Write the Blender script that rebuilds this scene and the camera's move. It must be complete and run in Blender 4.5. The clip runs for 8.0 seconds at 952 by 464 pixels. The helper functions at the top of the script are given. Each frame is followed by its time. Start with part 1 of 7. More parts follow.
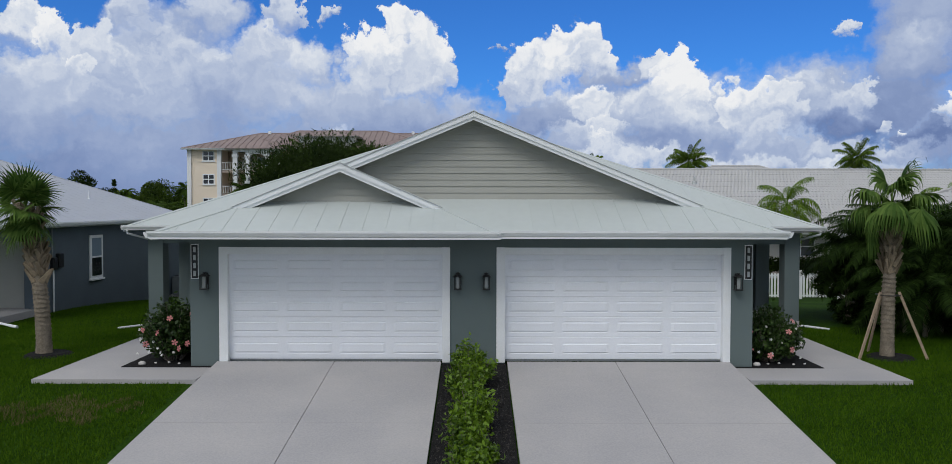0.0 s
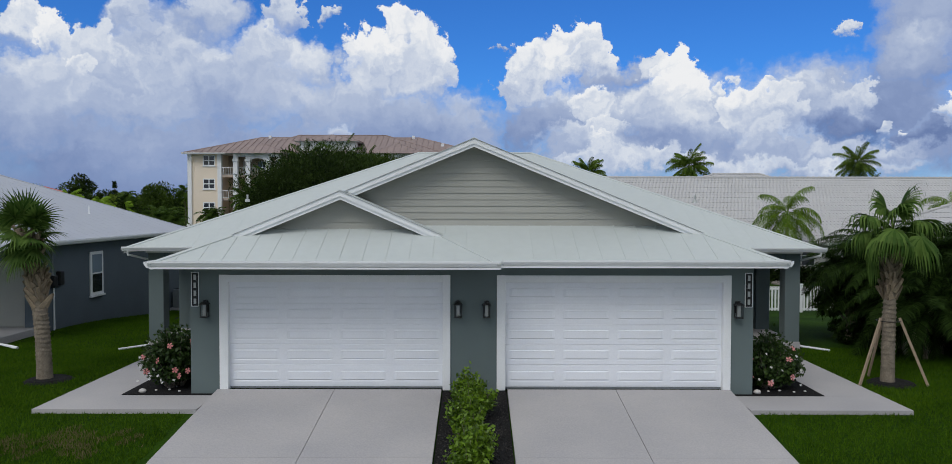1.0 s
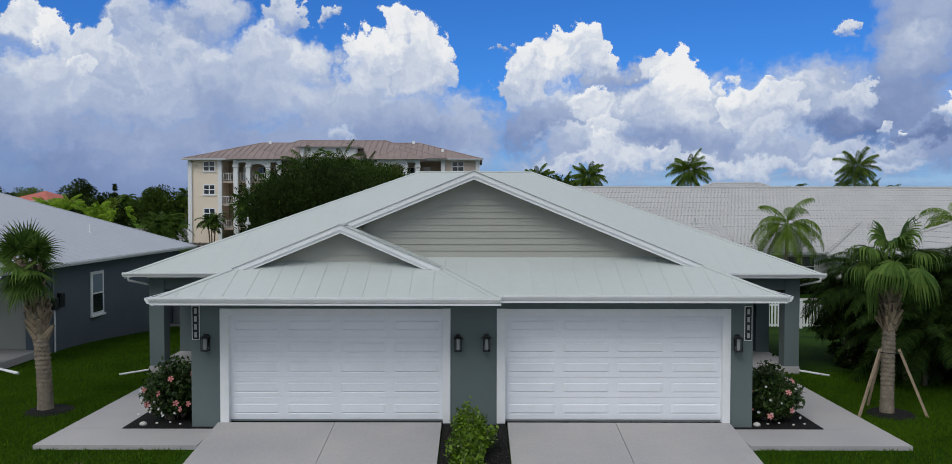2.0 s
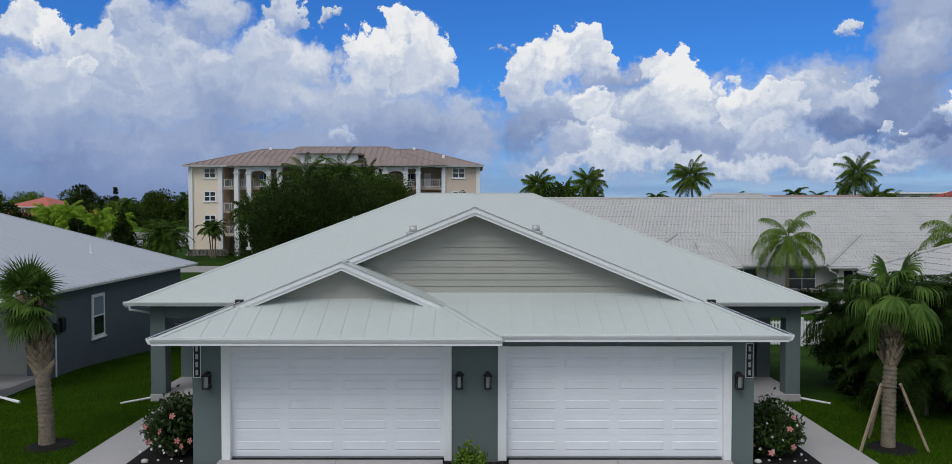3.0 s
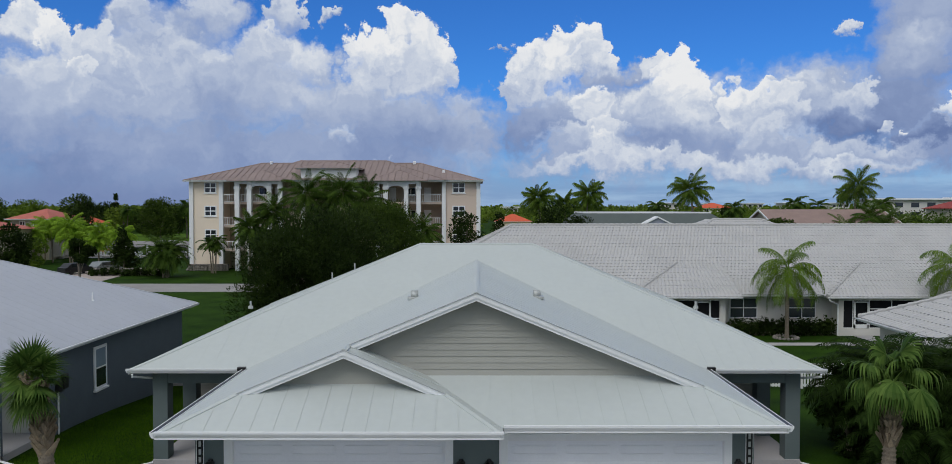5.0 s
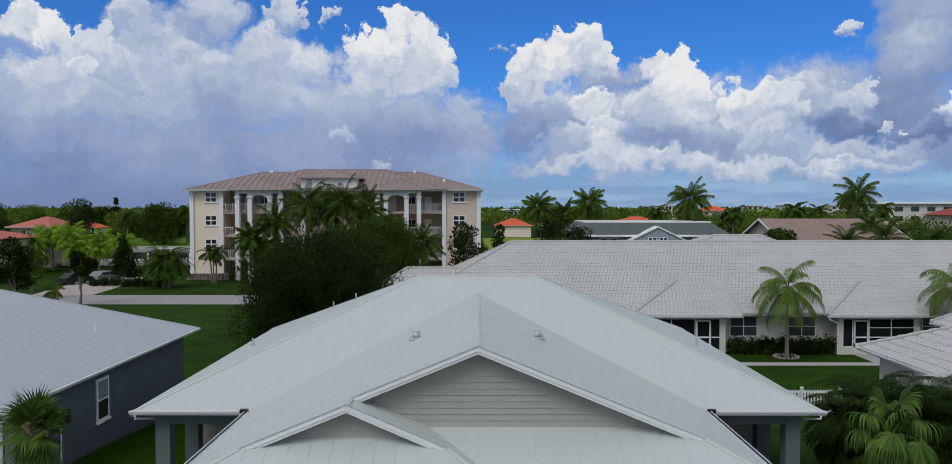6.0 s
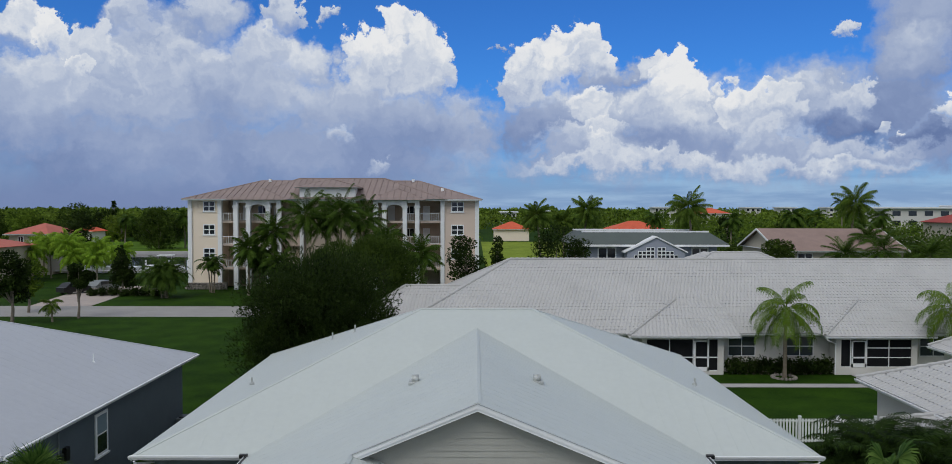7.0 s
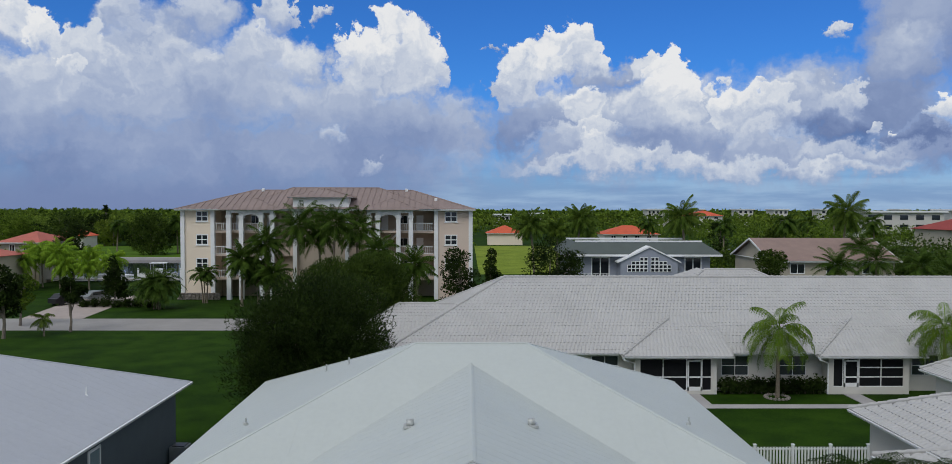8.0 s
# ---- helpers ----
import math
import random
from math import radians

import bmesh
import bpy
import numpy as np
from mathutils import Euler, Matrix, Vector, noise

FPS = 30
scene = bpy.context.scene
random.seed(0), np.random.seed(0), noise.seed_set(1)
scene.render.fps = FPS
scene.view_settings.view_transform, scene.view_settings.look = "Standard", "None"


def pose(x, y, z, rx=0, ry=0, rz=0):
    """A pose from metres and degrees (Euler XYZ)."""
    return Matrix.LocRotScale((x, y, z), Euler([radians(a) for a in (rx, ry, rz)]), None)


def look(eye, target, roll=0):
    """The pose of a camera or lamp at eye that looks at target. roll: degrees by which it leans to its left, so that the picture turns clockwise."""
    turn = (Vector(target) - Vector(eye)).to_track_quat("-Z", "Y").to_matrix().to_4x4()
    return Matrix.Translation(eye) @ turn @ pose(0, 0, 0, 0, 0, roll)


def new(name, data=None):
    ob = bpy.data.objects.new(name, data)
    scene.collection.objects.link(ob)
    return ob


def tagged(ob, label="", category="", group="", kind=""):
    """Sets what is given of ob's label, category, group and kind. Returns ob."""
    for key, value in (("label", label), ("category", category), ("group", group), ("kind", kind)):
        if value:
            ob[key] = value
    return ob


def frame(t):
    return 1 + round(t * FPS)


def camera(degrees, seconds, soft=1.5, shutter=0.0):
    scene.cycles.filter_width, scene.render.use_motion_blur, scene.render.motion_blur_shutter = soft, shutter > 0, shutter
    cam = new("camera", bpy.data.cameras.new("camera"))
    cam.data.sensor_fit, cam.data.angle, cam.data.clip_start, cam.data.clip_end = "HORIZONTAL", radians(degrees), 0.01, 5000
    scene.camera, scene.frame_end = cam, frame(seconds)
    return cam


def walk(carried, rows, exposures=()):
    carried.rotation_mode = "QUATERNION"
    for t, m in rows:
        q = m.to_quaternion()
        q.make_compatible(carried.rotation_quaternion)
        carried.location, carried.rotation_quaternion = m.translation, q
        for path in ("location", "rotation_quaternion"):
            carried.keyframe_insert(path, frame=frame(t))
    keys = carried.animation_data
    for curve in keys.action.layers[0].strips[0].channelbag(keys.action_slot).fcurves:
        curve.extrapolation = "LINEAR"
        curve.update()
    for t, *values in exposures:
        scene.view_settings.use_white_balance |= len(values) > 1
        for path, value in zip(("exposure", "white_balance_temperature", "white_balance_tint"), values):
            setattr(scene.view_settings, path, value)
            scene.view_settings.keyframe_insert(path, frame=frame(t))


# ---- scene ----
cam = camera(62.0, 8.0, soft=0.6)
PATH = [
    (0, (0.088, 0.036, 3.477), (0.089, 2.035, 3.415), 0.1),
    (0.5, (0.092, 0.048, 3.765), (0.092, 2.047, 3.703), 0.1),
    (1, (0.089, 0.056, 4.103), (0.089, 2.055, 4.041), 0.1),
    (1.5, (0.094, 0.035, 4.48), (0.094, 2.034, 4.418), 0.1),
    (3, (0.083, 0.064, 5.697), (0.081, 2.063, 5.636), 0.0),
    (3.5, (0.077, 0.063, 6.181), (0.075, 2.062, 6.12), 0.0),
    (4, (0.068, 0.061, 6.638), (0.066, 2.06, 6.578), 0.0),
    (4.5, (0.065, 0.055, 7.138), (0.063, 2.054, 7.077), 0.0),
    (6, (0.01, -0.042, 8.958), (0.008, 1.957, 8.898), 0.0),
    (6.5, (-0.002, -0.033, 9.635), (-0.003, 1.966, 9.574), 0.1),
    (7, (-0.034, -0.038, 10.329), (-0.031, 1.961, 10.268), 0.1),
    (7.5, (-0.049, -0.056, 11.027), (-0.039, 1.943, 10.966), 0.1),
    (8, (-0.078, 0.0, 11.694), (-0.058, 1.999, 11.633), 0.1),
]
walk(cam, [(t, look(eye, target, roll)) for t, eye, target, roll in PATH], ((0.0, 0.03), (3.0, 0.0), (8.0, -0.08)))

# ---- daylight: broken cumulus, a soft high sun behind the camera's left shoulder ----
SUN_AZ, SUN_EL = 209.0, 50.0
AWAY_CLOUD = (0.54, 0.575, 0.61)
world = bpy.data.worlds.new("sky")
scene.world = world
world.use_nodes = True
world.cycles.sampling_method, world.cycles.sample_map_resolution = "MANUAL", 512
wn, wl = world.node_tree.nodes, world.node_tree.links
wn.clear()


def wire(node, slot, value):
    if isinstance(value, (int, float, tuple)):
        node.inputs[slot].default_value = value
    else:
        wl.new(value, node.inputs[slot])


def calc(op, a, b=0.0, c=0.0, clamp=False):
    node = wn.new("ShaderNodeMath")
    node.operation, node.use_clamp = op, clamp
    for i, v in enumerate((a, b, c)):
        wire(node, i, v)
    return node.outputs[0]


def vec(op, a, b):
    node = wn.new("ShaderNodeVectorMath")
    node.operation = op
    wire(node, 0, a)
    wire(node, 3 if op == "SCALE" else 1, b)
    return node.outputs["Value" if op == "DOT_PRODUCT" else "Vector"]


def fbm(at, scale, detail, rough=0.55, colour=False):
    node = wn.new("ShaderNodeTexNoise")
    node.noise_dimensions = "2D"
    wire(node, "Vector", at)
    node.inputs["Scale"].default_value, node.inputs["Detail"].default_value, node.inputs["Roughness"].default_value = scale, detail, rough
    return node.outputs["Color" if colour else "Fac"]


def billow(at, scale, detail):
    """Rounded heaps: high in the middle of each, falling to the clefts between."""
    node = wn.new("ShaderNodeTexVoronoi")
    node.voronoi_dimensions, node.feature, node.normalize = "2D", "SMOOTH_F1", True
    wire(node, "Vector", at)
    node.inputs["Scale"].default_value, node.inputs["Detail"].default_value, node.inputs["Roughness"].default_value = scale, detail, 0.55
    node.inputs["Smoothness"].default_value = 0.35
    return calc("SUBTRACT", 1.0, node.outputs["Distance"])


def smooth(lo, hi, v):
    node = wn.new("ShaderNodeMapRange")
    node.interpolation_type = "SMOOTHSTEP"
    node.inputs["From Min"].default_value, node.inputs["From Max"].default_value = lo, hi
    wire(node, "Value", v)
    return node.outputs[0]


def blend(fac, a, b):
    node = wn.new("ShaderNodeMix")
    node.data_type = "RGBA"
    wire(node, "Factor", fac)
    for slot, v in (("A", a), ("B", b)):
        wire(node, slot, (*v, 1.0) if isinstance(v, tuple) else v)
    return node.outputs["Result"]


sky = wn.new("ShaderNodeTexSky")
sky.sky_type, sky.sun_disc = "NISHITA", False
sky.sun_elevation, sky.sun_rotation = radians(SUN_EL), radians(SUN_AZ)
sky.air_density, sky.dust_density, sky.ozone_density = 1.0, 0.2, 4.0
sep = wn.new("ShaderNodeSeparateXYZ")
wl.new(wn.new("ShaderNodeTexCoord").outputs["Generated"], sep.inputs[0])
azim = calc("MULTIPLY", calc("ARCTAN2", sep.outputs[0], sep.outputs[1]), 57.2958)
elev = calc("MULTIPLY", calc("ARCSINE", sep.outputs[2]), 57.2958)
flat = wn.new("ShaderNodeCombineXYZ")
wl.new(azim, flat.inputs[0])
wl.new(elev, flat.inputs[1])
spot = flat.outputs[0]
# billows push the outlines of the cloud heaps about
push = vec("SUBTRACT", fbm(spot, 0.22, 3.0, 0.6, True), (0.5, 0.5, 0.5))
push2 = vec("SUBTRACT", fbm(spot, 0.9, 5.0, 0.6, True), (0.5, 0.5, 0.5))
push3 = vec("SUBTRACT", fbm(spot, 2.6, 4.0, 0.6, True), (0.5, 0.5, 0.5))
moved = vec("ADD", spot, vec("ADD", vec("SCALE", push, 3.4), vec("ADD", vec("SCALE", push2, 1.9), vec("SCALE", push3, 0.5))))
heap = billow(moved, 0.42, 3.0)
wisp = fbm(moved, 0.30, 6.0, 0.55)
rough = calc("MULTIPLY_ADD", calc("SUBTRACT", heap, 0.62), 0.40, 1.0)
rough = calc("MULTIPLY_ADD", calc("SUBTRACT", wisp, 0.5), 0.45, rough)
# heaps of cloud, far ones first: azimuth, elevation, half width, half height in degrees, brightness
LOW_BANKS = (
    (-16.2, 2.8, 21.0, 4.4, 0.43),
    (-25.5, 6.4, 9.5, 5.6, 0.54),
    (-4.2, 4.6, 8.0, 4.6, 0.46),
    (12.5, 5.6, 15.5, 4.6, 0.60),
    (24.5, 5.6, 9.0, 5.0, 0.50),
    (17.4, 3.3, 20.8, 2.3, 0.56),
    (-29.2, 4.5, 5.3, 3.4, 0.42),
    (29.9, 3.3, 5.3, 2.3, 0.45),
)
LEFT_BANK = (
    (-20.4, 7.0, 6.9, 7.8, 0.62),
    (-15.8, 7.4, 5.5, 4.9, 0.58),
    (-9.1, 6.1, 6.4, 4.1, 0.53),
    (-18.4, 13.0, 2.8, 2.6, 0.62),
    (-23.4, 11.8, 2.3, 2.2, 0.72),
    (-13.4, 13.2, 1.9, 2.2, 0.82),
    (-14.1, 10.4, 3.3, 2.6, 0.66),
    (-11.7, 9.5, 2.5, 2.2, 0.66),
    (-25.4, 9.7, 2.2, 2.3, 0.84),
    (-29.4, 8.5, 2.3, 2.2, 0.70),
    (-29.9, 11.3, 1.8, 1.9, 0.95),
    (-28.1, 10.7, 1.4, 1.7, 0.98),
    (-26.5, 8.7, 1.3, 1.2, 0.86),
    (-24.7, 6.0, 4.3, 2.4, 0.50),
)
TALL_HEAPS = (
    (-5.5, 12.1, 1.8, 1.9, 1.02),
    (-7.3, 10.4, 2.9, 2.0, 1.02),
    (-3.4, 10.1, 2.4, 2.7, 0.94),
    (-5.5, 8.7, 4.0, 2.7, 0.84),
    (-5.0, 5.2, 5.4, 2.9, 0.40),
    (-9.6, 4.8, 1.3, 1.0, 0.56),
    (-6.9, 2.6, 1.2, 0.8, 0.50),
    (9.4, 9.1, 2.2, 1.8, 0.56),
    (6.6, 11.4, 2.0, 1.6, 1.05),
    (7.9, 10.1, 1.9, 1.5, 0.88),
    (4.4, 9.7, 3.1, 2.4, 1.02),
    (3.3, 8.0, 2.5, 2.6, 0.84),
    (11.5, 9.4, 1.3, 1.5, 0.58),
    (12.6, 9.9, 1.5, 1.2, 0.95),
    (14.0, 9.5, 1.9, 1.7, 1.05),
    (14.7, 7.5, 2.5, 2.8, 1.05),
)
FRONT_HEAPS = (
    (4.3, 5.5, 4.4, 2.9, 0.38),
    (11.9, 6.5, 2.5, 1.9, 0.66),
    (8.7, 6.8, 1.9, 2.0, 0.94),
    (9.5, 4.6, 2.6, 1.9, 0.78),
    (8.1, 3.5, 3.1, 1.7, 0.80),
    (6.3, 4.2, 2.6, 1.7, 0.58),
    (17.8, 8.5, 0.8, 0.7, 0.72),
    (20.0, 8.3, 0.6, 0.6, 0.84),
    (22.1, 7.2, 1.9, 1.7, 0.64),
    (18.9, 6.7, 2.0, 2.0, 0.98),
    (20.4, 6.4, 2.3, 1.9, 0.88),
    (15.4, 4.7, 5.3, 1.6, 0.46),
    (19.8, 4.5, 2.0, 1.6, 0.66),
)
RIGHT_BANK = (
    (29.4, 10.7, 3.7, 5.4, 0.38),
    (26.5, 6.1, 4.2, 2.8, 0.40),
    (28.4, 8.7, 2.8, 3.4, 0.44),
    (25.8, 7.5, 1.5, 1.3, 0.80),
    (24.4, 6.6, 2.2, 1.6, 0.68),
    (24.8, 5.2, 2.8, 1.4, 0.26),
    (29.4, 4.4, 3.1, 1.1, 0.30),
    (31.3, 5.4, 1.6, 1.5, 0.94),
    (27.0, 5.3, 0.6, 0.6, 0.88),
    (28.6, 5.0, 0.5, 0.3, 0.92),
    (25.8, 3.3, 5.3, 1.3, 0.56),
    (12.5, 2.9, 10.5, 1.1, 0.68),
    (22.1, 2.5, 9.8, 0.9, 0.62),
    (24.8, 11.6, 0.55, 0.55, 0.66),
    (1.3, 11.0, 0.7, 0.4, 0.62),
    (-10.2, 13.2, 0.6, 0.5, 0.62),
)
cover, tone = 0.0, 0.45
at = wn.new("ShaderNodeSeparateXYZ")
wl.new(moved, at.inputs[0])
here_u, here_v = at.outputs[0], at.outputs[1]
for u, v, ru, rv, b in LOW_BANKS + LEFT_BANK + TALL_HEAPS + FRONT_HEAPS + RIGHT_BANK:
    across = calc("MULTIPLY_ADD", here_u, 1 / ru, -u / ru)
    tall = calc("MULTIPLY_ADD", here_v, 1 / rv, -v / rv)
    far = calc("MULTIPLY_ADD", across, across, calc("MULTIPLY", tall, tall))
    # crisp heads, feet that melt into what lies behind
    edge = 0.26 if b > 0.74 else 0.7
    own = calc("MULTIPLY", smooth(0.04, 0.04 + edge, calc("SUBTRACT", rough, far)), smooth(-1.05, 0.05, tall))
    glow = calc("MULTIPLY_ADD", tall, 0.26, b - (0.14 if b > 0.75 else 0.02))
    tone = calc("MULTIPLY_ADD", own, calc("SUBTRACT", glow, tone), tone)
    cover = calc("MAXIMUM", cover, own)
    # each heap waits for the one behind it, which keeps the shader small
    here_u, here_v = calc("MULTIPLY_ADD", tone, 1e-7, here_u), calc("MULTIPLY_ADD", cover, 1e-7, here_v)
# relief of the billows, lit from above and the left
relief = calc("SUBTRACT", heap, billow(vec("ADD", moved, (-0.30, 0.55, 0.0)), 0.42, 3.0))
# the sunlit heads are knobbly, the grey banks smooth
lively = calc("MULTIPLY_ADD", smooth(0.50, 0.86, tone), 0.80, 0.20)
tone = calc("MULTIPLY_ADD", calc("MULTIPLY", relief, lively), 0.62, tone)
tone = calc("MULTIPLY_ADD", calc("SUBTRACT", fbm(moved, 0.13, 3.0, 0.45), 0.5), 0.34, tone)
tone = calc("MULTIPLY_ADD", calc("MULTIPLY", calc("SUBTRACT", heap, 0.62), lively), 0.30, tone)
cloud = blend(smooth(0.08, 0.44, tone), (0.108, 0.168, 0.355), (0.242, 0.320, 0.525))
cloud = blend(smooth(0.34, 0.70, tone), cloud, (0.42, 0.495, 0.655))
cloud = blend(smooth(0.56, 0.92, tone), cloud, (0.64, 0.69, 0.775))
cloud = blend(smooth(0.82, 1.14, tone), cloud, (0.84, 0.85, 0.865))
# elsewhere the same broken cumulus goes on
away = calc("MAXIMUM", smooth(34.0, 42.0, calc("ABSOLUTE", azim)), smooth(17.0, 22.0, elev))
other = calc("MULTIPLY", smooth(0.30, 0.48, fbm(spot, 0.045, 5.0, 0.55)), away)
cover = calc("MAXIMUM", cover, other)
cloud = blend(away, cloud, AWAY_CLOUD)
clear = vec("MULTIPLY", vec("SCALE", sky.outputs[0], 0.105), (0.20, 0.55, 1.08))
# a thin veil of haze and far cloud along the horizon
strip = wn.new("ShaderNodeMapping")
strip.inputs["Scale"].default_value = (0.12, 0.9, 1.0)
wl.new(spot, strip.inputs["Vector"])
streak = fbm(strip.outputs[0], 1.0, 5.0, 0.6)
veil = blend(smooth(0.35, 0.7, streak), (0.23, 0.35, 0.57), (0.34, 0.48, 0.68))
veil = blend(smooth(-14.0, 4.0, azim), (0.185, 0.245, 0.44), veil)
clear = blend(calc("MULTIPLY", calc("SUBTRACT", 1.0, smooth(0.5, 5.0, elev)), 0.85), clear, veil)
whole = blend(cover, clear, cloud)
whole = blend(calc("MULTIPLY", calc("SUBTRACT", 1.0, smooth(0.0, 3.0, elev)), 0.7), whole, veil)
air = wn.new("ShaderNodeBackground")
air.inputs["Strength"].default_value = 1.0
wl.new(whole, air.inputs["Color"])
wl.new(air.outputs[0], wn.new("ShaderNodeOutputWorld").inputs["Surface"])
sun_data = bpy.data.lights.new("sun", "SUN")
sun_data.energy, sun_data.angle, sun_data.color = 1.35, radians(32), (1.0, 0.975, 0.94)
sun = new("sun", sun_data)
sun_from = Vector((math.sin(radians(SUN_AZ)) * math.cos(radians(SUN_EL)), math.cos(radians(SUN_AZ)) * math.cos(radians(SUN_EL)), math.sin(radians(SUN_EL))))
sun.matrix_world = look(sun_from * 50, (0, 0, 0))

# ---- materials ----
def material(name, colour, rough=0.6, vary=0.12, grain=8.0, fine=60.0, bump=0.15, metal=0.0, tint=None, random_amount=0.0, spec=0.5):
    """A procedural surface: broad stains and fine grain on a base colour, with fine relief. Scales are per metre."""
    m = bpy.data.materials.new(name)
    m.use_nodes = True
    n, l = m.node_tree.nodes, m.node_tree.links
    b = n["Principled BSDF"]
    b.inputs["Roughness"].default_value, b.inputs["Metallic"].default_value = rough, metal
    b.inputs["Specular IOR Level"].default_value = spec
    co = n.new("ShaderNodeTexCoord")
    big, small = n.new("ShaderNodeTexNoise"), n.new("ShaderNodeTexNoise")
    geo = n.new("ShaderNodeNewGeometry")
    for tex, scale, det in ((big, grain, 4), (small, fine, 3)):
        tex.inputs["Scale"].default_value, tex.inputs["Detail"].default_value = scale, det
        l.new(geo.outputs["Position"], tex.inputs["Vector"])
    add = n.new("ShaderNodeMath"); add.operation = "ADD"
    l.new(big.outputs["Fac"], add.inputs[0]); l.new(small.outputs["Fac"], add.inputs[1])
    ramp = n.new("ShaderNodeMapRange")
    ramp.inputs["From Min"].default_value, ramp.inputs["From Max"].default_value = 0.7, 1.3
    l.new(add.outputs[0], ramp.inputs["Value"])
    mix = n.new("ShaderNodeMix"); mix.data_type = "RGBA"
    low = [c * (1 - vary) for c in colour]
    high = [min(1, c * (1 + vary)) for c in colour] if tint is None else tint
    mix.inputs["A"].default_value, mix.inputs["B"].default_value = (*low, 1), (*high, 1)
    l.new(ramp.outputs[0], mix.inputs["Factor"])
    last = mix.outputs["Result"]
    if random_amount:
        info, hsv = n.new("ShaderNodeObjectInfo"), n.new("ShaderNodeHueSaturation")
        rng = n.new("ShaderNodeMapRange")
        rng.inputs["To Min"].default_value, rng.inputs["To Max"].default_value = 1 - random_amount, 1 + random_amount
        l.new(info.outputs["Random"], rng.inputs["Value"]); l.new(rng.outputs[0], hsv.inputs["Value"])
        l.new(last, hsv.inputs["Color"]); last = hsv.outputs["Color"]
    l.new(last, b.inputs["Base Color"])
    if bump:
        bu = n.new("ShaderNodeBump"); bu.inputs["Strength"].default_value, bu.inputs["Distance"].default_value = bump, 0.01
        l.new(small.outputs["Fac"], bu.inputs["Height"]); l.new(bu.outputs[0], b.inputs["Normal"])
    return m


M_ROOF = material("painted_metal_roof", (0.50, 0.54, 0.525), 0.5, 0.03, 0.35, 5, 0.05, random_amount=0.005)
M_ROOF_LEFT = material("lavender_grey_metal_roof", (0.43, 0.45, 0.49), 0.5, 0.04, 0.35, 5, 0.05, random_amount=0.004)
M_TRIM = material("white_trim", (0.80, 0.82, 0.83), 0.5, 0.04, 3, 40, 0.05)
M_DOOR = material("white_garage_door", (0.81, 0.835, 0.88), 0.4, 0.03, 2, 30, 0.05)
M_WALL = material("grey_green_stucco", (0.12, 0.155, 0.155), 0.9, 0.08, 1.2, 70, 0.5)
M_WALL_LEFT = material("blue_grey_stucco", (0.098, 0.126, 0.150), 0.9, 0.08, 1.2, 70, 0.5)
M_SIDING = material("grey_siding", (0.365, 0.365, 0.33), 0.7, 0.05, 2, 50, 0.1, random_amount=0.03)
M_CONC = material("concrete_drive", (0.40, 0.39, 0.40), 0.85, 0.12, 0.5, 30, 0.2, tint=(0.455, 0.435, 0.425))
M_ROAD = material("road_paving", (0.30, 0.29, 0.28), 0.9, 0.1, 0.5, 30, 0.3)
M_GRASS = material("lawn", (0.010, 0.036, 0.002), 0.95, 0.35, 0.4, 18, 0.8, tint=(0.030, 0.074, 0.003), spec=0.08)
M_MULCH = material("black_mulch", (0.008, 0.008, 0.009), 0.95, 0.6, 24, 90, 1.0, tint=(0.022, 0.021, 0.021), spec=0.2)
M_CHIP = material("bark_chips", (0.045, 0.04, 0.036), 0.9, 0.5, 30, 90, 0.3)
M_TILEROOF = material("white_roof_tile", (0.455, 0.452, 0.448), 0.8, 0.08, 0.5, 9, 0.2)
# base colour raised to carry the direct sun on the far apartments
M_CREAM = material("cream_stucco", (0.84, 0.73, 0.59), 0.9, 0.05, 0.4, 30, 0.2)
M_WHITE = material("white_stucco", (0.62, 0.61, 0.575), 0.9, 0.05, 0.4, 30, 0.2)
M_BARK = material("grey_bark", (0.20, 0.17, 0.14), 0.95, 0.35, 6, 40, 1.0)
M_LEAF = material("dark_leaves", (0.025, 0.05, 0.018), 0.6, 0.5, 1.5, 20, 0, tint=(0.06, 0.10, 0.03))
M_BLACK = material("black_metal", (0.012, 0.012, 0.013), 0.4, 0.2, 10, 60, 0.05)
M_EDGE = material("grey_metal_edge", (0.42, 0.44, 0.44), 0.4, 0.08, 2, 30, 0.05)
M_VENT = material("weathered_vent_metal", (0.46, 0.48, 0.47), 0.5, 0.3, 8, 60, 0.2, metal=0.3)
M_METER = material("grey_box_metal", (0.20, 0.22, 0.23), 0.5, 0.1, 6, 40, 0.05)
M_APTROOF = material("rosy_metal_roof", (0.27, 0.21, 0.195), 0.55, 0.1, 0.4, 5, 0.05, random_amount=0.04, spec=0.2)
# raised likewise for sunlight on the apartment front
M_ROSE = material("pinkish_stucco", (0.66, 0.545, 0.46), 0.9, 0.05, 0.4, 30, 0.2)
# wall colour darkened: the shade of the recessed galleries is put into it
M_SHADEWALL = material("beige_wall_in_shade", (0.47, 0.40, 0.32), 0.9, 0.06, 0.5, 20, 0.2)
M_BLUEGREY = material("blue_grey_render", (0.30, 0.33, 0.40), 0.9, 0.05, 0.5, 20, 0.2)
M_GREYROOF = material("grey_green_roof", (0.085, 0.105, 0.10), 0.7, 0.1, 0.6, 12, 0.2)
M_BROWNROOF = material("brown_shingle_roof", (0.27, 0.19, 0.165), 0.9, 0.12, 0.8, 12, 0.4, random_amount=0.04)
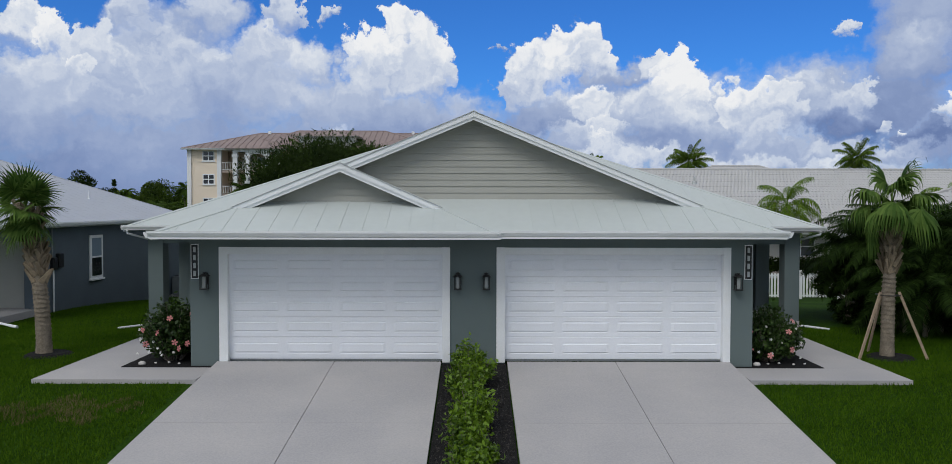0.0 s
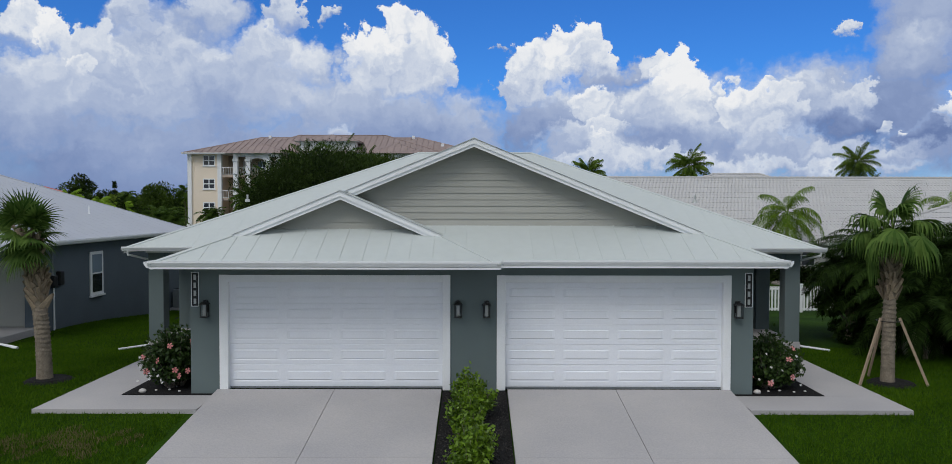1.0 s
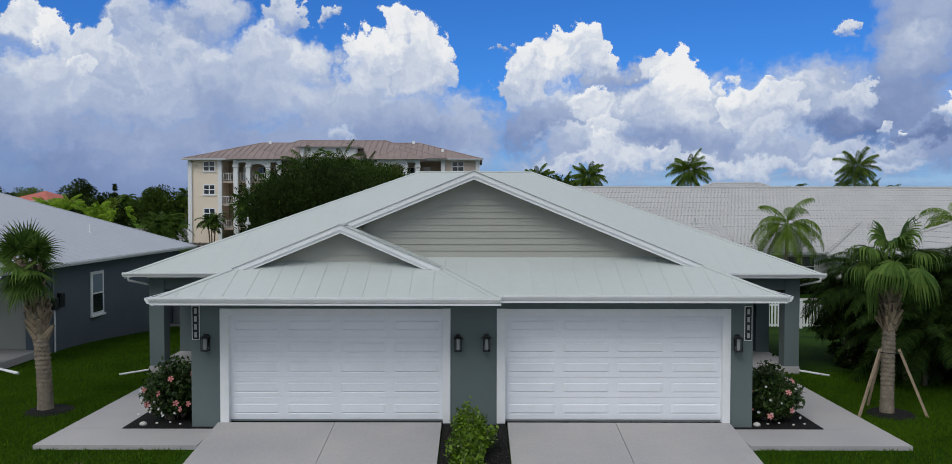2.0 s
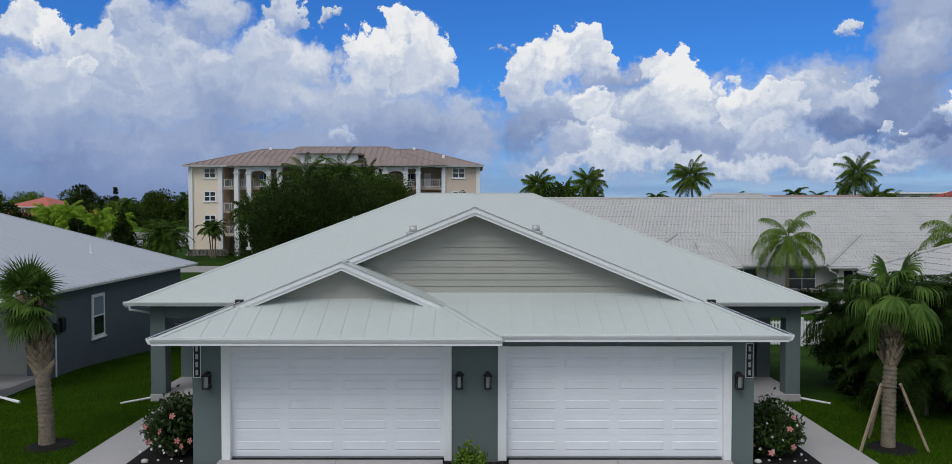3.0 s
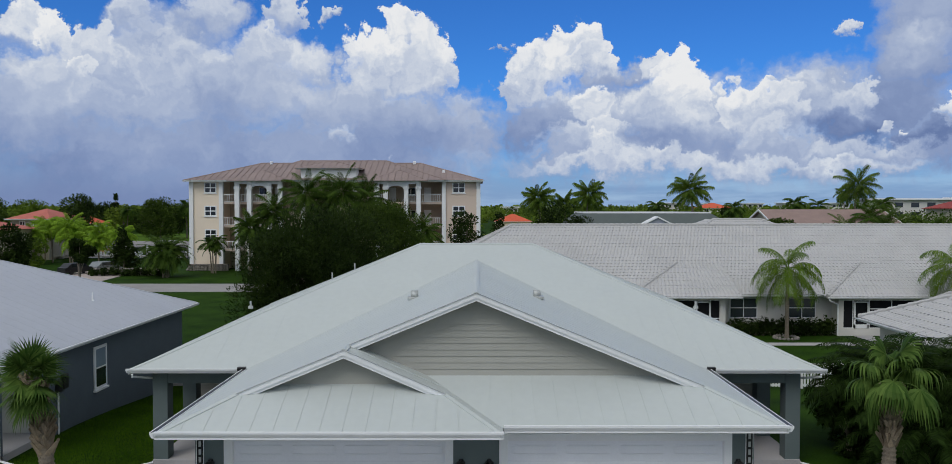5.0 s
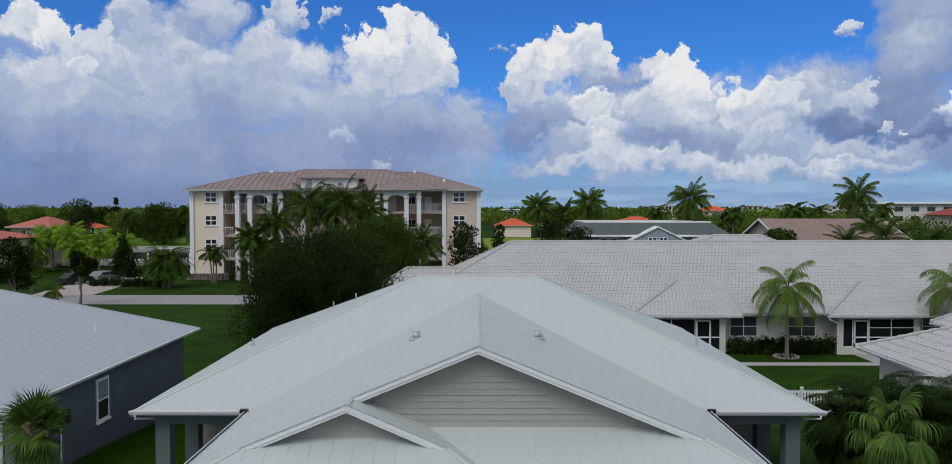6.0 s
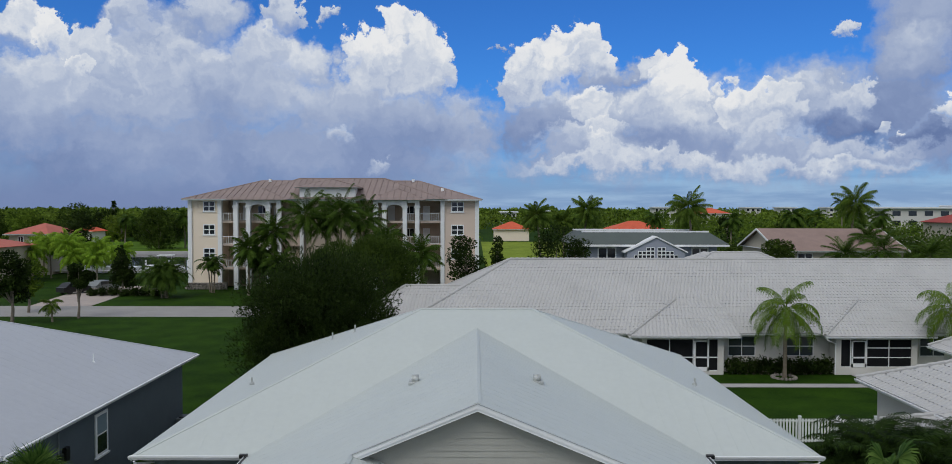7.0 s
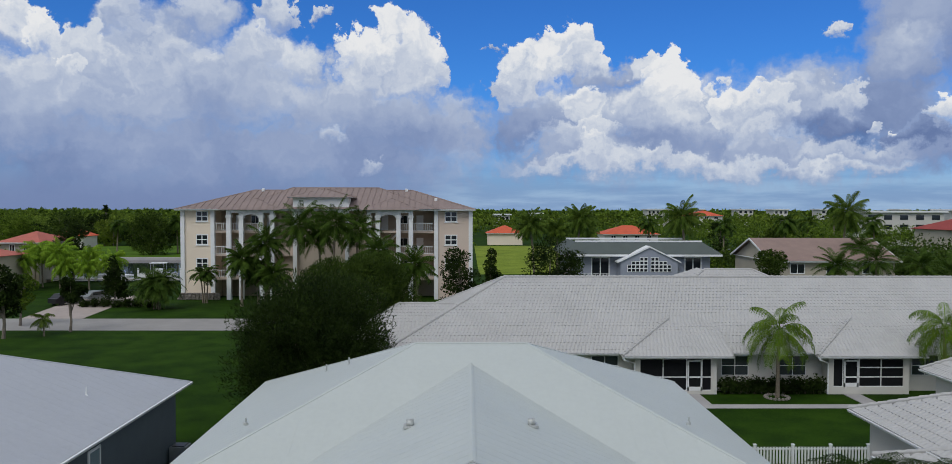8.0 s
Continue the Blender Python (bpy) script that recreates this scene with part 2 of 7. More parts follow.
# red lifted so that sun on the distant roofs is in the colour
M_REDROOF = material("red_tile_roof", (0.60, 0.105, 0.045), 0.8, 0.12, 0.8, 8, 0.4)
M_BRICKROOF = material("brick_red_tile_roof", (0.46, 0.13, 0.095), 0.8, 0.14, 0.8, 8, 0.4)
M_BEIGE = material("beige_render", (0.48, 0.44, 0.36), 0.9, 0.06, 0.5, 20, 0.2)
M_STONE = material("rough_grey_stone", (0.22, 0.20, 0.18), 0.95, 0.4, 2.5, 12, 0.8)
M_WOOD = material("weathered_timber", (0.34, 0.26, 0.18), 0.85, 0.25, 9, 70, 0.4)
M_DARK = material("dark_opening", (0.012, 0.013, 0.015), 0.7, 0.2, 2, 20, 0, spec=0.1)
M_PAVER = material("rosy_pavers", (0.40, 0.34, 0.31), 0.9, 0.1, 0.8, 12, 0.3)
M_TRUNK = material("pale_palm_trunk", (0.23, 0.195, 0.15), 0.95, 0.35, 6, 35, 1.0, spec=0.1)
M_BOOT = material("palm_leaf_bases", (0.25, 0.20, 0.14), 0.95, 0.35, 8, 50, 0.8, random_amount=0.35, spec=0.1)
M_PEBBLE = material("pale_pebbles", (0.62, 0.60, 0.57), 0.8, 0.15, 12, 60, 0.2, random_amount=0.2)


def leaf_material(name, dark, light, rough=0.6, gloss=0.08, patch=0.7, own=0.7, broad=1.0):
    """Foliage: each leaf takes its own shade, and a little light comes through."""
    m = bpy.data.materials.new(name)
    m.use_nodes = True
    n, l = m.node_tree.nodes, m.node_tree.links
    b = n["Principled BSDF"]
    b.inputs["Roughness"].default_value, b.inputs["Specular IOR Level"].default_value = rough, gloss
    geo, ramp = n.new("ShaderNodeNewGeometry"), n.new("ShaderNodeMix")
    big = n.new("ShaderNodeTexNoise")
    big.inputs["Scale"].default_value, big.inputs["Detail"].default_value = patch, 3
    l.new(geo.outputs["Position"], big.inputs["Vector"])
    add = n.new("ShaderNodeMath"); add.operation = "MULTIPLY_ADD"
    l.new(geo.outputs["Random Per Island"], add.inputs[0]); add.inputs[1].default_value = own
    sub = n.new("ShaderNodeMath"); sub.operation = "SUBTRACT"
    l.new(big.outputs["Fac"], sub.inputs[0]); sub.inputs[1].default_value = 0.35
    gain = n.new("ShaderNodeMath"); gain.operation = "MULTIPLY"
    l.new(sub.outputs[0], gain.inputs[0]); gain.inputs[1].default_value = broad
    l.new(gain.outputs[0], add.inputs[2])
    ramp.data_type = "RGBA"
    ramp.inputs["A"].default_value, ramp.inputs["B"].default_value = (*dark, 1), (*light, 1)
    l.new(add.outputs[0], ramp.inputs["Factor"])
    l.new(ramp.outputs["Result"], b.inputs["Base Color"])
    thin = n.new("ShaderNodeBsdfTranslucent")
    l.new(ramp.outputs["Result"], thin.inputs["Color"])
    mix = n.new("ShaderNodeMixShader")
    mix.inputs[0].default_value = 0.25
    l.new(b.outputs[0], mix.inputs[1]); l.new(thin.outputs[0], mix.inputs[2])
    l.new(mix.outputs[0], n["Material Output"].inputs["Surface"])
    return m


L_DARK = leaf_material("dark_tree_leaves", (0.003, 0.010, 0.002), (0.050, 0.084, 0.015), patch=0.8, own=0.34, broad=1.6)
L_FEATHER = leaf_material("feathery_tree_leaves", (0.006, 0.018, 0.002), (0.105, 0.165, 0.026), patch=0.5, own=0.4, broad=1.6)
L_MID = leaf_material("green_tree_leaves", (0.012, 0.036, 0.004), (0.19, 0.29, 0.034), patch=0.3, own=0.6, broad=1.6)
L_WOOD = leaf_material("woodland_leaves", (0.008, 0.026, 0.003), (0.20, 0.29, 0.036), patch=0.12, own=0.5, broad=1.9)
L_BRIGHT = leaf_material("bright_palm_leaves", (0.060, 0.15, 0.010), (0.33, 0.50, 0.045))
L_PALM = leaf_material("palm_leaves", (0.012, 0.036, 0.004), (0.095, 0.160, 0.022))
# near-black green: the clump's dense shadow is put into the leaf colour
L_DARKPALM = leaf_material("shade_dark_palm_leaves", (0.002, 0.007, 0.001), (0.042, 0.080, 0.015), gloss=0.04)
L_SABAL = leaf_material("fan_palm_leaves", (0.026, 0.070, 0.011), (0.16, 0.25, 0.055))
L_SHRUB = leaf_material("fresh_shrub_leaves", (0.014, 0.046, 0.002), (0.15, 0.26, 0.016), 0.4, 0.35, own=0.95)
L_HIB = leaf_material("hibiscus_leaves", (0.010, 0.028, 0.006), (0.055, 0.100, 0.020), 0.45, 0.25)
L_PETAL = leaf_material("pink_petals", (0.55, 0.16, 0.17), (0.80, 0.38, 0.36))
L_WHITE = leaf_material("white_blossom", (0.6, 0.6, 0.58), (0.85, 0.85, 0.82))
L_GRASS = leaf_material("grass_blades", (0.028, 0.076, 0.003), (0.088, 0.168, 0.009), 0.8, 0.05)
L_DRY = leaf_material("dry_grass_blades", (0.10, 0.085, 0.035), (0.24, 0.20, 0.10), 0.9, 0.05)


def glassy(name, colour, rough):
    m = bpy.data.materials.new(name)
    m.use_nodes = True
    b = m.node_tree.nodes["Principled BSDF"]
    b.inputs["Base Color"].default_value, b.inputs["Roughness"].default_value = (*colour, 1), rough
    b.inputs["IOR"].default_value, b.inputs["Coat Weight"].default_value = 1.5, 0.3
    return m


M_BLIND = glassy("curtained_glass", (0.05, 0.06, 0.07), 0.1)
# pale blue base colour stands in for sky reflected in the upper pane
M_SKYPANE = glassy("sky_tinted_glass", (0.24, 0.31, 0.38), 0.1)
M_PANE = glassy("window_glass", (0.02, 0.025, 0.03), 0.05)
M_GLASS = glassy("frosted_lamp_glass", (0.30, 0.32, 0.32), 0.15)
M_WATER = glassy("canal_water", (0.03, 0.04, 0.045), 0.06)
L_COCO = leaf_material("coconut_leaves", (0.022, 0.058, 0.008), (0.15, 0.225, 0.032))
L_COCO2 = leaf_material("queen_palm_leaves", (0.030, 0.080, 0.006), (0.19, 0.30, 0.03))
M_DARKRED = material("dark_red_roof", (0.30, 0.045, 0.035), 0.8, 0.12, 0.8, 8, 0.4)
# lawn green lifted so that sun beyond the canal is in the colour
M_BANK = material("sunlit_bank_grass", (0.055, 0.13, 0.008), 0.95, 0.3, 0.15, 4, 0.4, tint=(0.11, 0.20, 0.018), spec=0.08)
# brighter than the lawn: a patch of sun put into the grass colour
M_FIELD = material("sunlit_field_grass", (0.16, 0.235, 0.02), 0.95, 0.3, 0.2, 5, 0.4, tint=(0.25, 0.32, 0.04), spec=0.08)


# ---- mesh tools ----
def finish(name, bm, mat, smooth=False):
    me = bpy.data.meshes.new(name)
    bmesh.ops.recalc_face_normals(bm, faces=bm.faces)
    bm.to_mesh(me)
    bm.free()
    for m in (mat if isinstance(mat, (list, tuple)) else [mat]):
        me.materials.append(m)
    if smooth:
        for p in me.polygons:
            p.use_smooth = True
    return me


def part(name, bm, mat, parent=None, label="", smooth=False):
    """Links a bmesh as one mesh object, under a thing or a part."""
    ob = new(name, finish(name, bm, mat, smooth))
    if parent:
        ob.parent = parent
    return tagged(ob, label)


def empty(name, place=(0, 0, 0), turn=0):
    ob = new(name)
    ob.matrix_basis = pose(*place, 0, 0, turn)
    return ob


def box(bm, x0, x1, y0, y1, z0, z1, bevel=0.0):
    vs = [bm.verts.new(c) for c in ((x0, y0, z0), (x1, y0, z0), (x1, y1, z0), (x0, y1, z0), (x0, y0, z1), (x1, y0, z1), (x1, y1, z1), (x0, y1, z1))]
    fs = [bm.faces.new([vs[i] for i in f]) for f in ((0, 3, 2, 1), (4, 5, 6, 7), (0, 1, 5, 4), (1, 2, 6, 5), (2, 3, 7, 6), (3, 0, 4, 7))]
    if bevel:
        bmesh.ops.bevel(bm, geom=list({e for f in fs for e in f.edges}), offset=bevel, segments=2, affect="EDGES", profile=0.5)
    return vs


def boxed(*args):
    bm = bmesh.new()
    box(bm, *args)
    return bm


def prism(bm, pts, depth):
    """A slab: a flat polygon in space, pushed by the vector depth."""
    d = Vector(depth)
    a = [bm.verts.new(Vector(p)) for p in pts]
    b = [bm.verts.new(Vector(p) + d) for p in pts]
    bm.faces.new(a)
    bm.faces.new(b[::-1])
    for i in range(len(a)):
        j = (i + 1) % len(a)
        bm.faces.new((a[j], a[i], b[i], b[j]))


def beam(bm, p, q, w, h, up=(0, 0, 1)):
    """A bar of w by h from p to q, its top face along up."""
    p, q, up = Vector(p), Vector(q), Vector(up)
    way = (q - p).normalized()
    side = way.cross(up).normalized() * w / 2
    top = side.cross(way).normalized() * h / 2
    prism(bm, [p + side + top, p - side + top, p - side - top, p + side - top], q - p)


def tube(bm, pts, radii, sides=8):
    rings = []
    for i, p in enumerate(pts):
        p = Vector(p)
        way = (Vector(pts[min(i + 1, len(pts) - 1)]) - Vector(pts[max(i - 1, 0)])).normalized()
        a = way.orthogonal().normalized() if abs(way.z) < 0.9 else Vector((1, 0, 0)).cross(way).normalized()
        b = way.cross(a)
        rings.append([bm.verts.new(p + (a * math.cos(k * math.tau / sides) + b * math.sin(k * math.tau / sides)) * radii[i]) for k in range(sides)])
    for r, s in zip(rings, rings[1:]):
        for k in range(sides):
            bm.faces.new((r[k], r[(k + 1) % sides], s[(k + 1) % sides], s[k]))
    bm.faces.new(rings[0][::-1])
    bm.faces.new(rings[-1])


def clip(poly, axis, value, keep_more):
    """The part of a 2D polygon on one side of a line across axis."""
    out = []
    for i, p in enumerate(poly):
        q = poly[(i + 1) % len(poly)]
        a, b = p[axis] - value, q[axis] - value
        if not keep_more:
            a, b = -a, -b
        if a >= 0:
            out.append(p)
        if a * b < 0:
            s = a / (a - b)
            out.append((p[0] + (q[0] - p[0]) * s, p[1] + (q[1] - p[1]) * s))
    return out


def roof_plane(parent, pts, eave, spacing, mat, name="roof_panel", thick=0.03, rib=0.009):
    """A sloping roof face of seamed panels. eave: the direction along the eave."""
    pts = [Vector(p) for p in pts]
    n = (pts[1] - pts[0]).cross(pts[2] - pts[0])
    for i in range(1, len(pts) - 2):
        n += (pts[i + 1] - pts[0]).cross(pts[i + 2] - pts[0])
    n.normalize()
    n = n if n.z > 0 else -n
    u = Vector(eave).normalized()
    v = n.cross(u)
    o = pts[0]
    flat = [((p - o).dot(u), (p - o).dot(v)) for p in pts]
    u0, u1 = min(p[0] for p in flat), max(p[0] for p in flat)
    count = max(1, round((u1 - u0) / spacing))
    for k in range(count):
        a, b = u0 + (u1 - u0) * k / count, u0 + (u1 - u0) * (k + 1) / count
        strip = clip(clip(flat, 0, a, True), 0, b, False)
        if len(strip) < 3:
            continue
        bm = bmesh.new()
        prism(bm, [o + u * x + v * y for x, y in strip], -n * thick)
        if rib:
            vs = [p[1] for p in strip if abs(p[0] - a) < 0.001]
            if len(vs) > 1 and max(vs) - min(vs) > 0.1:
                beam(bm, o + u * (a + 0.012) + v * min(vs) + n * rib / 2, o + u * (a + 0.012) + v * max(vs) + n * rib / 2, 0.022, rib, n)
        part(name, bm, mat, parent)


# ---- ground ----
def step(a, b, t):
    t = min(1, max(0, (t - a) / (b - a)))
    return t * t * (3 - 2 * t)


def ground_z(x, y):
    """The pads of the houses stand high; the plots fall to the street in front and to the lawns behind."""
    z = -0.17
    if y < 17:
        z += -0.11 * (17 - max(y, 6.0))
    z -= 0.75 * step(27, 40, y)
    return z


def spaced(lo, hi, near0, near1, fine, growth=1.35):
    out, s, v = [], fine, near1
    mid = list(np.arange(near0, near1, fine))
    while v < hi:
        out.append(v); v += s; s *= growth
    out.append(hi)
    low, s, v = [], fine, near0 - fine
    while v > lo:
        low.append(v); s *= growth; v -= s
    low.append(lo)
    return low[::-1] + mid + out


def make_ground():
    bm = bmesh.new()
    xs, ys = spaced(-3000, 3000, -30, 40, 2.0), spaced(-600, 4000, 0, 110, 1.5)
    rows = [[bm.verts.new((x, y, ground_z(x, y))) for x in xs] for y in ys]
    for r, s in zip(rows, rows[1:]):
        for i in range(len(xs) - 1):
            bm.faces.new((r[i], r[i + 1], s[i + 1], s[i]))
    tagged(part("ground", bm, M_GRASS, smooth=True), "green mown lawn ground sheet", "ground", kind="structure")


make_ground()
DRIVE = lambda y: -0.01 - 0.11 * (17.8 - max(y, 6.0))


def slab(name, pts, mat, label, thick=0.12, category="pavement"):
    bm = bmesh.new()
    prism(bm, pts, (0, 0, -thick))
    return tagged(part(name, bm, mat), label, category, kind="structure")


for side, x_in, x_mid, x_out in ((-1, -0.68, -3.1, -5.75), (1, 0.80, 3.25, 5.84)):
    for a, b in ((x_in, x_mid), (x_mid, x_out)):
        a, b = min(a, b) + 0.006, max(a, b) - 0.006
        for yb, ya in ((17.84, 14.2), (14.194, 9.5), (9.494, 6.0), (5.994, -2.0)):
            slab("driveway_slab", [(a, yb, DRIVE(yb)), (b, yb, DRIVE(yb)), (b, ya, DRIVE(ya)), (a, ya, DRIVE(ya))], M_CONC, "pale broom-finished concrete driveway slab")
for s, xa, xb, xo in ((-1, -5.76, -7.9, -9.2), (1, 5.85, 7.95, 9.25)):
    slab("front_walk", [(xa, 16.5, -0.13), (xo, 16.5, -0.13), (xo, 17.75, -0.13), (xa, 17.75, -0.13)], M_CONC, "pale concrete walk before the garage")
    slab("side_walk", [(xb, 17.754, -0.13), (xo, 17.754, -0.13), (xo, 24.0, -0.13), (xb, 24.0, -0.13)], M_CONC, "pale concrete walk beside the house")
slab("road", [(-300, 81, -0.88), (300, 81, -0.88), (300, 89.5, -0.88), (-300, 89.5, -0.88)], M_ROAD, "pale grey asphalt road", category="road")


# ---- the duplex house ----
PITCH = 0.41


def gutter(parent, p, q, out, mat=None, size=0.115):
    """A moulded eaves gutter from p to q, bulging towards out."""
    p, q, o = Vector(p), Vector(q), Vector(out).normalized()
    prof = [(0, 0), (size, 0), (size, -0.03), (size * 0.8, -0.07), (size * 0.55, -size), (0, -size)]
    bm = bmesh.new()
    prism(bm, [p + o * a + Vector((0, 0, b)) for a, b in prof], q - p)
    along = (q - p).normalized()
    beam(bm, p + o * (size - 0.008) + Vector((0, 0, 0.006)), q + o * (size - 0.008) + Vector((0, 0, 0.006)), 0.02, 0.012)
    return part("gutter", bm, mat or M_TRIM, parent, "white moulded eaves gutter")


def cap(parent, p, q, mat, w=0.16, h=0.025):
    """A folded metal cap along a ridge or hip."""
    p, q = Vector(p), Vector(q)
    bm = bmesh.new()
    side = (q - p).cross(Vector((0, 0, 1))).normalized() * w / 2
    up = Vector((0, 0, h))
    drop = Vector((0, 0, -w * 0.17))
    prism(bm, [p + up, p + side + drop + up, p + side + drop, p, p - side + drop, p - side + drop + up], q - p)
    return part("ridge_cap", bm, mat, parent)


def rake(parent, p, q, y_front, mat):
    """A gable's sloping edge: a deep board and a thinner one stepped in below it."""
    p, q = Vector(p), Vector(q)
    for lo, hi, y0, y1, name in ((-0.12, -0.005, -0.03, 0.04, "rake_board"), (-0.195, -0.12, 0.0, 0.05, "rake_trim")):
        bm = bmesh.new()
        prism(bm, [(p.x, y_front + y0, p.z + lo), (q.x, y_front + y0, q.z + lo), (q.x, y_front + y0, q.z + hi), (p.x, y_front + y0, p.z + hi)], (0, y1 - y0, 0))
        part(name, bm, mat, parent)
    bm = bmesh.new()
    beam(bm, (p.x, y_front - 0.02, p.z + 0.004), (q.x, y_front - 0.02, q.z + 0.004), 0.06, 0.014)
    part("drip_edge", bm, M_EDGE, parent)


def clapboards(parent, cx, y, z0, apex, mat, step_z=0.155):
    """Lapped siding boards filling a gable."""
    z = z0
    while z < apex - 0.06:
        top = min(z + step_z, apex - 0.01)
        a, b = (apex - z) / PITCH, (apex - top) / PITCH
        xl0, xr0, xl1, xr1 = cx - a, cx + a, cx - b, cx + b
        bm = bmesh.new()
        front = [bm.verts.new(c) for c in ((xl0, y - 0.022, z), (xr0, y - 0.022, z), (xr1, y - 0.004, top), (xl1, y - 0.004, top))]
        rear = [bm.verts.new(c) for c in ((xl0, y + 0.02, z), (xr0, y + 0.02, z), (xr1, y + 0.02, top), (xl1, y + 0.02, top))]
        bm.faces.new(front)
        bm.faces.new(rear[::-1])
        for i in range(4):
            j = (i + 1) % 4
            bm.faces.new((front[j], front[i], rear[i], rear[j]))
        part("siding_board", bm, mat, parent)
        z = top


def garage_door(house, x0, x1):
    door = part("garage_door", boxed(x0, x1, 18.02, 18.05, 0.0, 2.46), M_DOOR, house, "white garage door with long raised panels")
    joints = (0.02, 0.53, 0.99, 1.45, 1.91, 2.44)
    w = (x1 - x0) / 4
    for za, zb in zip(joints, joints[1:]):
        mid = (za + zb) / 2
        # one pressed sheet: rolled joints, and four long fields raised inside a sunk border
        xs, zs = [x0 + 0.001, x0 + 0.012], [za + 0.001, za + 0.009]
        for k in range(4):
            p, q = x0 + w * k + 0.04, x0 + w * (k + 1) - 0.04
            xs += [p, p + 0.03, p + 0.05, p + 0.12, q - 0.12, q - 0.05, q - 0.03, q]
        xs += [x1 - 0.012, x1 - 0.001]
        zs += [mid - 0.13, mid - 0.118, mid - 0.1, mid - 0.084, mid + 0.084, mid + 0.1, mid + 0.118, mid + 0.13, zb - 0.009, zb - 0.001]
        bm = bmesh.new()
        rows = []
        for j, z in enumerate(zs):
            row = []
            for i, x in enumerate(xs):
                ring = min((i - 2) % 8, 7 - (i - 2) % 8) if 2 <= i < 34 else 0
                level = min(j - 2, 9 - j) if ring == 3 else 0
                dy = 0.0 if level <= 0 else (0.007, 0.007, -0.014)[level - 1]
                if j in (0, len(zs) - 1):
                    dy = 0.009
                row.append(bm.verts.new((x, 17.985 + dy, z)))
            rows.append(row)
        for lo, hi in zip(rows, rows[1:]):
            for i in range(len(xs) - 1):
                bm.faces.new((lo[i], lo[i + 1], hi[i + 1], hi[i]))
        part("door_section", bm, M_DOOR, door)
    part("door_seal", boxed(x0, x1, 17.99, 18.02, -0.02, 0.019), M_METER, door, "grey rubber door seal")
    for a, b, z0, z1 in ((x0 - 0.185, x0 + 0.012, -0.03, 2.58), (x1 - 0.012, x1 + 0.165, -0.03, 2.58), (x0, x1, 2.415, 2.574)):
        bm = boxed(a, b, 17.832 if a != x0 else 17.835, 18.06, z0, z1, 0.008)
        part("door_casing", bm, M_TRIM, house, "white door casing")


def make_duplex():
    cx = 0.04
    house = empty("duplex_house", (0, 0, 0))
    tagged(house, "grey stucco duplex house with pale metal roof and two garages", "house")
    roof = part("roof", boxed(cx - 9.9, cx + 9.9, 23.9, 39.4, 2.72, 2.80), M_TRIM, house, "pale seamed metal roof")
    E, ZE = 6.82, 2.91                      # side eaves of the front wing
    y0, half, zm, y1 = 23.35, 10.38, 2.87, 39.95
    ym, zr, rh = (y0 + y1) / 2, 2.87 + PITCH * (39.95 - 23.35) / 2, 2.25
    l, r, lb, rb = Vector((cx - half, y0, zm)), Vector((cx + half, y0, zm)), Vector((cx - half, y1, zm)), Vector((cx + half, y1, zm))
    rl, rr = Vector((cx - rh, ym, zr)), Vector((cx + rh, ym, zr))
    S = 0.5
    roof_plane(roof, [l, lb, rl], (0, 1, 0), S, M_ROOF, rib=0.003)
    roof_plane(roof, [r, rb, rr], (0, 1, 0), S, M_ROOF, rib=0.003)
    roof_plane(roof, [lb, rb, rr, rl], (1, 0, 0), S, M_ROOF)
    apex = 5.71
    top = Vector((cx, y0 + (apex - zm) / PITCH, apex))
    va, vb = Vector((cx - E, y0 + 0.1, ZE)), Vector((cx + E, y0 + 0.1, ZE))
    mid = (rl + rr) / 2
    roof_plane(roof, [l, (cx - E, y0, zm), va, top, mid, rl], (1, 0, 0), S, M_ROOF, rib=0.003)
    roof_plane(roof, [r, (cx + E, y0, zm), vb, top, mid, rr], (1, 0, 0), S, M_ROOF, rib=0.003)
    ya, yb, yg, ys, yw = 16.6, 17.1, 18.545, 17.94, 18.98
    zl = lambda x: apex - PITCH * abs(x - cx)
    xr = 0.62                               # where the two garage eaves meet
    xs = -2.98                              # ridge of the small gable
    zs = zl(xs)
    hx = lambda k: xr - k * PITCH * (xr - xs) / (zs - ZE)
    d, db, dw, ysw = ys - ya, yg - yb, yw - yb, ys + 0.38
    ds = ysw - ya
    roof_plane(roof, [top, (cx, yg, apex), (xs, yg, zs), (xs, ys, zs), (cx - E + d, ys, zl(cx - E + d)), (cx - E, ya, ZE), va], (0, 1, 0), S, M_ROOF, rib=0.003)
    roof_plane(roof, [top, (cx, yg, apex), (cx + E - db, yg, zl(cx + E - db)), (cx + E, yb, ZE), vb], (0, 1, 0), S, M_ROOF, rib=0.003)
    up = lambda k: ZE + PITCH * k
    roof_plane(roof, [(cx - E, ya, ZE), (xr, ya, ZE), (hx(ds), ysw, up(ds)), (cx - E + ds, ysw, up(ds))], (1, 0, 0), S, M_ROOF)
    roof_plane(roof, [(xr, yb, ZE), (cx + E, yb, ZE), (cx + E - dw, yw, up(dw)), (hx(dw), yw, up(dw))], (1, 0, 0), S, M_ROOF)
    roof_plane(roof, [(xs, ys, zs), (hx(d), ys, up(d)), (xr, ya, ZE), (xr, yb, ZE), (hx(dw), yw, up(dw)), (xs, yw, zs)], (0, 1, 0), S, M_ROOF)
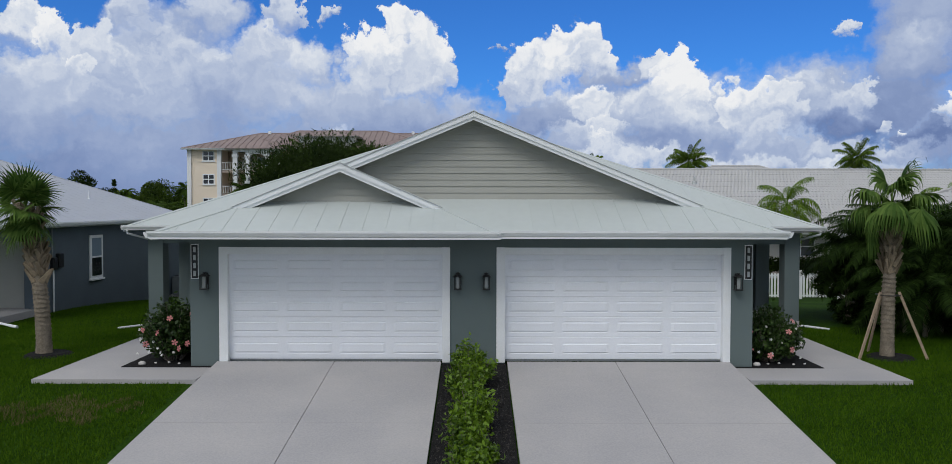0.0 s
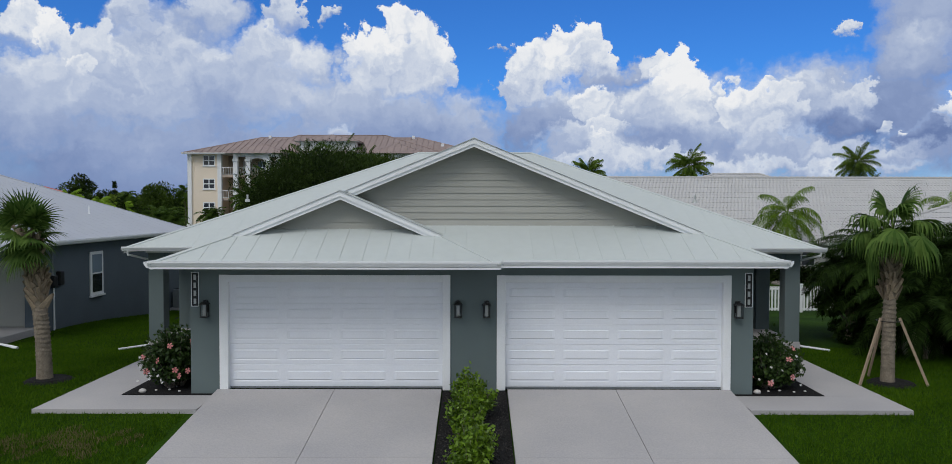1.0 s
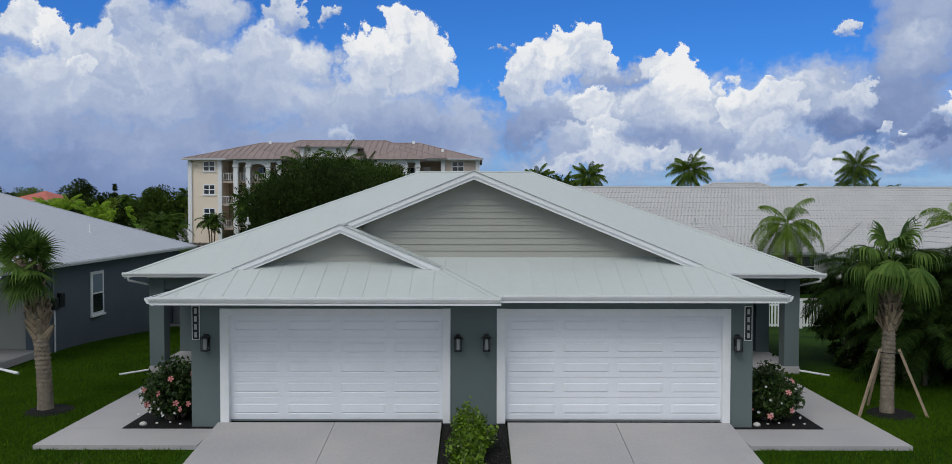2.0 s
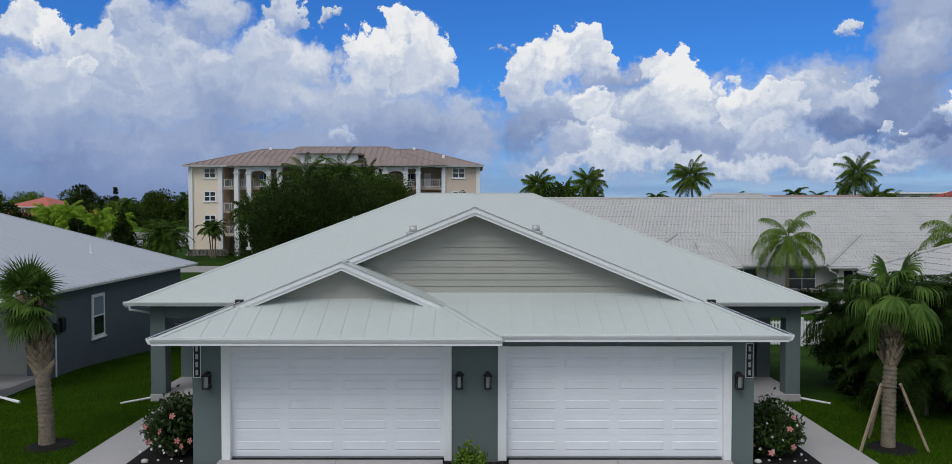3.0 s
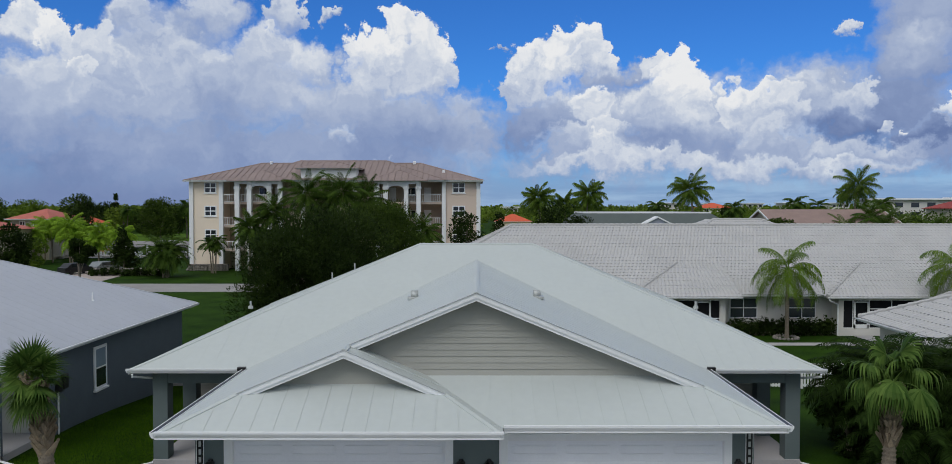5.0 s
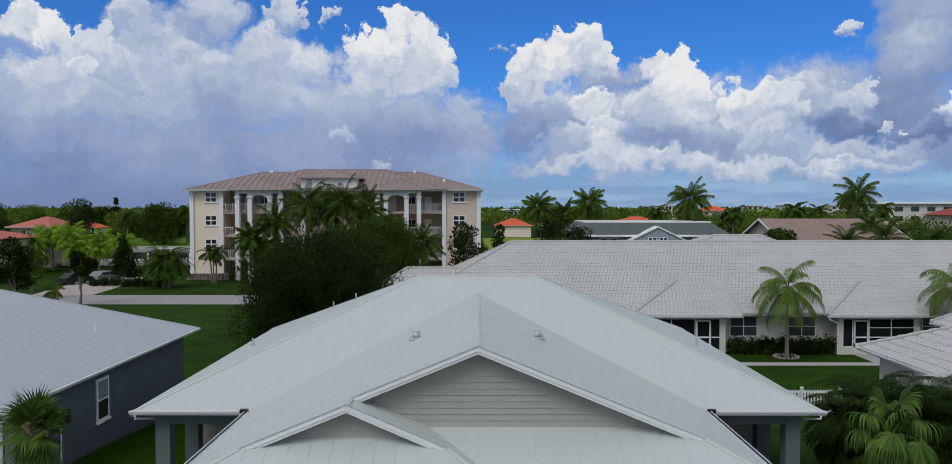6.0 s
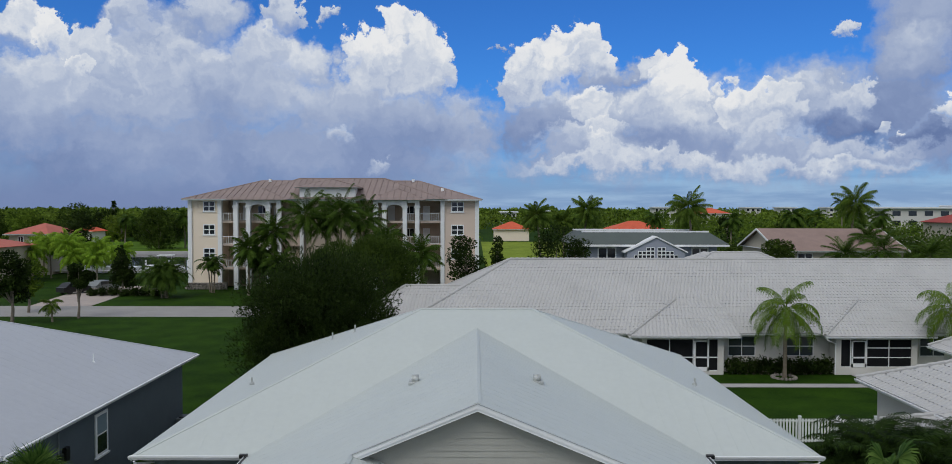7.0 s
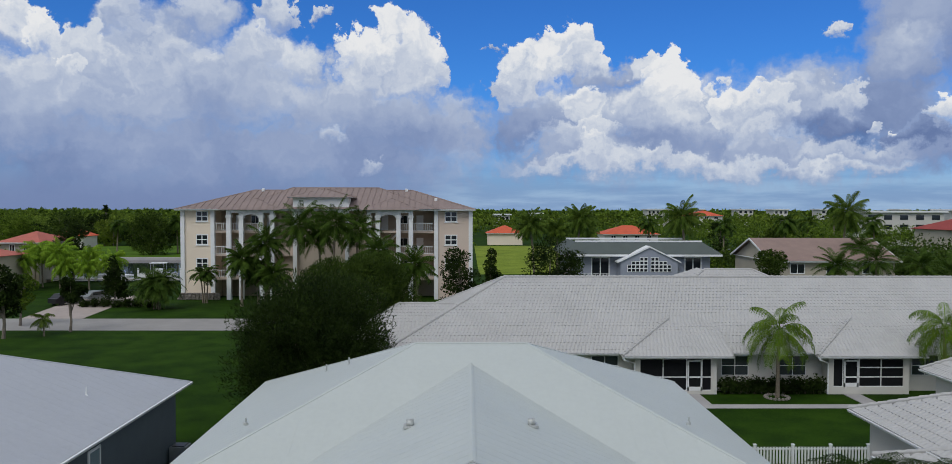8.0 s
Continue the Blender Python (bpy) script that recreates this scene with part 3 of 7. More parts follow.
    for p, q in ((l, rl), (r, rr), (lb, rl), (rb, rr), (rl, rr), ((cx, yg, apex), top), ((xs, ys, zs), (xs, yg, zs)),
                 ((cx - E, ya, ZE), (cx - E + d, ys, zl(cx - E + d))), ((cx + E, yb, ZE), (cx + E - db, yg, zl(cx + E - db))), ((xr, ya, ZE), (hx(d), ys, up(d)))):
        cap(roof, p, q, M_ROOF)
    for x in (-1.87, 1.9):                   # hooded vents on the long slopes
        z = zl(x) + 0.02
        bm = bmesh.new()
        box(bm, x - 0.2, x + 0.2, 24.15, 24.6, z - 0.06, z + 0.02, 0.01)
        tube(bm, [(x - 0.11, 24.38, z + 0.09), (x + 0.11, 24.38, z + 0.09)], [0.12, 0.12], 10)
        part("roof_vent", bm, M_VENT, roof, "weathered grey hooded roof vent", True)
    for x, y in ((-7.65, 26.9), (7.5, 26.9), (-5.1, 33.4), (-6.2, 34.2)):
        z = zm + PITCH * (y - y0) if y < ym else zm + PITCH * (half - abs(x - cx))
        bm = bmesh.new()
        tube(bm, [(x, y, z - 0.05), (x, y, z + 0.03), (x, y, z + 0.05), (x, y, z + (0.34 if y > 30 else 0.2))], [0.09, 0.08, 0.032, 0.032], 8)
        part("vent_pipe", bm, M_VENT, roof, "pale grey plumbing vent pipe")
    # gable ends
    rake(house, (cx, 0, apex), (xs, 0, zs), yg, M_TRIM)
    rake(house, (cx, 0, apex), (cx + E - db, 0, zl(cx + E - db)), yg, M_TRIM)
    rake(house, (xs, 0, zs), (cx - E + d, 0, zl(cx - E + d)), ys, M_TRIM)
    rake(house, (xs, 0, zs), (hx(d), 0, up(d)), ys, M_TRIM)
    g1 = part("gable_wall", boxed(cx - 0.5, cx + 0.5, yw + 0.03, yw + 0.1, 3.6, 5.4), M_SIDING, house, "grey lapped siding gable")
    clapboards(g1, cx, yw, up(dw) - 0.01, apex - 0.06, M_SIDING)
    g2 = part("gable_wall", boxed(xs - 0.3, xs + 0.3, ysw + 0.03, ysw + 0.1, 3.55, 4.2), M_SIDING, house, "grey lapped siding gable")
    clapboards(g2, xs, ysw, up(ds) - 0.01, zs - 0.09, M_SIDING)
    # eaves: fascia boards and gutters
    for p, q, o in (((cx - E, ya, ZE), (xr, ya, ZE), (0, -1, 0)), ((xr + 0.02, yb, ZE), (cx + E, yb, ZE), (0, -1, 0)),
                    ((cx - half, y0, zm), (cx - E - 0.16, y0, zm), (0, -1, 0)), ((cx + E + 0.16, y0, zm), (cx + half, y0, zm), (0, -1, 0))):
        gutter(house, Vector(p) + Vector((0, 0.07, 0.052)), Vector(q) + Vector((0, 0.07, 0.052)), o)
    for x, a, b, z in ((cx - E + 0.03, ya + 0.09, y0, ZE), (cx + E - 0.03, yb + 0.09, y0, ZE), (cx - half + 0.03, y0 + 0.09, y1, zm), (cx + half - 0.03, y0 + 0.09, y1, zm)):
        part("fascia_board", boxed(x - 0.012, x + 0.012, a, b, z - 0.13, z - 0.03), M_TRIM, house)
    for side, yf in ((-1, ya), (1, yb)):     # solid gutters along the wing's side eaves, a black strip painting the trough's shade
        x = cx + side * (E - 0.02)
        gutter(house, (x, yf + 0.02, ZE + 0.03), (x, y0 - 0.12, ZE + 0.03), (side, 0, 0))
        part("trough_shade_strip", boxed(min(x + side * 0.015, x + side * 0.098), max(x + side * 0.015, x + side * 0.098), yf + 0.05, y0 - 0.15, ZE + 0.02, ZE + 0.036), M_BLACK, house, "black strip for the shade inside the gutter")
        part("gutter_elbow", boxed(min(x + side * 0.02, x + side * 0.26), max(x + side * 0.02, x + side * 0.26), y0 - 0.12, y0 + 0.02, ZE - 0.03, ZE + 0.09, 0.015), M_BLACK, house, "black gutter joint in the roof corner")
    for a, b, y in ((cx - E + 0.02, xr, ya), (xr, cx + E - 0.02, yb), (cx - half, cx - E, y0), (cx + E, cx + half, y0)):
        part("soffit", boxed(a, b, y + 0.004, y + (1.3 if y < 20 else 0.6), 2.80, 2.84), M_TRIM, house, "white boarded soffit")
    # walls, one piece each
    for a, b, c, e, z0, z1 in ((-6.35, -5.51, 17.87, 18.1, -0.4, 2.8), (-0.65, 0.745, 17.87, 18.1, -0.4, 2.8), (5.68, 6.35, 17.87, 18.1, -0.4, 2.8),
                               (-5.51, -0.65, 17.87, 18.1, 2.46, 2.8), (0.745, 5.68, 17.87, 18.1, 2.46, 2.8),
                               (-6.35, -6.12, 18.1, 27.5, -0.4, 2.75), (6.12, 6.35, 18.1, 27.5, -0.4, 2.75),
                               (cx - 9.83, cx - 9.6, 27.5, 39.3, -1.1, 2.7), (cx + 9.6, cx + 9.83, 27.5, 39.3, -1.1, 2.7), (cx - 9.6, cx + 9.6, 39.07, 39.3, -1.1, 2.7)):
        part("wall", boxed(a, b, c, e, z0, z1), M_WALL, house)
    garage_door(house, -5.51, -0.65)
    garage_door(house, 0.745, 5.68)
    for s in (-1, 1):                        # entry porches
        xo, xi = cx + s * 9.83, cx + s * 6.36
        for yy in (23.9, 26.35):
            part("porch_column", boxed(min(xo, xo - s * 0.45), max(xo, xo - s * 0.45), yy, yy + 0.45, -0.3, 2.72, 0.012), M_WALL, house)
        part("porch_beam", boxed(min(xo - s * 0.45, xi), max(xo - s * 0.45, xi), 23.93, 24.32, 2.38, 2.72), M_WALL, house)
        part("porch_beam", boxed(min(xo - s * 0.03, xo - s * 0.42), max(xo - s * 0.03, xo - s * 0.42), 24.35, 26.35, 2.38, 2.72), M_WALL, house)
        part("porch_floor", boxed(min(xo, xi), max(xo, xi), 23.85, 27.5, -0.35, 0.06, 0.01), M_CONC, house, "bare concrete porch slab")
        wall = part("porch_wall", boxed(min(xo, xi), max(xo, xi), 27.5, 27.7, -0.4, 2.72), M_SIDING, house, "grey lapped siding porch wall")
        for k in range(16):
            z = 0.08 + k * 0.16
            part("siding_board", boxed(min(xo, xi) + 0.01, max(xo, xi) - 0.01, 27.475, 27.5, z, z + 0.152), M_SIDING, wall)
        part("front_door", boxed(min(xi - s * -0.6, xi - s * -1.52), max(xi - s * -0.6, xi - s * -1.52), 27.44, 27.49, 0.06, 2.1, 0.01), M_TRIM, house, "white front door")
        # downspout: from the gutter's corner across to the column, down it and out over the lawn
        gx = cx + s * 10.2
        bm = bmesh.new()
        tube(bm, [(gx, 23.32, 2.78), (gx, 23.34, 2.7), (xo + s * 0.04, 24.1, 2.5), (xo + s * 0.035, 24.14, 2.36), (xo + s * 0.035, 24.14, 0.0), (xo + s * 0.1, 24.05, -0.1), (xo + s * 0.75, 23.5, -0.13)], [0.033] * 7, 8)
        part("downspout", bm, M_TRIM, house, "white downspout with a ground elbow")
    return house


def wall_lantern(x, y, z):
    top = empty("wall_lantern", (x, y, z))
    tagged(top, "black metal wall lantern with clear glass", "lantern", "lanterns on the garage wall")
    part("back_plate", boxed(-0.05, 0.05, -0.025, 0.0, -0.1, 0.17, 0.006), M_BLACK, top)
    part("bracket", boxed(-0.02, 0.02, -0.1, -0.02, 0.15, 0.175), M_BLACK, top)
    bm = bmesh.new()
    bmesh.ops.create_cone(bm, cap_ends=True, segments=4, radius1=0.145, radius2=0.06, depth=0.055)
    bmesh.ops.rotate(bm, cent=(0, 0, 0), matrix=Euler((0, 0, radians(45))).to_matrix(), verts=bm.verts)
    bmesh.ops.translate(bm, vec=(0, -0.125, 0.125), verts=bm.verts)
    part("hood", bm, M_BLACK, top)
    part("finial", boxed(-0.03, 0.03, -0.155, -0.095, 0.15, 0.19, 0.01), M_BLACK, top)
    part("base", boxed(-0.085, 0.085, -0.21, -0.04, -0.2, -0.172, 0.006), M_BLACK, top)
    for a in (-0.08, 0.062):
        for b in (-0.205, -0.062):
            part("corner_bar", boxed(a, a + 0.018, b, b + 0.018, -0.175, 0.1), M_BLACK, top)
    part("glass", boxed(-0.04, 0.04, -0.165, -0.085, -0.172, 0.095, 0.015), M_GLASS, top, "pale frosted glass cylinder")
    return top


def number_plaque(x, y, z):
    top = empty("wall_plaque", (x, y, z))
    tagged(top, "tall white wall plaque with black border and plain bars", "plaque", "plaques on the garage wall")
    part("border", boxed(-0.088, 0.088, -0.015, 0.0, -0.39, 0.39, 0.004), M_TRIM, top)
    part("board", boxed(-0.072, 0.072, -0.02, -0.014, -0.375, 0.375, 0.002), M_BLACK, top)
    for k in range(4):
        zc = 0.27 - k * 0.18
        part("bar", boxed(-0.028, 0.028, -0.025, -0.02, zc - 0.06, zc + 0.06), M_EDGE, top)
    return top


make_duplex()
for lx in (-5.99, -0.31, 0.33, 5.98):
    wall_lantern(lx, 17.868, 1.83)
for lx in (-6.24, 6.24):
    number_plaque(lx, 17.868, 2.25)


# ---- the neighbouring houses ----
def seamed_hip(house, x0, x1, y0, y1, ze, xa, xb, yr, zr, mat, spacing=0.61, rib=0.006, label="pale seamed metal roof"):
    roof = part("roof", boxed(x0 + 0.4, x1 - 0.4, y0 + 0.4, y1 - 0.4, ze - 0.2, ze - 0.12), M_TRIM, house, label)
    l, r, lb, rb, p, q = [Vector(c) for c in ((x0, y0, ze), (x1, y0, ze), (x0, y1, ze), (x1, y1, ze), (xa, yr, zr), (xb, yr, zr))]
    roof_plane(roof, [l, r, q, p], (1, 0, 0), spacing, mat, rib=rib)
    roof_plane(roof, [r, rb, q], (0, 1, 0), spacing, mat, rib=rib)
    roof_plane(roof, [rb, lb, p, q], (1, 0, 0), spacing, mat, rib=rib)
    roof_plane(roof, [lb, l, p], (0, 1, 0), spacing, mat, rib=rib)
    for a, b in ((l, p), (r, q), (lb, p), (rb, q), (p, q)):
        cap(roof, a, b, mat)
    for a, b, o in ((l, r, (0, -1, 0)), (r, rb, (1, 0, 0)), (rb, lb, (0, 1, 0)), (lb, l, (-1, 0, 0))):
        gutter(house, a - Vector((0, 0, 0.015)), b - Vector((0, 0, 0.015)), o)
    return roof


def sash_window(parent, x, y0, y1, z0, z1, s=1):
    """A two-light sash window in a wall that faces along x."""
    win = part("window", boxed(min(x, x + s * 0.05), max(x, x + s * 0.05), y0 - 0.09, y1 + 0.09, z0 - 0.09, z1 + 0.09, 0.008), M_TRIM, parent, "white sash window")
    zm = (z0 + z1) / 2
    for a, b in ((z0 + 0.02, zm - 0.03), (zm + 0.03, z1 - 0.02)):
        part("pane", boxed(min(x + s * 0.052, x + s * 0.058), max(x + s * 0.052, x + s * 0.058), y0 + 0.05, y1 - 0.05, a, b), M_SKYPANE if a > zm else M_PANE, win)
    part("sill", boxed(min(x, x + s * 0.11), max(x, x + s * 0.11), y0 - 0.12, y1 + 0.12, z0 - 0.16, z0 - 0.09, 0.008), M_TRIM, win)


def make_left_house():
    house = empty("neighbour_house", (0, 0, 0))
    tagged(house, "dark blue-grey stucco house with a pale metal hip roof", "house")
    seamed_hip(house, -34.8, -14.0, 23.2, 39.7, 2.95, -26.6, -22.2, 31.45, 6.33, M_ROOF_LEFT, rib=0.003)
    xw = -14.55
    for a, b, c, e in ((xw - 0.23, xw, 26.9, 39.1), (-34.2, xw - 0.23, 38.87, 39.1), (-34.2, -33.97, 26.9, 38.87), (-34.0, -18.0, 26.67, 26.9)):
        part("wall", boxed(a, b, c, e, -1.1, 2.8), M_WALL_LEFT, house)
    for yy in (23.75, 26.45):
        part("porch_column", boxed(xw - 0.45, xw, yy, yy + 0.45, -0.3, 2.8, 0.012), M_WALL_LEFT, house)
    part("porch_beam", boxed(xw - 0.42, xw - 0.03, 24.2, 26.45, 2.42, 2.8), M_WALL_LEFT, house)
    part("porch_floor", boxed(xw - 3.4, xw, 23.7, 26.9, -0.35, 0.06, 0.01), M_CONC, house, "bare concrete porch slab")
    part("porch_wall", boxed(xw - 3.5, xw - 0.23, 26.67, 26.9, -0.4, 2.8), M_SIDING, house)
    sash_window(house, xw, 30.08, 30.94, 0.82, 2.3)
    bm = bmesh.new()
    tube(bm, [(-14.0 + 0.08, 23.3, 2.8), (-14.1, 23.35, 2.6), (xw + 0.05, 23.9, 2.4), (xw + 0.05, 23.9, 0.0), (xw + 0.95, 23.6, -0.12)], [0.05] * 5, 8)
    part("downspout", bm, M_TRIM, house, "white downspout with a ground elbow")
    for y, w, z0, z1 in ((27.35, 0.24, 1.3, 1.72), (27.75, 0.3, 1.35, 1.85)):
        part("meter_box", boxed(xw, xw + 0.16, y - w / 2, y + w / 2, z0, z1, 0.03), M_BLACK, house, "black electric meter box")
    bm = bmesh.new()
    tube(bm, [(xw + 0.06, 27.35, 1.3), (xw + 0.06, 27.35, -0.2)], [0.03, 0.03], 6)
    part("conduit", bm, M_TRIM, house, "white plastic conduit")
    bm = bmesh.new()
    tube(bm, [(xw + 0.05, 27.3, 2.75), (xw + 0.05, 27.3, 1.7)], [0.025, 0.025], 6)
    part("conduit", bm, M_METER, house)
    bm = bmesh.new()
    tube(bm, [(-16.1, 33.2, 3.75), (-16.1, 33.2, 3.85), (-16.1, 33.2, 4.15)], [0.1, 0.03, 0.022], 8)
    part("vent_pipe", bm, M_TRIM, house, "white plumbing vent pipe")
    # air-conditioning unit beside the rear wall
    ac = empty("air_conditioner", (-14.05, 38.3, -0.85))
    tagged(ac, "dark grey boxy air-conditioning unit on a slab", "air conditioner")
    part("slab", boxed(-0.5, 0.5, -0.5, 0.5, -0.1, 0.12), M_CONC, ac)
    part("body", boxed(-0.4, 0.4, -0.4, 0.4, 0.12, 1.0, 0.03), M_METER, ac)
    part("fan_grille", boxed(-0.3, 0.3, -0.3, 0.3, 1.0, 1.04, 0.01), M_BLACK, ac)


make_left_house()


# ---- white-tiled houses ----
def tile_plane(roof, pts, eave, mat, course=0.36, wave=0.26, name="tile_course", lift=0.022):
    """A roof face of barrel tiles: one object for each course, every tile with its own rounded back."""
    pts = [Vector(p) for p in pts]
    n = (pts[1] - pts[0]).cross(pts[2] - pts[0]).normalized()
    n = n if n.z > 0 else -n
    u = Vector(eave).normalized()
    v = n.cross(u)
    if v.z < 0:
        v = -v
    o = pts[0]
    flat = [((p - o).dot(u), (p - o).dot(v)) for p in pts]
    v0, v1 = min(p[1] for p in flat), max(p[1] for p in flat)
    rows = max(1, round((v1 - v0) / course))
    for k in range(rows):
        a, b = v0 + (v1 - v0) * k / rows, v0 + (v1 - v0) * (k + 1) / rows
        strip = clip(clip(flat, 1, a, True), 1, b, False)
        if len(strip) < 3:
            continue
        ua, ub = min(p[0] for p in strip), max(p[0] for p in strip)
        mid = clip(clip(flat, 1, (a + b) / 2 - 0.001, True), 1, (a + b) / 2 + 0.001, False)
        if len(mid) >= 3:
            ua, ub = min(p[0] for p in mid), max(p[0] for p in mid)
        cnt = max(1, round((ub - ua) / wave))
        verts, faces = [], []
        for i in range(cnt * 4 + 1):
            x = ua + (ub - ua) * i / (cnt * 4)
            h = 0.035 * (0.0, 0.8, 1.0, 0.8)[i % 4]
            jit = 0.006 * math.sin(i // 4 * 12.9898 + k * 78.233)
            low, high = o + u * x + v * (a - 0.03) + n * (h + lift + jit), o + u * x + v * b + n * (h + 0.004)
            verts += [low - n * (lift + 0.03), low, high]
        for i in range(cnt * 4):
            p, q = i * 3, i * 3 + 3
            faces += [(p, q, q + 1, p + 1), (p + 1, q + 1, q + 2, p + 2)]
        me = bpy.data.meshes.new(name)
        me.from_pydata(verts, [], faces)
        me.materials.append(mat)
        ob = new(name, me)
        ob.parent = roof


def hip_tiles(roof, p, q, mat, r=0.11):
    """A row of overlapping cap tiles along a hip or ridge."""
    p, q = Vector(p), Vector(q)
    cnt = max(1, round((q - p).length / 0.42))
    bm = bmesh.new()
    for k in range(cnt):
        a, b = p.lerp(q, k / cnt), p.lerp(q, (k + 1.12) / cnt)
        tube(bm, [a + Vector((0, 0, 0.05)), b + Vector((0, 0, 0.03))], [r, r * 0.82], 7)
    part("hip_tiles", bm, mat, roof, "row of white cap tiles")


def tiled_hip(house, x0, x1, y0, y1, ze, xa, xb, yr, zr, mat, sides="frbl", course=0.36):
    roof = part("roof", boxed(x0 + 0.3, x1 - 0.3, y0 + 0.3, y1 - 0.3, ze - 0.2, ze - 0.08), M_TRIM, house, "white barrel-tile roof")
    l, r, lb, rb, p, q = [Vector(c) for c in ((x0, y0, ze), (x1, y0, ze), (x0, y1, ze), (x1, y1, ze), (xa, yr, zr), (xb, yr, zr))]
    for key, poly, e in (("f", [l, r, q, p], (1, 0, 0)), ("r", [r, rb, q], (0, 1, 0)), ("b", [rb, lb, p, q], (1, 0, 0)), ("l", [lb, l, p], (0, 1, 0))):
        bm = bmesh.new()
        prism(bm, [v - Vector((0, 0, 0.03)) for v in poly], (0, 0, -0.05))
        part("roof_deck", bm, mat, roof)
        if key in sides:
            tile_plane(roof, poly, e, mat, course)
    for a, b in ((l, p), (r, q), (lb, p), (rb, q), (p, q)):
        hip_tiles(roof, a, b, mat)
    for a, b, o in ((l, r, (0, -1, 0)), (r, rb, (1, 0, 0)), (lb, l, (-1, 0, 0))):
        gutter(house, a - Vector((0, 0, 0.03)), b - Vector((0, 0, 0.03)), o)
    return roof


def flat_window(parent, x0, x1, y, z0, z1, cols=2, rows=2, frame_w=0.06, mat=None, name="window", label="white-framed window", glass=None):
    """A window in a wall that faces the street, with mullions."""
    win = part(name, boxed(x0, x1, y - 0.04, y, z0, z1), mat or M_TRIM, parent, label)
    w, h = (x1 - x0 - frame_w) / cols, (z1 - z0 - frame_w) / rows
    for i in range(cols):
        for j in range(rows):
            part("pane", boxed(x0 + frame_w + i * w, x0 + (i + 1) * w, y - 0.046, y - 0.041, z0 + frame_w + j * h, z0 + (j + 1) * h), glass or M_PANE, win)
    return win


def screen(parent, x0, x1, y, z0, z1, bars_x, rail):
    """A screened porch opening: dark mesh behind white bars."""
    s = part("porch_screen", boxed(x0, x1, y + 0.02, y + 0.05, z0, z1), M_DARK, parent, "dark insect screen in a white frame")
    for b in bars_x:
        part("bar", boxed(b - 0.03, b + 0.03, y - 0.01, y + 0.02, z0, z1), M_TRIM, s)
    for xa, xb, z in rail:
        part("rail", boxed(xa, xb, y - 0.008, y + 0.018, z - 0.035, z + 0.035), M_TRIM, s)
    for z in (z0, z1):
        part("rail", boxed(x0, x1, y - 0.009, y + 0.019, z - 0.035, z + 0.035), M_TRIM, s)


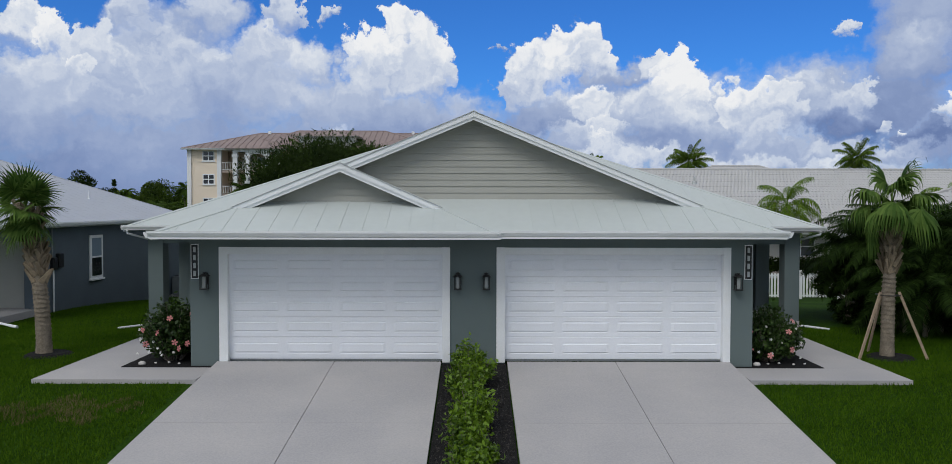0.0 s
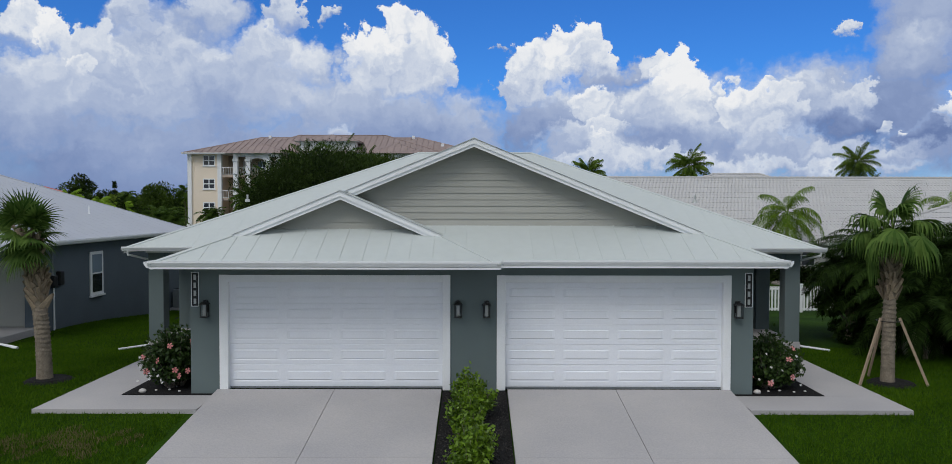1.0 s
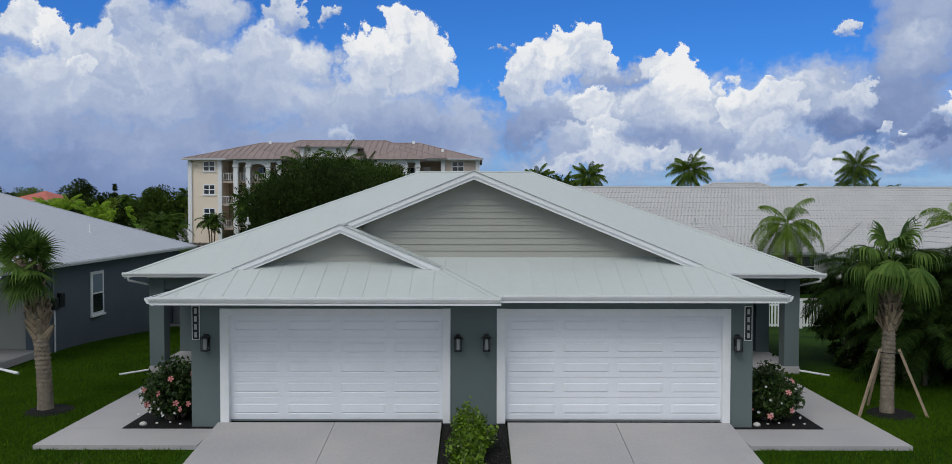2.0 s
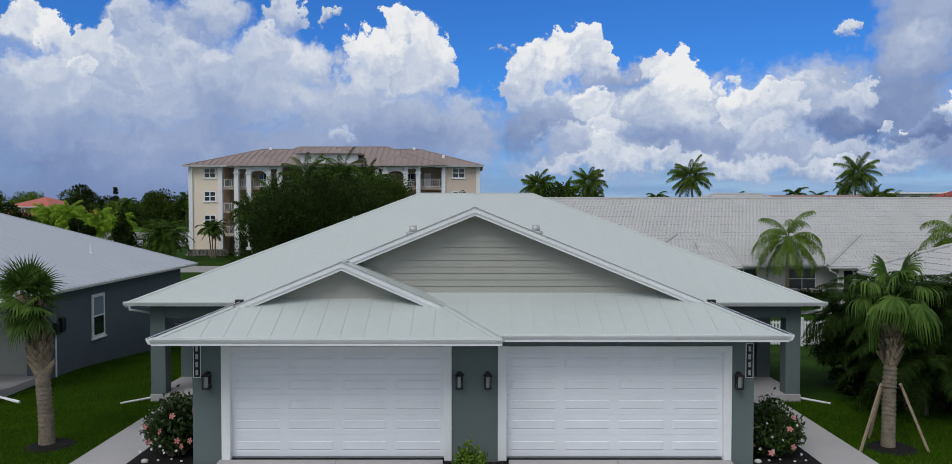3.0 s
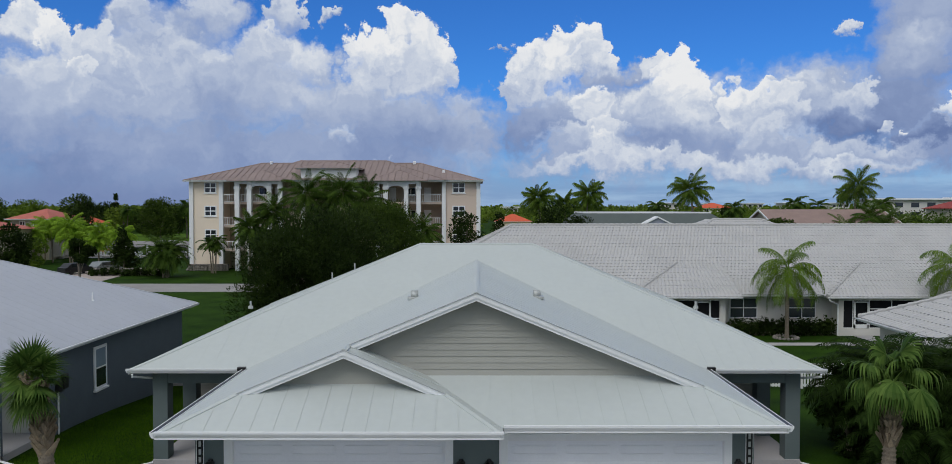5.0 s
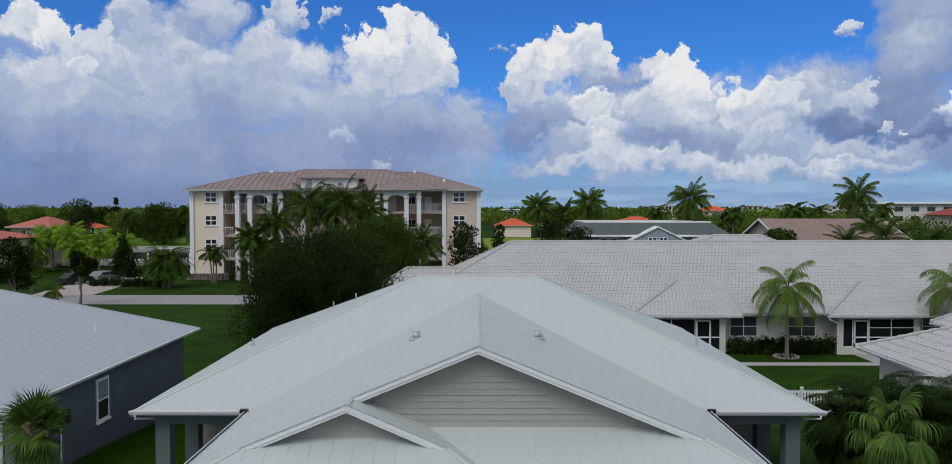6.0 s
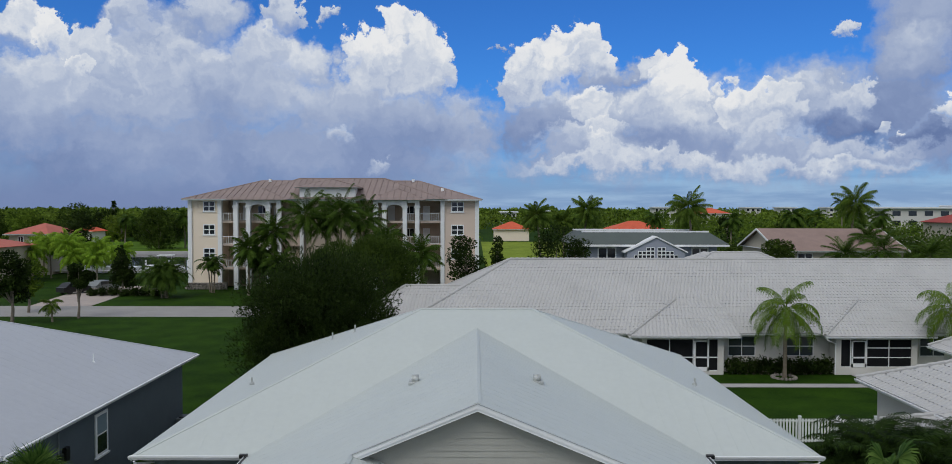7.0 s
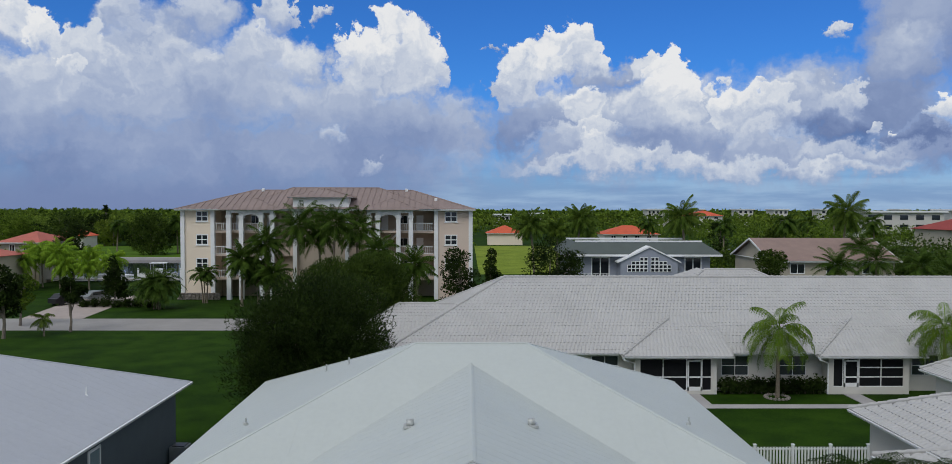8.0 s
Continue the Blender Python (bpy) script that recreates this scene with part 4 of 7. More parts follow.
def make_villa():
    house = empty("tiled_villa")
    tagged(house, "long white villa with a white barrel-tile roof and screened porches", "house")
    yr, zr, ze = 60.8, 6.37, 1.82
    tiled_hip(house, -6.0, 62.0, 53.6, 72.0, ze, 2.7, 54.0, yr, zr, M_TILEROOF, "fl")
    # a low wing at the villa's end
    part("wing_wall", boxed(-8.9, -5.51, 56.2, 63.8, -1.1, 1.75), M_WHITE, house)
    tiled_hip(house, -9.6, 0.0, 55.6, 64.4, ze + 0.004, -5.3, 0.0, 60.0, 4.4, M_TILEROOF, "fl")
    # a higher hip behind the ridge
    roof2 = part("rear_roof", boxed(17.0, 24.5, 62.0, 71.0, 3.4, 3.6), M_TRIM, house)
    tile_plane(roof2, [(15.2, 59.6, 5.0), (26.4, 59.6, 5.0), (22.7, 63.3, 6.75), (18.9, 63.3, 6.75)], (1, 0, 0), M_TILEROOF)
    tile_plane(roof2, [(26.4, 59.6, 5.0), (26.4, 69, 5.0), (22.7, 65.3, 6.75), (22.7, 63.3, 6.75)], (0, 1, 0), M_TILEROOF)
    tile_plane(roof2, [(15.2, 69, 5.0), (15.2, 59.6, 5.0), (18.9, 63.3, 6.75), (18.9, 65.3, 6.75)], (0, 1, 0), M_TILEROOF)
    hip_tiles(roof2, (18.9, 63.3, 6.75), (22.7, 63.3, 6.75), M_TILEROOF)
    hip_tiles(roof2, (16.6, 60.9, 5.65), (18.9, 63.3, 6.75), M_TILEROOF)
    hip_tiles(roof2, (25.0, 60.9, 5.65), (22.7, 63.3, 6.75), M_TILEROOF)
    yf = 54.25
    slope = (zr - ze) / (yr - 53.6)
    porches = ((11.25, 16.8), (24.4, 29.9), (37.6, 43.1))
    # main front wall between the porches
    edges = [-5.5] + [e for p in porches for e in p] + [61.5]
    for a, b in zip(edges[::2], edges[1::2]):
        part("wall", boxed(a, b, yf, yf + 0.25, -1.1, 1.75), M_WHITE, house)
    part("wall", boxed(-5.5, -5.25, yf + 0.25, 71.5, -1.1, 1.75), M_WHITE, house)
    for a, b in ((8.4, 10.3), (17.4, 19.3), (21.4, 23.3), (30.6, 32.5), (34.5, 36.4), (4.0, 5.9)):
        flat_window(house, a, b, yf, 0.15, 1.55, 2, 2, glass=M_BLIND)
    for k, (a, b) in enumerate(porches):
        xe0, xe1 = a - 1.0, b + 0.95
        ye, yp = 52.6, 53.2
        run = 4.1
        half = (xe1 - xe0) / 2
        # porch roof: a hip that dies into the main slope
        z_at = lambda y: ze + slope * (y - 53.6)
        ph = 0.478
        roof = part("porch_roof", boxed(xe0 + 0.2, xe1 - 0.2, ye + 0.2, yf, ze - 0.2, ze - 0.08), M_TRIM, house, "white barrel-tile porch roof")
        xm0, xm1 = xe0 + run, xe1 - run * 0.15
        yk = ye + run
        zk = ze - 0.03 + ph * run
        front = [(xe0, ye, ze - 0.03), (xe1, ye, ze - 0.03), (xe1 - 0.2, yk, zk), (xe0 + run, yk, zk)]
        bm = bmesh.new()
        prism(bm, front, (0, 0, -0.06))
        part("roof_deck", bm, M_TILEROOF, roof)
        tile_plane(roof, front, (1, 0, 0), M_TILEROOF)
        sidep = [(xe0, ye, ze - 0.03), (xe0 + run, yk, zk), (xe0, yk, ze - 0.03)]
        tile_plane(roof, sidep, (0, 1, 0), M_TILEROOF)
        hip_tiles(roof, front[0], front[3], M_TILEROOF, 0.14)
        gutter(house, (xe0, ye, ze - 0.06), (xe1, ye, ze - 0.06), (0, -1, 0))
        part("porch_pier", boxed(a, a + 0.35, yp, yp + 0.25, -1.1, 1.7), M_WHITE, house)
        part("porch_pier", boxed(b - 0.4, b, yp, yp + 0.25, -1.1, 1.7), M_WHITE, house)
        part("porch_lintel", boxed(a + 0.35, b - 0.4, yp, yp + 0.25, 1.5, 1.7), M_WHITE, house)
        zb = -0.66 if k == 0 else -0.4
        part("porch_kerb", boxed(a + 0.35, b - 0.4, yp, yp + 0.25, -1.1, zb), M_WHITE, house)
        part("porch_side", boxed(a, a + 0.2, yp + 0.25, yf + 0.3, -1.1, 1.7), M_WHITE, house)
        part("porch_side", boxed(b - 0.2, b, yp + 0.25, yf + 0.3, -1.1, 1.7), M_WHITE, house)
        if k == 0:
            screen(house, a + 0.35, b - 0.4, yp + 0.05, zb, 1.5, (a + 1.9, a + 3.5, a + 4.55), ((a + 0.35, a + 3.5, 0.25), (a + 4.55, b - 0.4, 0.25)))
            dx = a + 3.55
        else:
            screen(house, a + 0.35, b - 0.4, yp + 0.05, zb, 1.5, (a + 1.0, a + 2.1, a + 3.6), ((a + 2.1, b - 0.4, 0.9), (a + 2.1, b - 0.4, 0.25)))
            dx = a + 1.05
        for p, q, z0, z1 in ((dx, dx + 0.1, zb, 1.4), (dx + 0.9, dx + 1.0, zb, 1.4), (dx, dx + 1.0, 1.32, 1.4), (dx, dx + 1.0, 0.2, 0.3), (dx, dx + 1.0, zb, zb + 0.25)):
            part("screen_door", boxed(p, q, yp - 0.02, yp + 0.04, z0, z1), M_TRIM, house, "white screen door frame")
        bm = bmesh.new()
        tube(bm, [(xe0 + 0.1, ye - 0.05, 1.68), (xe0 + 0.1, ye - 0.05, 1.55), (a - 0.05, yp - 0.02, 1.2), (a - 0.05, yp - 0.02, -0.9)], [0.05] * 4, 6)
        part("downspout", bm, M_TRIM, house)


make_villa()


def make_right_house():
    house = empty("tiled_bungalow")
    tagged(house, "white bungalow with a white flat-tile hip roof", "house")
    tiled_hip(house, 16.5, 34.0, 14.0, 34.0, 3.0, 25.2, 25.3, 24.0, 7.4, M_TILEROOF, "bl", 0.4)
    part("wall", boxed(17.1, 17.35, 14.5, 33.4, -0.9, 2.9), M_WHITE, house)
    part("wall", boxed(17.35, 33.4, 33.15, 33.4, -0.9, 2.9), M_WHITE, house)
    low = empty("tiled_garden_room")
    tagged(low, "low white garden room with a white tile roof", "house")
    tiled_hip(low, 15.3, 22.0, 20.0, 29.6, 2.35, 19.0, 19.2, 24.8, 4.2, M_TILEROOF, "bl", 0.4)
    part("wall", boxed(15.8, 16.0, 20.5, 29.1, -0.6, 2.25), M_WHITE, low)
    far = empty("tiled_pavilion")
    tagged(far, "small white pavilion with a white tile roof", "house")
    tiled_hip(far, 26.2, 40.0, 38.0, 45.5, 2.4, 30.0, 36.0, 41.7, 4.9, M_TILEROOF, "fbl", 0.4)
    part("wall", boxed(26.8, 39.5, 44.7, 44.95, -1.0, 2.3), M_WHITE, far)
    part("wall", boxed(26.8, 27.05, 38.5, 44.7, -1.0, 2.3), M_WHITE, far)


make_right_house()


def picket_fence(x0, x1, y, z):
    fence = empty("picket_fence", (0, y, z))
    tagged(fence, "white vinyl picket fence across the back lawn", "fence")
    post_me = finish("post", boxed(-0.06, 0.06, -0.06, 0.06, 0, 1.28, 0.012), M_TRIM)
    cap_me = finish("post_cap", boxed(-0.08, 0.08, -0.08, 0.08, 1.28, 1.34, 0.02), M_TRIM)
    slat_me = finish("slat", boxed(-0.042, 0.042, -0.01, 0.01, 0.08, 1.2), M_TRIM)
    k, x = 0, x0
    while x <= x1:
        for name, me in (("post", post_me), ("post_cap", cap_me)):
            ob = new(name, me)
            ob.parent, ob.location = fence, (x, 0, 0)
        if x + 1.8 <= x1:
            for zz in (0.16, 1.1):
                part("rail", boxed(x + 0.06, x + 1.74, 0.012, 0.04, zz - 0.04, zz + 0.04), M_TRIM, fence)
            for j in range(1, 12):
                ob = new("slat", slat_me)
                ob.parent, ob.location = fence, (x + j * 0.15, 0, 0)
        x += 1.8


picket_fence(9.9, 22.6, 37.0, -0.78)
slab("garden_walk", [(6, 49.4, -0.88), (44, 49.4, -0.88), (44, 50.3, -0.88), (6, 50.3, -0.88)], M_CONC, "pale concrete garden walk")
slab("porch_path", [(14.4, 50.31, -0.88), (15.6, 50.31, -0.88), (15.6, 53.1, -0.88), (14.4, 53.1, -0.88)], M_CONC, "pale concrete path to a porch")
slab("porch_path", [(25.4, 50.31, -0.88), (26.5, 50.31, -0.88), (26.5, 53.1, -0.88), (25.4, 53.1, -0.88)], M_CONC, "pale concrete path to a porch")


# ---- the apartment house across the back road ----
def railing(parent, x0, x1, y, z, count):
    r = part("railing", boxed(x0, x1, y - 0.03, y + 0.03, z + 1.0, z + 1.07), M_TRIM, parent, "white balcony railing")
    part("bottom_rail", boxed(x0, x1, y - 0.02, y + 0.02, z + 0.08, z + 0.13), M_TRIM, r)
    for k in range(count):
        x = x0 + (x1 - x0) * (k + 0.5) / count
        part("baluster", boxed(x - 0.025, x + 0.025, y - 0.02, y + 0.02, z + 0.13, z + 1.0), M_TRIM, r)


def arch_panel(x0, x1, y0, y1, spring, top, drop=0.35):
    """A wall over an arched opening."""
    bm = bmesh.new()
    cx, w = (x0 + x1) / 2, (x1 - x0) / 2
    curve = [(cx + w * math.cos(a), spring + drop * math.sin(a)) for a in np.linspace(math.pi, 0, 11)]
    prism(bm, [(x, y0, z) for x, z in curve] + [(x1, y0, top), (x0, y0, top)], (0, y1 - y0, 0))
    return bm


def make_apartments():
    block = empty("apartment_building")
    tagged(block, "four-storey cream apartment building with white columns and rosy metal roof", "apartment building")
    F = (-0.95, 2.05, 5.3, 8.5)              # floor levels
    ZE, yf = 11.4, 109.0
    # end pavilions, direct sun on them put into the raised wall colours
    for a, b, mat in ((-39.3, -35.2, M_CREAM), (-4.6, 0.3, M_ROSE)):
        part("wall", boxed(a, b, yf, yf + 14, -1.1, ZE), mat, block, "cream rendered wall")
    # recessed walls, with their shade put into the base colour
    part("wall", boxed(-35.2, -4.6, yf + 4.2, yf + 14, -1.1, ZE), M_SHADEWALL, block, "beige recessed wall in a shade tone")
    part("wall", boxed(-26.4, -14.4, yf + 1.6, yf + 4.2, -1.1, ZE), M_SHADEWALL, block, "beige middle wall in a shade tone")
    for x in (-39.45, -35.35, -4.75, 0.0):
        part("corner_pilaster", boxed(x, x + 0.55, yf - 0.25, yf + 0.3, -1.0, ZE - 0.02, 0.02), M_TRIM, block)
    for x0, x1 in ((-37.4, -35.75), (-3.3, -1.55)):
        for f in F[1:]:
            flat_window(block, x0, x1, yf, f + 1.25, f + 2.7, 2, 2, 0.13)
            part("window_sill", boxed(x0 - 0.1, x1 + 0.1, yf - 0.12, yf, f + 1.15, f + 1.25), M_TRIM, block)
    # galleries: slabs, doors, railings
    for x0, x1 in ((-34.8, -26.4), (-14.4, -4.75)):
        for f in F[1:]:
            part("gallery_slab", boxed(x0, x1, yf + 0.15, yf + 4.2, f - 0.28, f), M_ROSE, block)
            for d in (0.2, 0.72):
                xd = x0 + (x1 - x0) * d
                part("flat_door", boxed(xd, xd + 1.0, yf + 4.12, yf + 4.19, f, f + 2.1), M_TRIM, block, "white flat door")
            flat_window(block, x0 + (x1 - x0) * 0.45, x0 + (x1 - x0) * 0.45 + 1.4, yf + 4.19, f + 0.9, f + 2.1, 2, 1, 0.08)
    for f in F[1:]:
        for x0, x1 in ((-34.7, -33.1), (-32.4, -31.4), (-30.7, -28.8), (-13.7, -12.9), (-9.3, -8.4), (-7.6, -4.9)):
            railing(block, x0, x1, yf - 0.1, f, max(3, int((x1 - x0) / 0.28)))
        part("gallery_parapet", boxed(-26.3, -23.9, yf + 0.9, yf + 1.05, f - 0.3, f + 0.95), M_ROSE, block)
        part("gallery_parapet", boxed(-17.0, -14.5, yf + 0.9, yf + 1.05, f - 0.3, f + 0.95), M_ROSE, block)
        part("gallery_slab", boxed(-26.3, -14.5, yf + 0.95, yf + 1.6, f - 0.3, f - 0.02), M_ROSE, block)
    # porticoes with tall white columns, an arch and a small hipped roof
    for cols, arch in (((-33.0, -31.3, -28.6, -27.1), (-30.85, -28.6)), ((-13.9, -12.7, -9.9, -8.2), (-12.1, -9.9))):
        for x in cols:
            part("column", boxed(x, x + 0.6, yf - 0.9, yf - 0.3, -1.0, ZE - 0.3, 0.03), M_TRIM, block)
            part("column_capital", boxed(x - 0.1, x + 0.7, yf - 1.0, yf - 0.2, ZE - 1.1, ZE - 0.8, 0.02), M_TRIM, block)
        part("portico_beam", boxed(cols[0], cols[-1] + 0.6, yf - 0.86, yf - 0.34, ZE - 0.42, ZE - 0.05), M_TRIM, block)
        part("portico_arch", arch_panel(*arch, yf - 0.8, yf - 0.45, ZE - 1.25, ZE - 0.42, 0.6), M_TRIM, block, "white shallow arch")
        x0, x1 = cols[0] - 0.9, cols[-1] + 1.6
        roof = part("portico_roof", boxed(x0 + 0.3, x1 - 0.3, yf - 1.4, yf, ZE - 0.05, ZE), M_TRIM, block, "small hipped metal roof")
        k = (x1 - x0) / 2
        pk = Vector(((x0 + x1) / 2, yf + 1.6, ZE + 1.55))
        roof_plane(roof, [(x0, yf - 1.7, ZE), (x1, yf - 1.7, ZE), pk], (1, 0, 0), 0.9, M_APTROOF, rib=0.06)
        roof_plane(roof, [(x1, yf - 1.7, ZE), (x1, yf + 6, ZE), (pk.x, yf + 6, pk.z), pk], (0, 1, 0), 0.9, M_APTROOF, rib=0.06)
        roof_plane(roof, [(x0, yf - 1.7, ZE), (x0, yf + 6, ZE), (pk.x, yf + 6, pk.z), pk], (0, 1, 0), 0.9, M_APTROOF, rib=0.06)
    # stairs in the right portico
    bm = bmesh.new()
    prism(bm, [(-12.3, yf + 1.2, F[2] + 0.2), (-9.6, yf + 1.2, F[3] - 0.2), (-9.6, yf + 1.2, F[3] + 0.1), (-12.3, yf + 1.2, F[2] + 0.5)], (0, 1.1, 0))
    prism(bm, [(-12.3, yf + 1.15, F[2] + 1.2), (-9.6, yf + 1.15, F[3] + 0.9), (-9.6, yf + 1.15, F[3] + 1.0), (-12.3, yf + 1.15, F[2] + 1.3)], (0, 0.06, 0))
    part("stair_flight", bm, M_TRIM, block, "white open stair flight")
    # middle pavilion
    part("pavilion_wall", boxed(-24.0, -16.4, yf - 0.6, yf + 1.6, 11.6, 13.05), M_TRIM, block, "white pavilion front")
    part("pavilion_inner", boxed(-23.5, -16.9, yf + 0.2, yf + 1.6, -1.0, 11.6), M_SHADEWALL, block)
    for k in range(8):                       # the arch below the pediment, in short straight stones
        f, g = -1 + k / 4, -1 + (k + 1) / 4
        za, zb = 10.4 + 1.0 * math.sqrt(max(0, 1 - f * f)), 10.4 + 1.0 * math.sqrt(max(0, 1 - g * g))
        bm = bmesh.new()
        prism(bm, [(-20.2 + 3.3 * f, yf - 0.6, za), (-20.2 + 3.3 * g, yf - 0.6, zb), (-20.2 + 3.3 * g, yf - 0.6, 11.6), (-20.2 + 3.3 * f, yf - 0.6, 11.6)], (0, 0.5, 0))
        part("arch_stone", bm, M_TRIM, block)
    for x in (-24.0, -16.9):
        part("pavilion_pier", boxed(x, x + 0.5, yf - 0.62, yf - 0.1, -1.0, 11.6), M_TRIM, block)
    top = part("pavilion_roof", boxed(-24.6, -15.8, yf - 1.2, yf + 2, 13.0, 13.08), M_TRIM, block)
    pk = Vector((-20.2, yf + 2.6, 14.3))
    roof_plane(top, [(-24.7, yf - 1.3, 13.1), (-15.7, yf - 1.3, 13.1), pk], (1, 0, 0), 0.9, M_APTROOF, rib=0.06)
    roof_plane(top, [(-15.7, yf - 1.3, 13.1), (-15.7, yf + 7, 13.1), (pk.x, yf + 7, pk.z), pk], (0, 1, 0), 0.9, M_APTROOF, rib=0.06)
    roof_plane(top, [(-24.7, yf - 1.3, 13.1), (-24.7, yf + 7, 13.1), (pk.x, yf + 7, pk.z), pk], (0, 1, 0), 0.9, M_APTROOF, rib=0.06)
    # the great roof: two wings and a higher middle
    roof = part("roof", boxed(-39.6, 0.6, yf - 0.5, yf + 14.5, ZE - 0.02, ZE + 0.1), M_TRIM, block, "rosy-brown seamed metal roof")
    l, r, lb, rb = (-40.0, yf - 0.9, ZE + .1), (0.95, yf - 0.9, ZE + .1), (-40.0, yf + 15, ZE + .1), (0.95, yf + 15, ZE + .1)
    for a, b, zt in ((-31.2, -8.2, 14.25),):
        p, q = (a, yf + 7, zt), (b, yf + 7, zt)
        roof_plane(roof, [l, r, q, p], (1, 0, 0), 0.85, M_APTROOF, rib=0.07)
        roof_plane(roof, [r, rb, q], (0, 1, 0), 0.85, M_APTROOF, rib=0.07)
        roof_plane(roof, [rb, lb, p, q], (1, 0, 0), 0.85, M_APTROOF, rib=0.07)
        roof_plane(roof, [lb, l, p], (0, 1, 0), 0.85, M_APTROOF, rib=0.07)
        for s, e in ((l, p), (r, q), (p, q)):
            cap(roof, s, e, M_APTROOF, 0.4, 0.06)
    ml, mr, mp, mq = (-32.0, yf - 1.25, ZE + 0.12), (-4.0, yf - 1.25, ZE + 0.12), (-25.7, yf + 7, 14.6), (-13.1, yf + 7, 14.6)
    roof_plane(roof, [ml, mr, mq, mp], (1, 0, 0), 0.85, M_APTROOF, rib=0.07)
    roof_plane(roof, [mr, (-4.0, yf + 15, ZE + 0.12), mq], (0, 1, 0), 0.85, M_APTROOF, rib=0.07)
    roof_plane(roof, [(-32.0, yf + 15, ZE + 0.12), ml, mp], (0, 1, 0), 0.85, M_APTROOF, rib=0.07)
    for a, b in ((ml, mp), (mr, mq), (mp, mq)):
        cap(roof, a, b, M_APTROOF, 0.4, 0.06)
    gutter(block, (-40.0, yf - 0.9, ZE + 0.08), (0.95, yf - 0.9, ZE + 0.08), (0, -1, 0), size=0.2)
    for x, y, z in ((-29.8, yf + 6.4, 14.3), (-9.0, yf + 6.4, 14.3), (-4.6, yf + 2.6, 12.9)):
        part("roof_vent", boxed(x - 0.2, x + 0.2, y - 0.2, y + 0.2, z - 0.3, z + 0.15, 0.05), M_TRIM, roof, "white roof vent")


make_apartments()


# ---- plants ----
def mesh_of(name, verts, faces, mat, smooth=False):
    me = bpy.data.meshes.new(name)
    me.from_pydata(verts, [], faces)
    me.materials.append(mat)
    if smooth:
        for p in me.polygons:
            p.use_smooth = True
    return me


def leaf_quads(rng, centres, outs, size, mat, name="crown", aspect=0.5, flop=0.6):
    """Many small pointed leaves: centres and outward ways as arrays."""
    n = len(centres)
    ways = outs + rng.normal(0, flop, (n, 3))
    ways /= np.linalg.norm(ways, axis=1)[:, None] + 1e-9
    side = np.cross(ways, rng.normal(0, 1, (n, 3)))
    side /= np.linalg.norm(side, axis=1)[:, None] + 1e-9
    nor = np.cross(ways, side)
    s = size * rng.uniform(0.6, 1.4, (n, 1))
    a = centres - ways * s * 0.5
    b = centres + side * s * aspect * 0.5 + nor * s * 0.12
    c = centres + ways * s * 0.5
    d = centres - side * s * aspect * 0.5 + nor * s * 0.12
    co = np.stack([a, b, c, d], 1).reshape(-1, 3)
    me = bpy.data.meshes.new(name)
    me.vertices.add(n * 4)
    me.vertices.foreach_set("co", co.astype(np.float32).ravel())
    me.loops.add(n * 4)
    me.loops.foreach_set("vertex_index", np.arange(n * 4, dtype=np.int32))
    me.polygons.add(n)
    me.polygons.foreach_set("loop_start", np.arange(0, n * 4, 4, dtype=np.int32))
    me.update(calc_edges=True)
    me.materials.append(mat)
    return me


def blob_points(rng, clumps, n):
    """Points near the shells of overlapping clumps (x, y, z, rx, ry, rz), with their outward ways."""
    clumps = np.array(clumps, float)
    vol = clumps[:, 3] * clumps[:, 4] * clumps[:, 5]
    pick = rng.choice(len(clumps), n, p=vol / vol.sum())
    d = rng.normal(0, 1, (n, 3))
    d /= np.linalg.norm(d, axis=1)[:, None]
    r = rng.uniform(0.35, 1.0, (n, 1)) ** 0.5
    return clumps[pick, :3] + d * r * clumps[pick, 3:], d


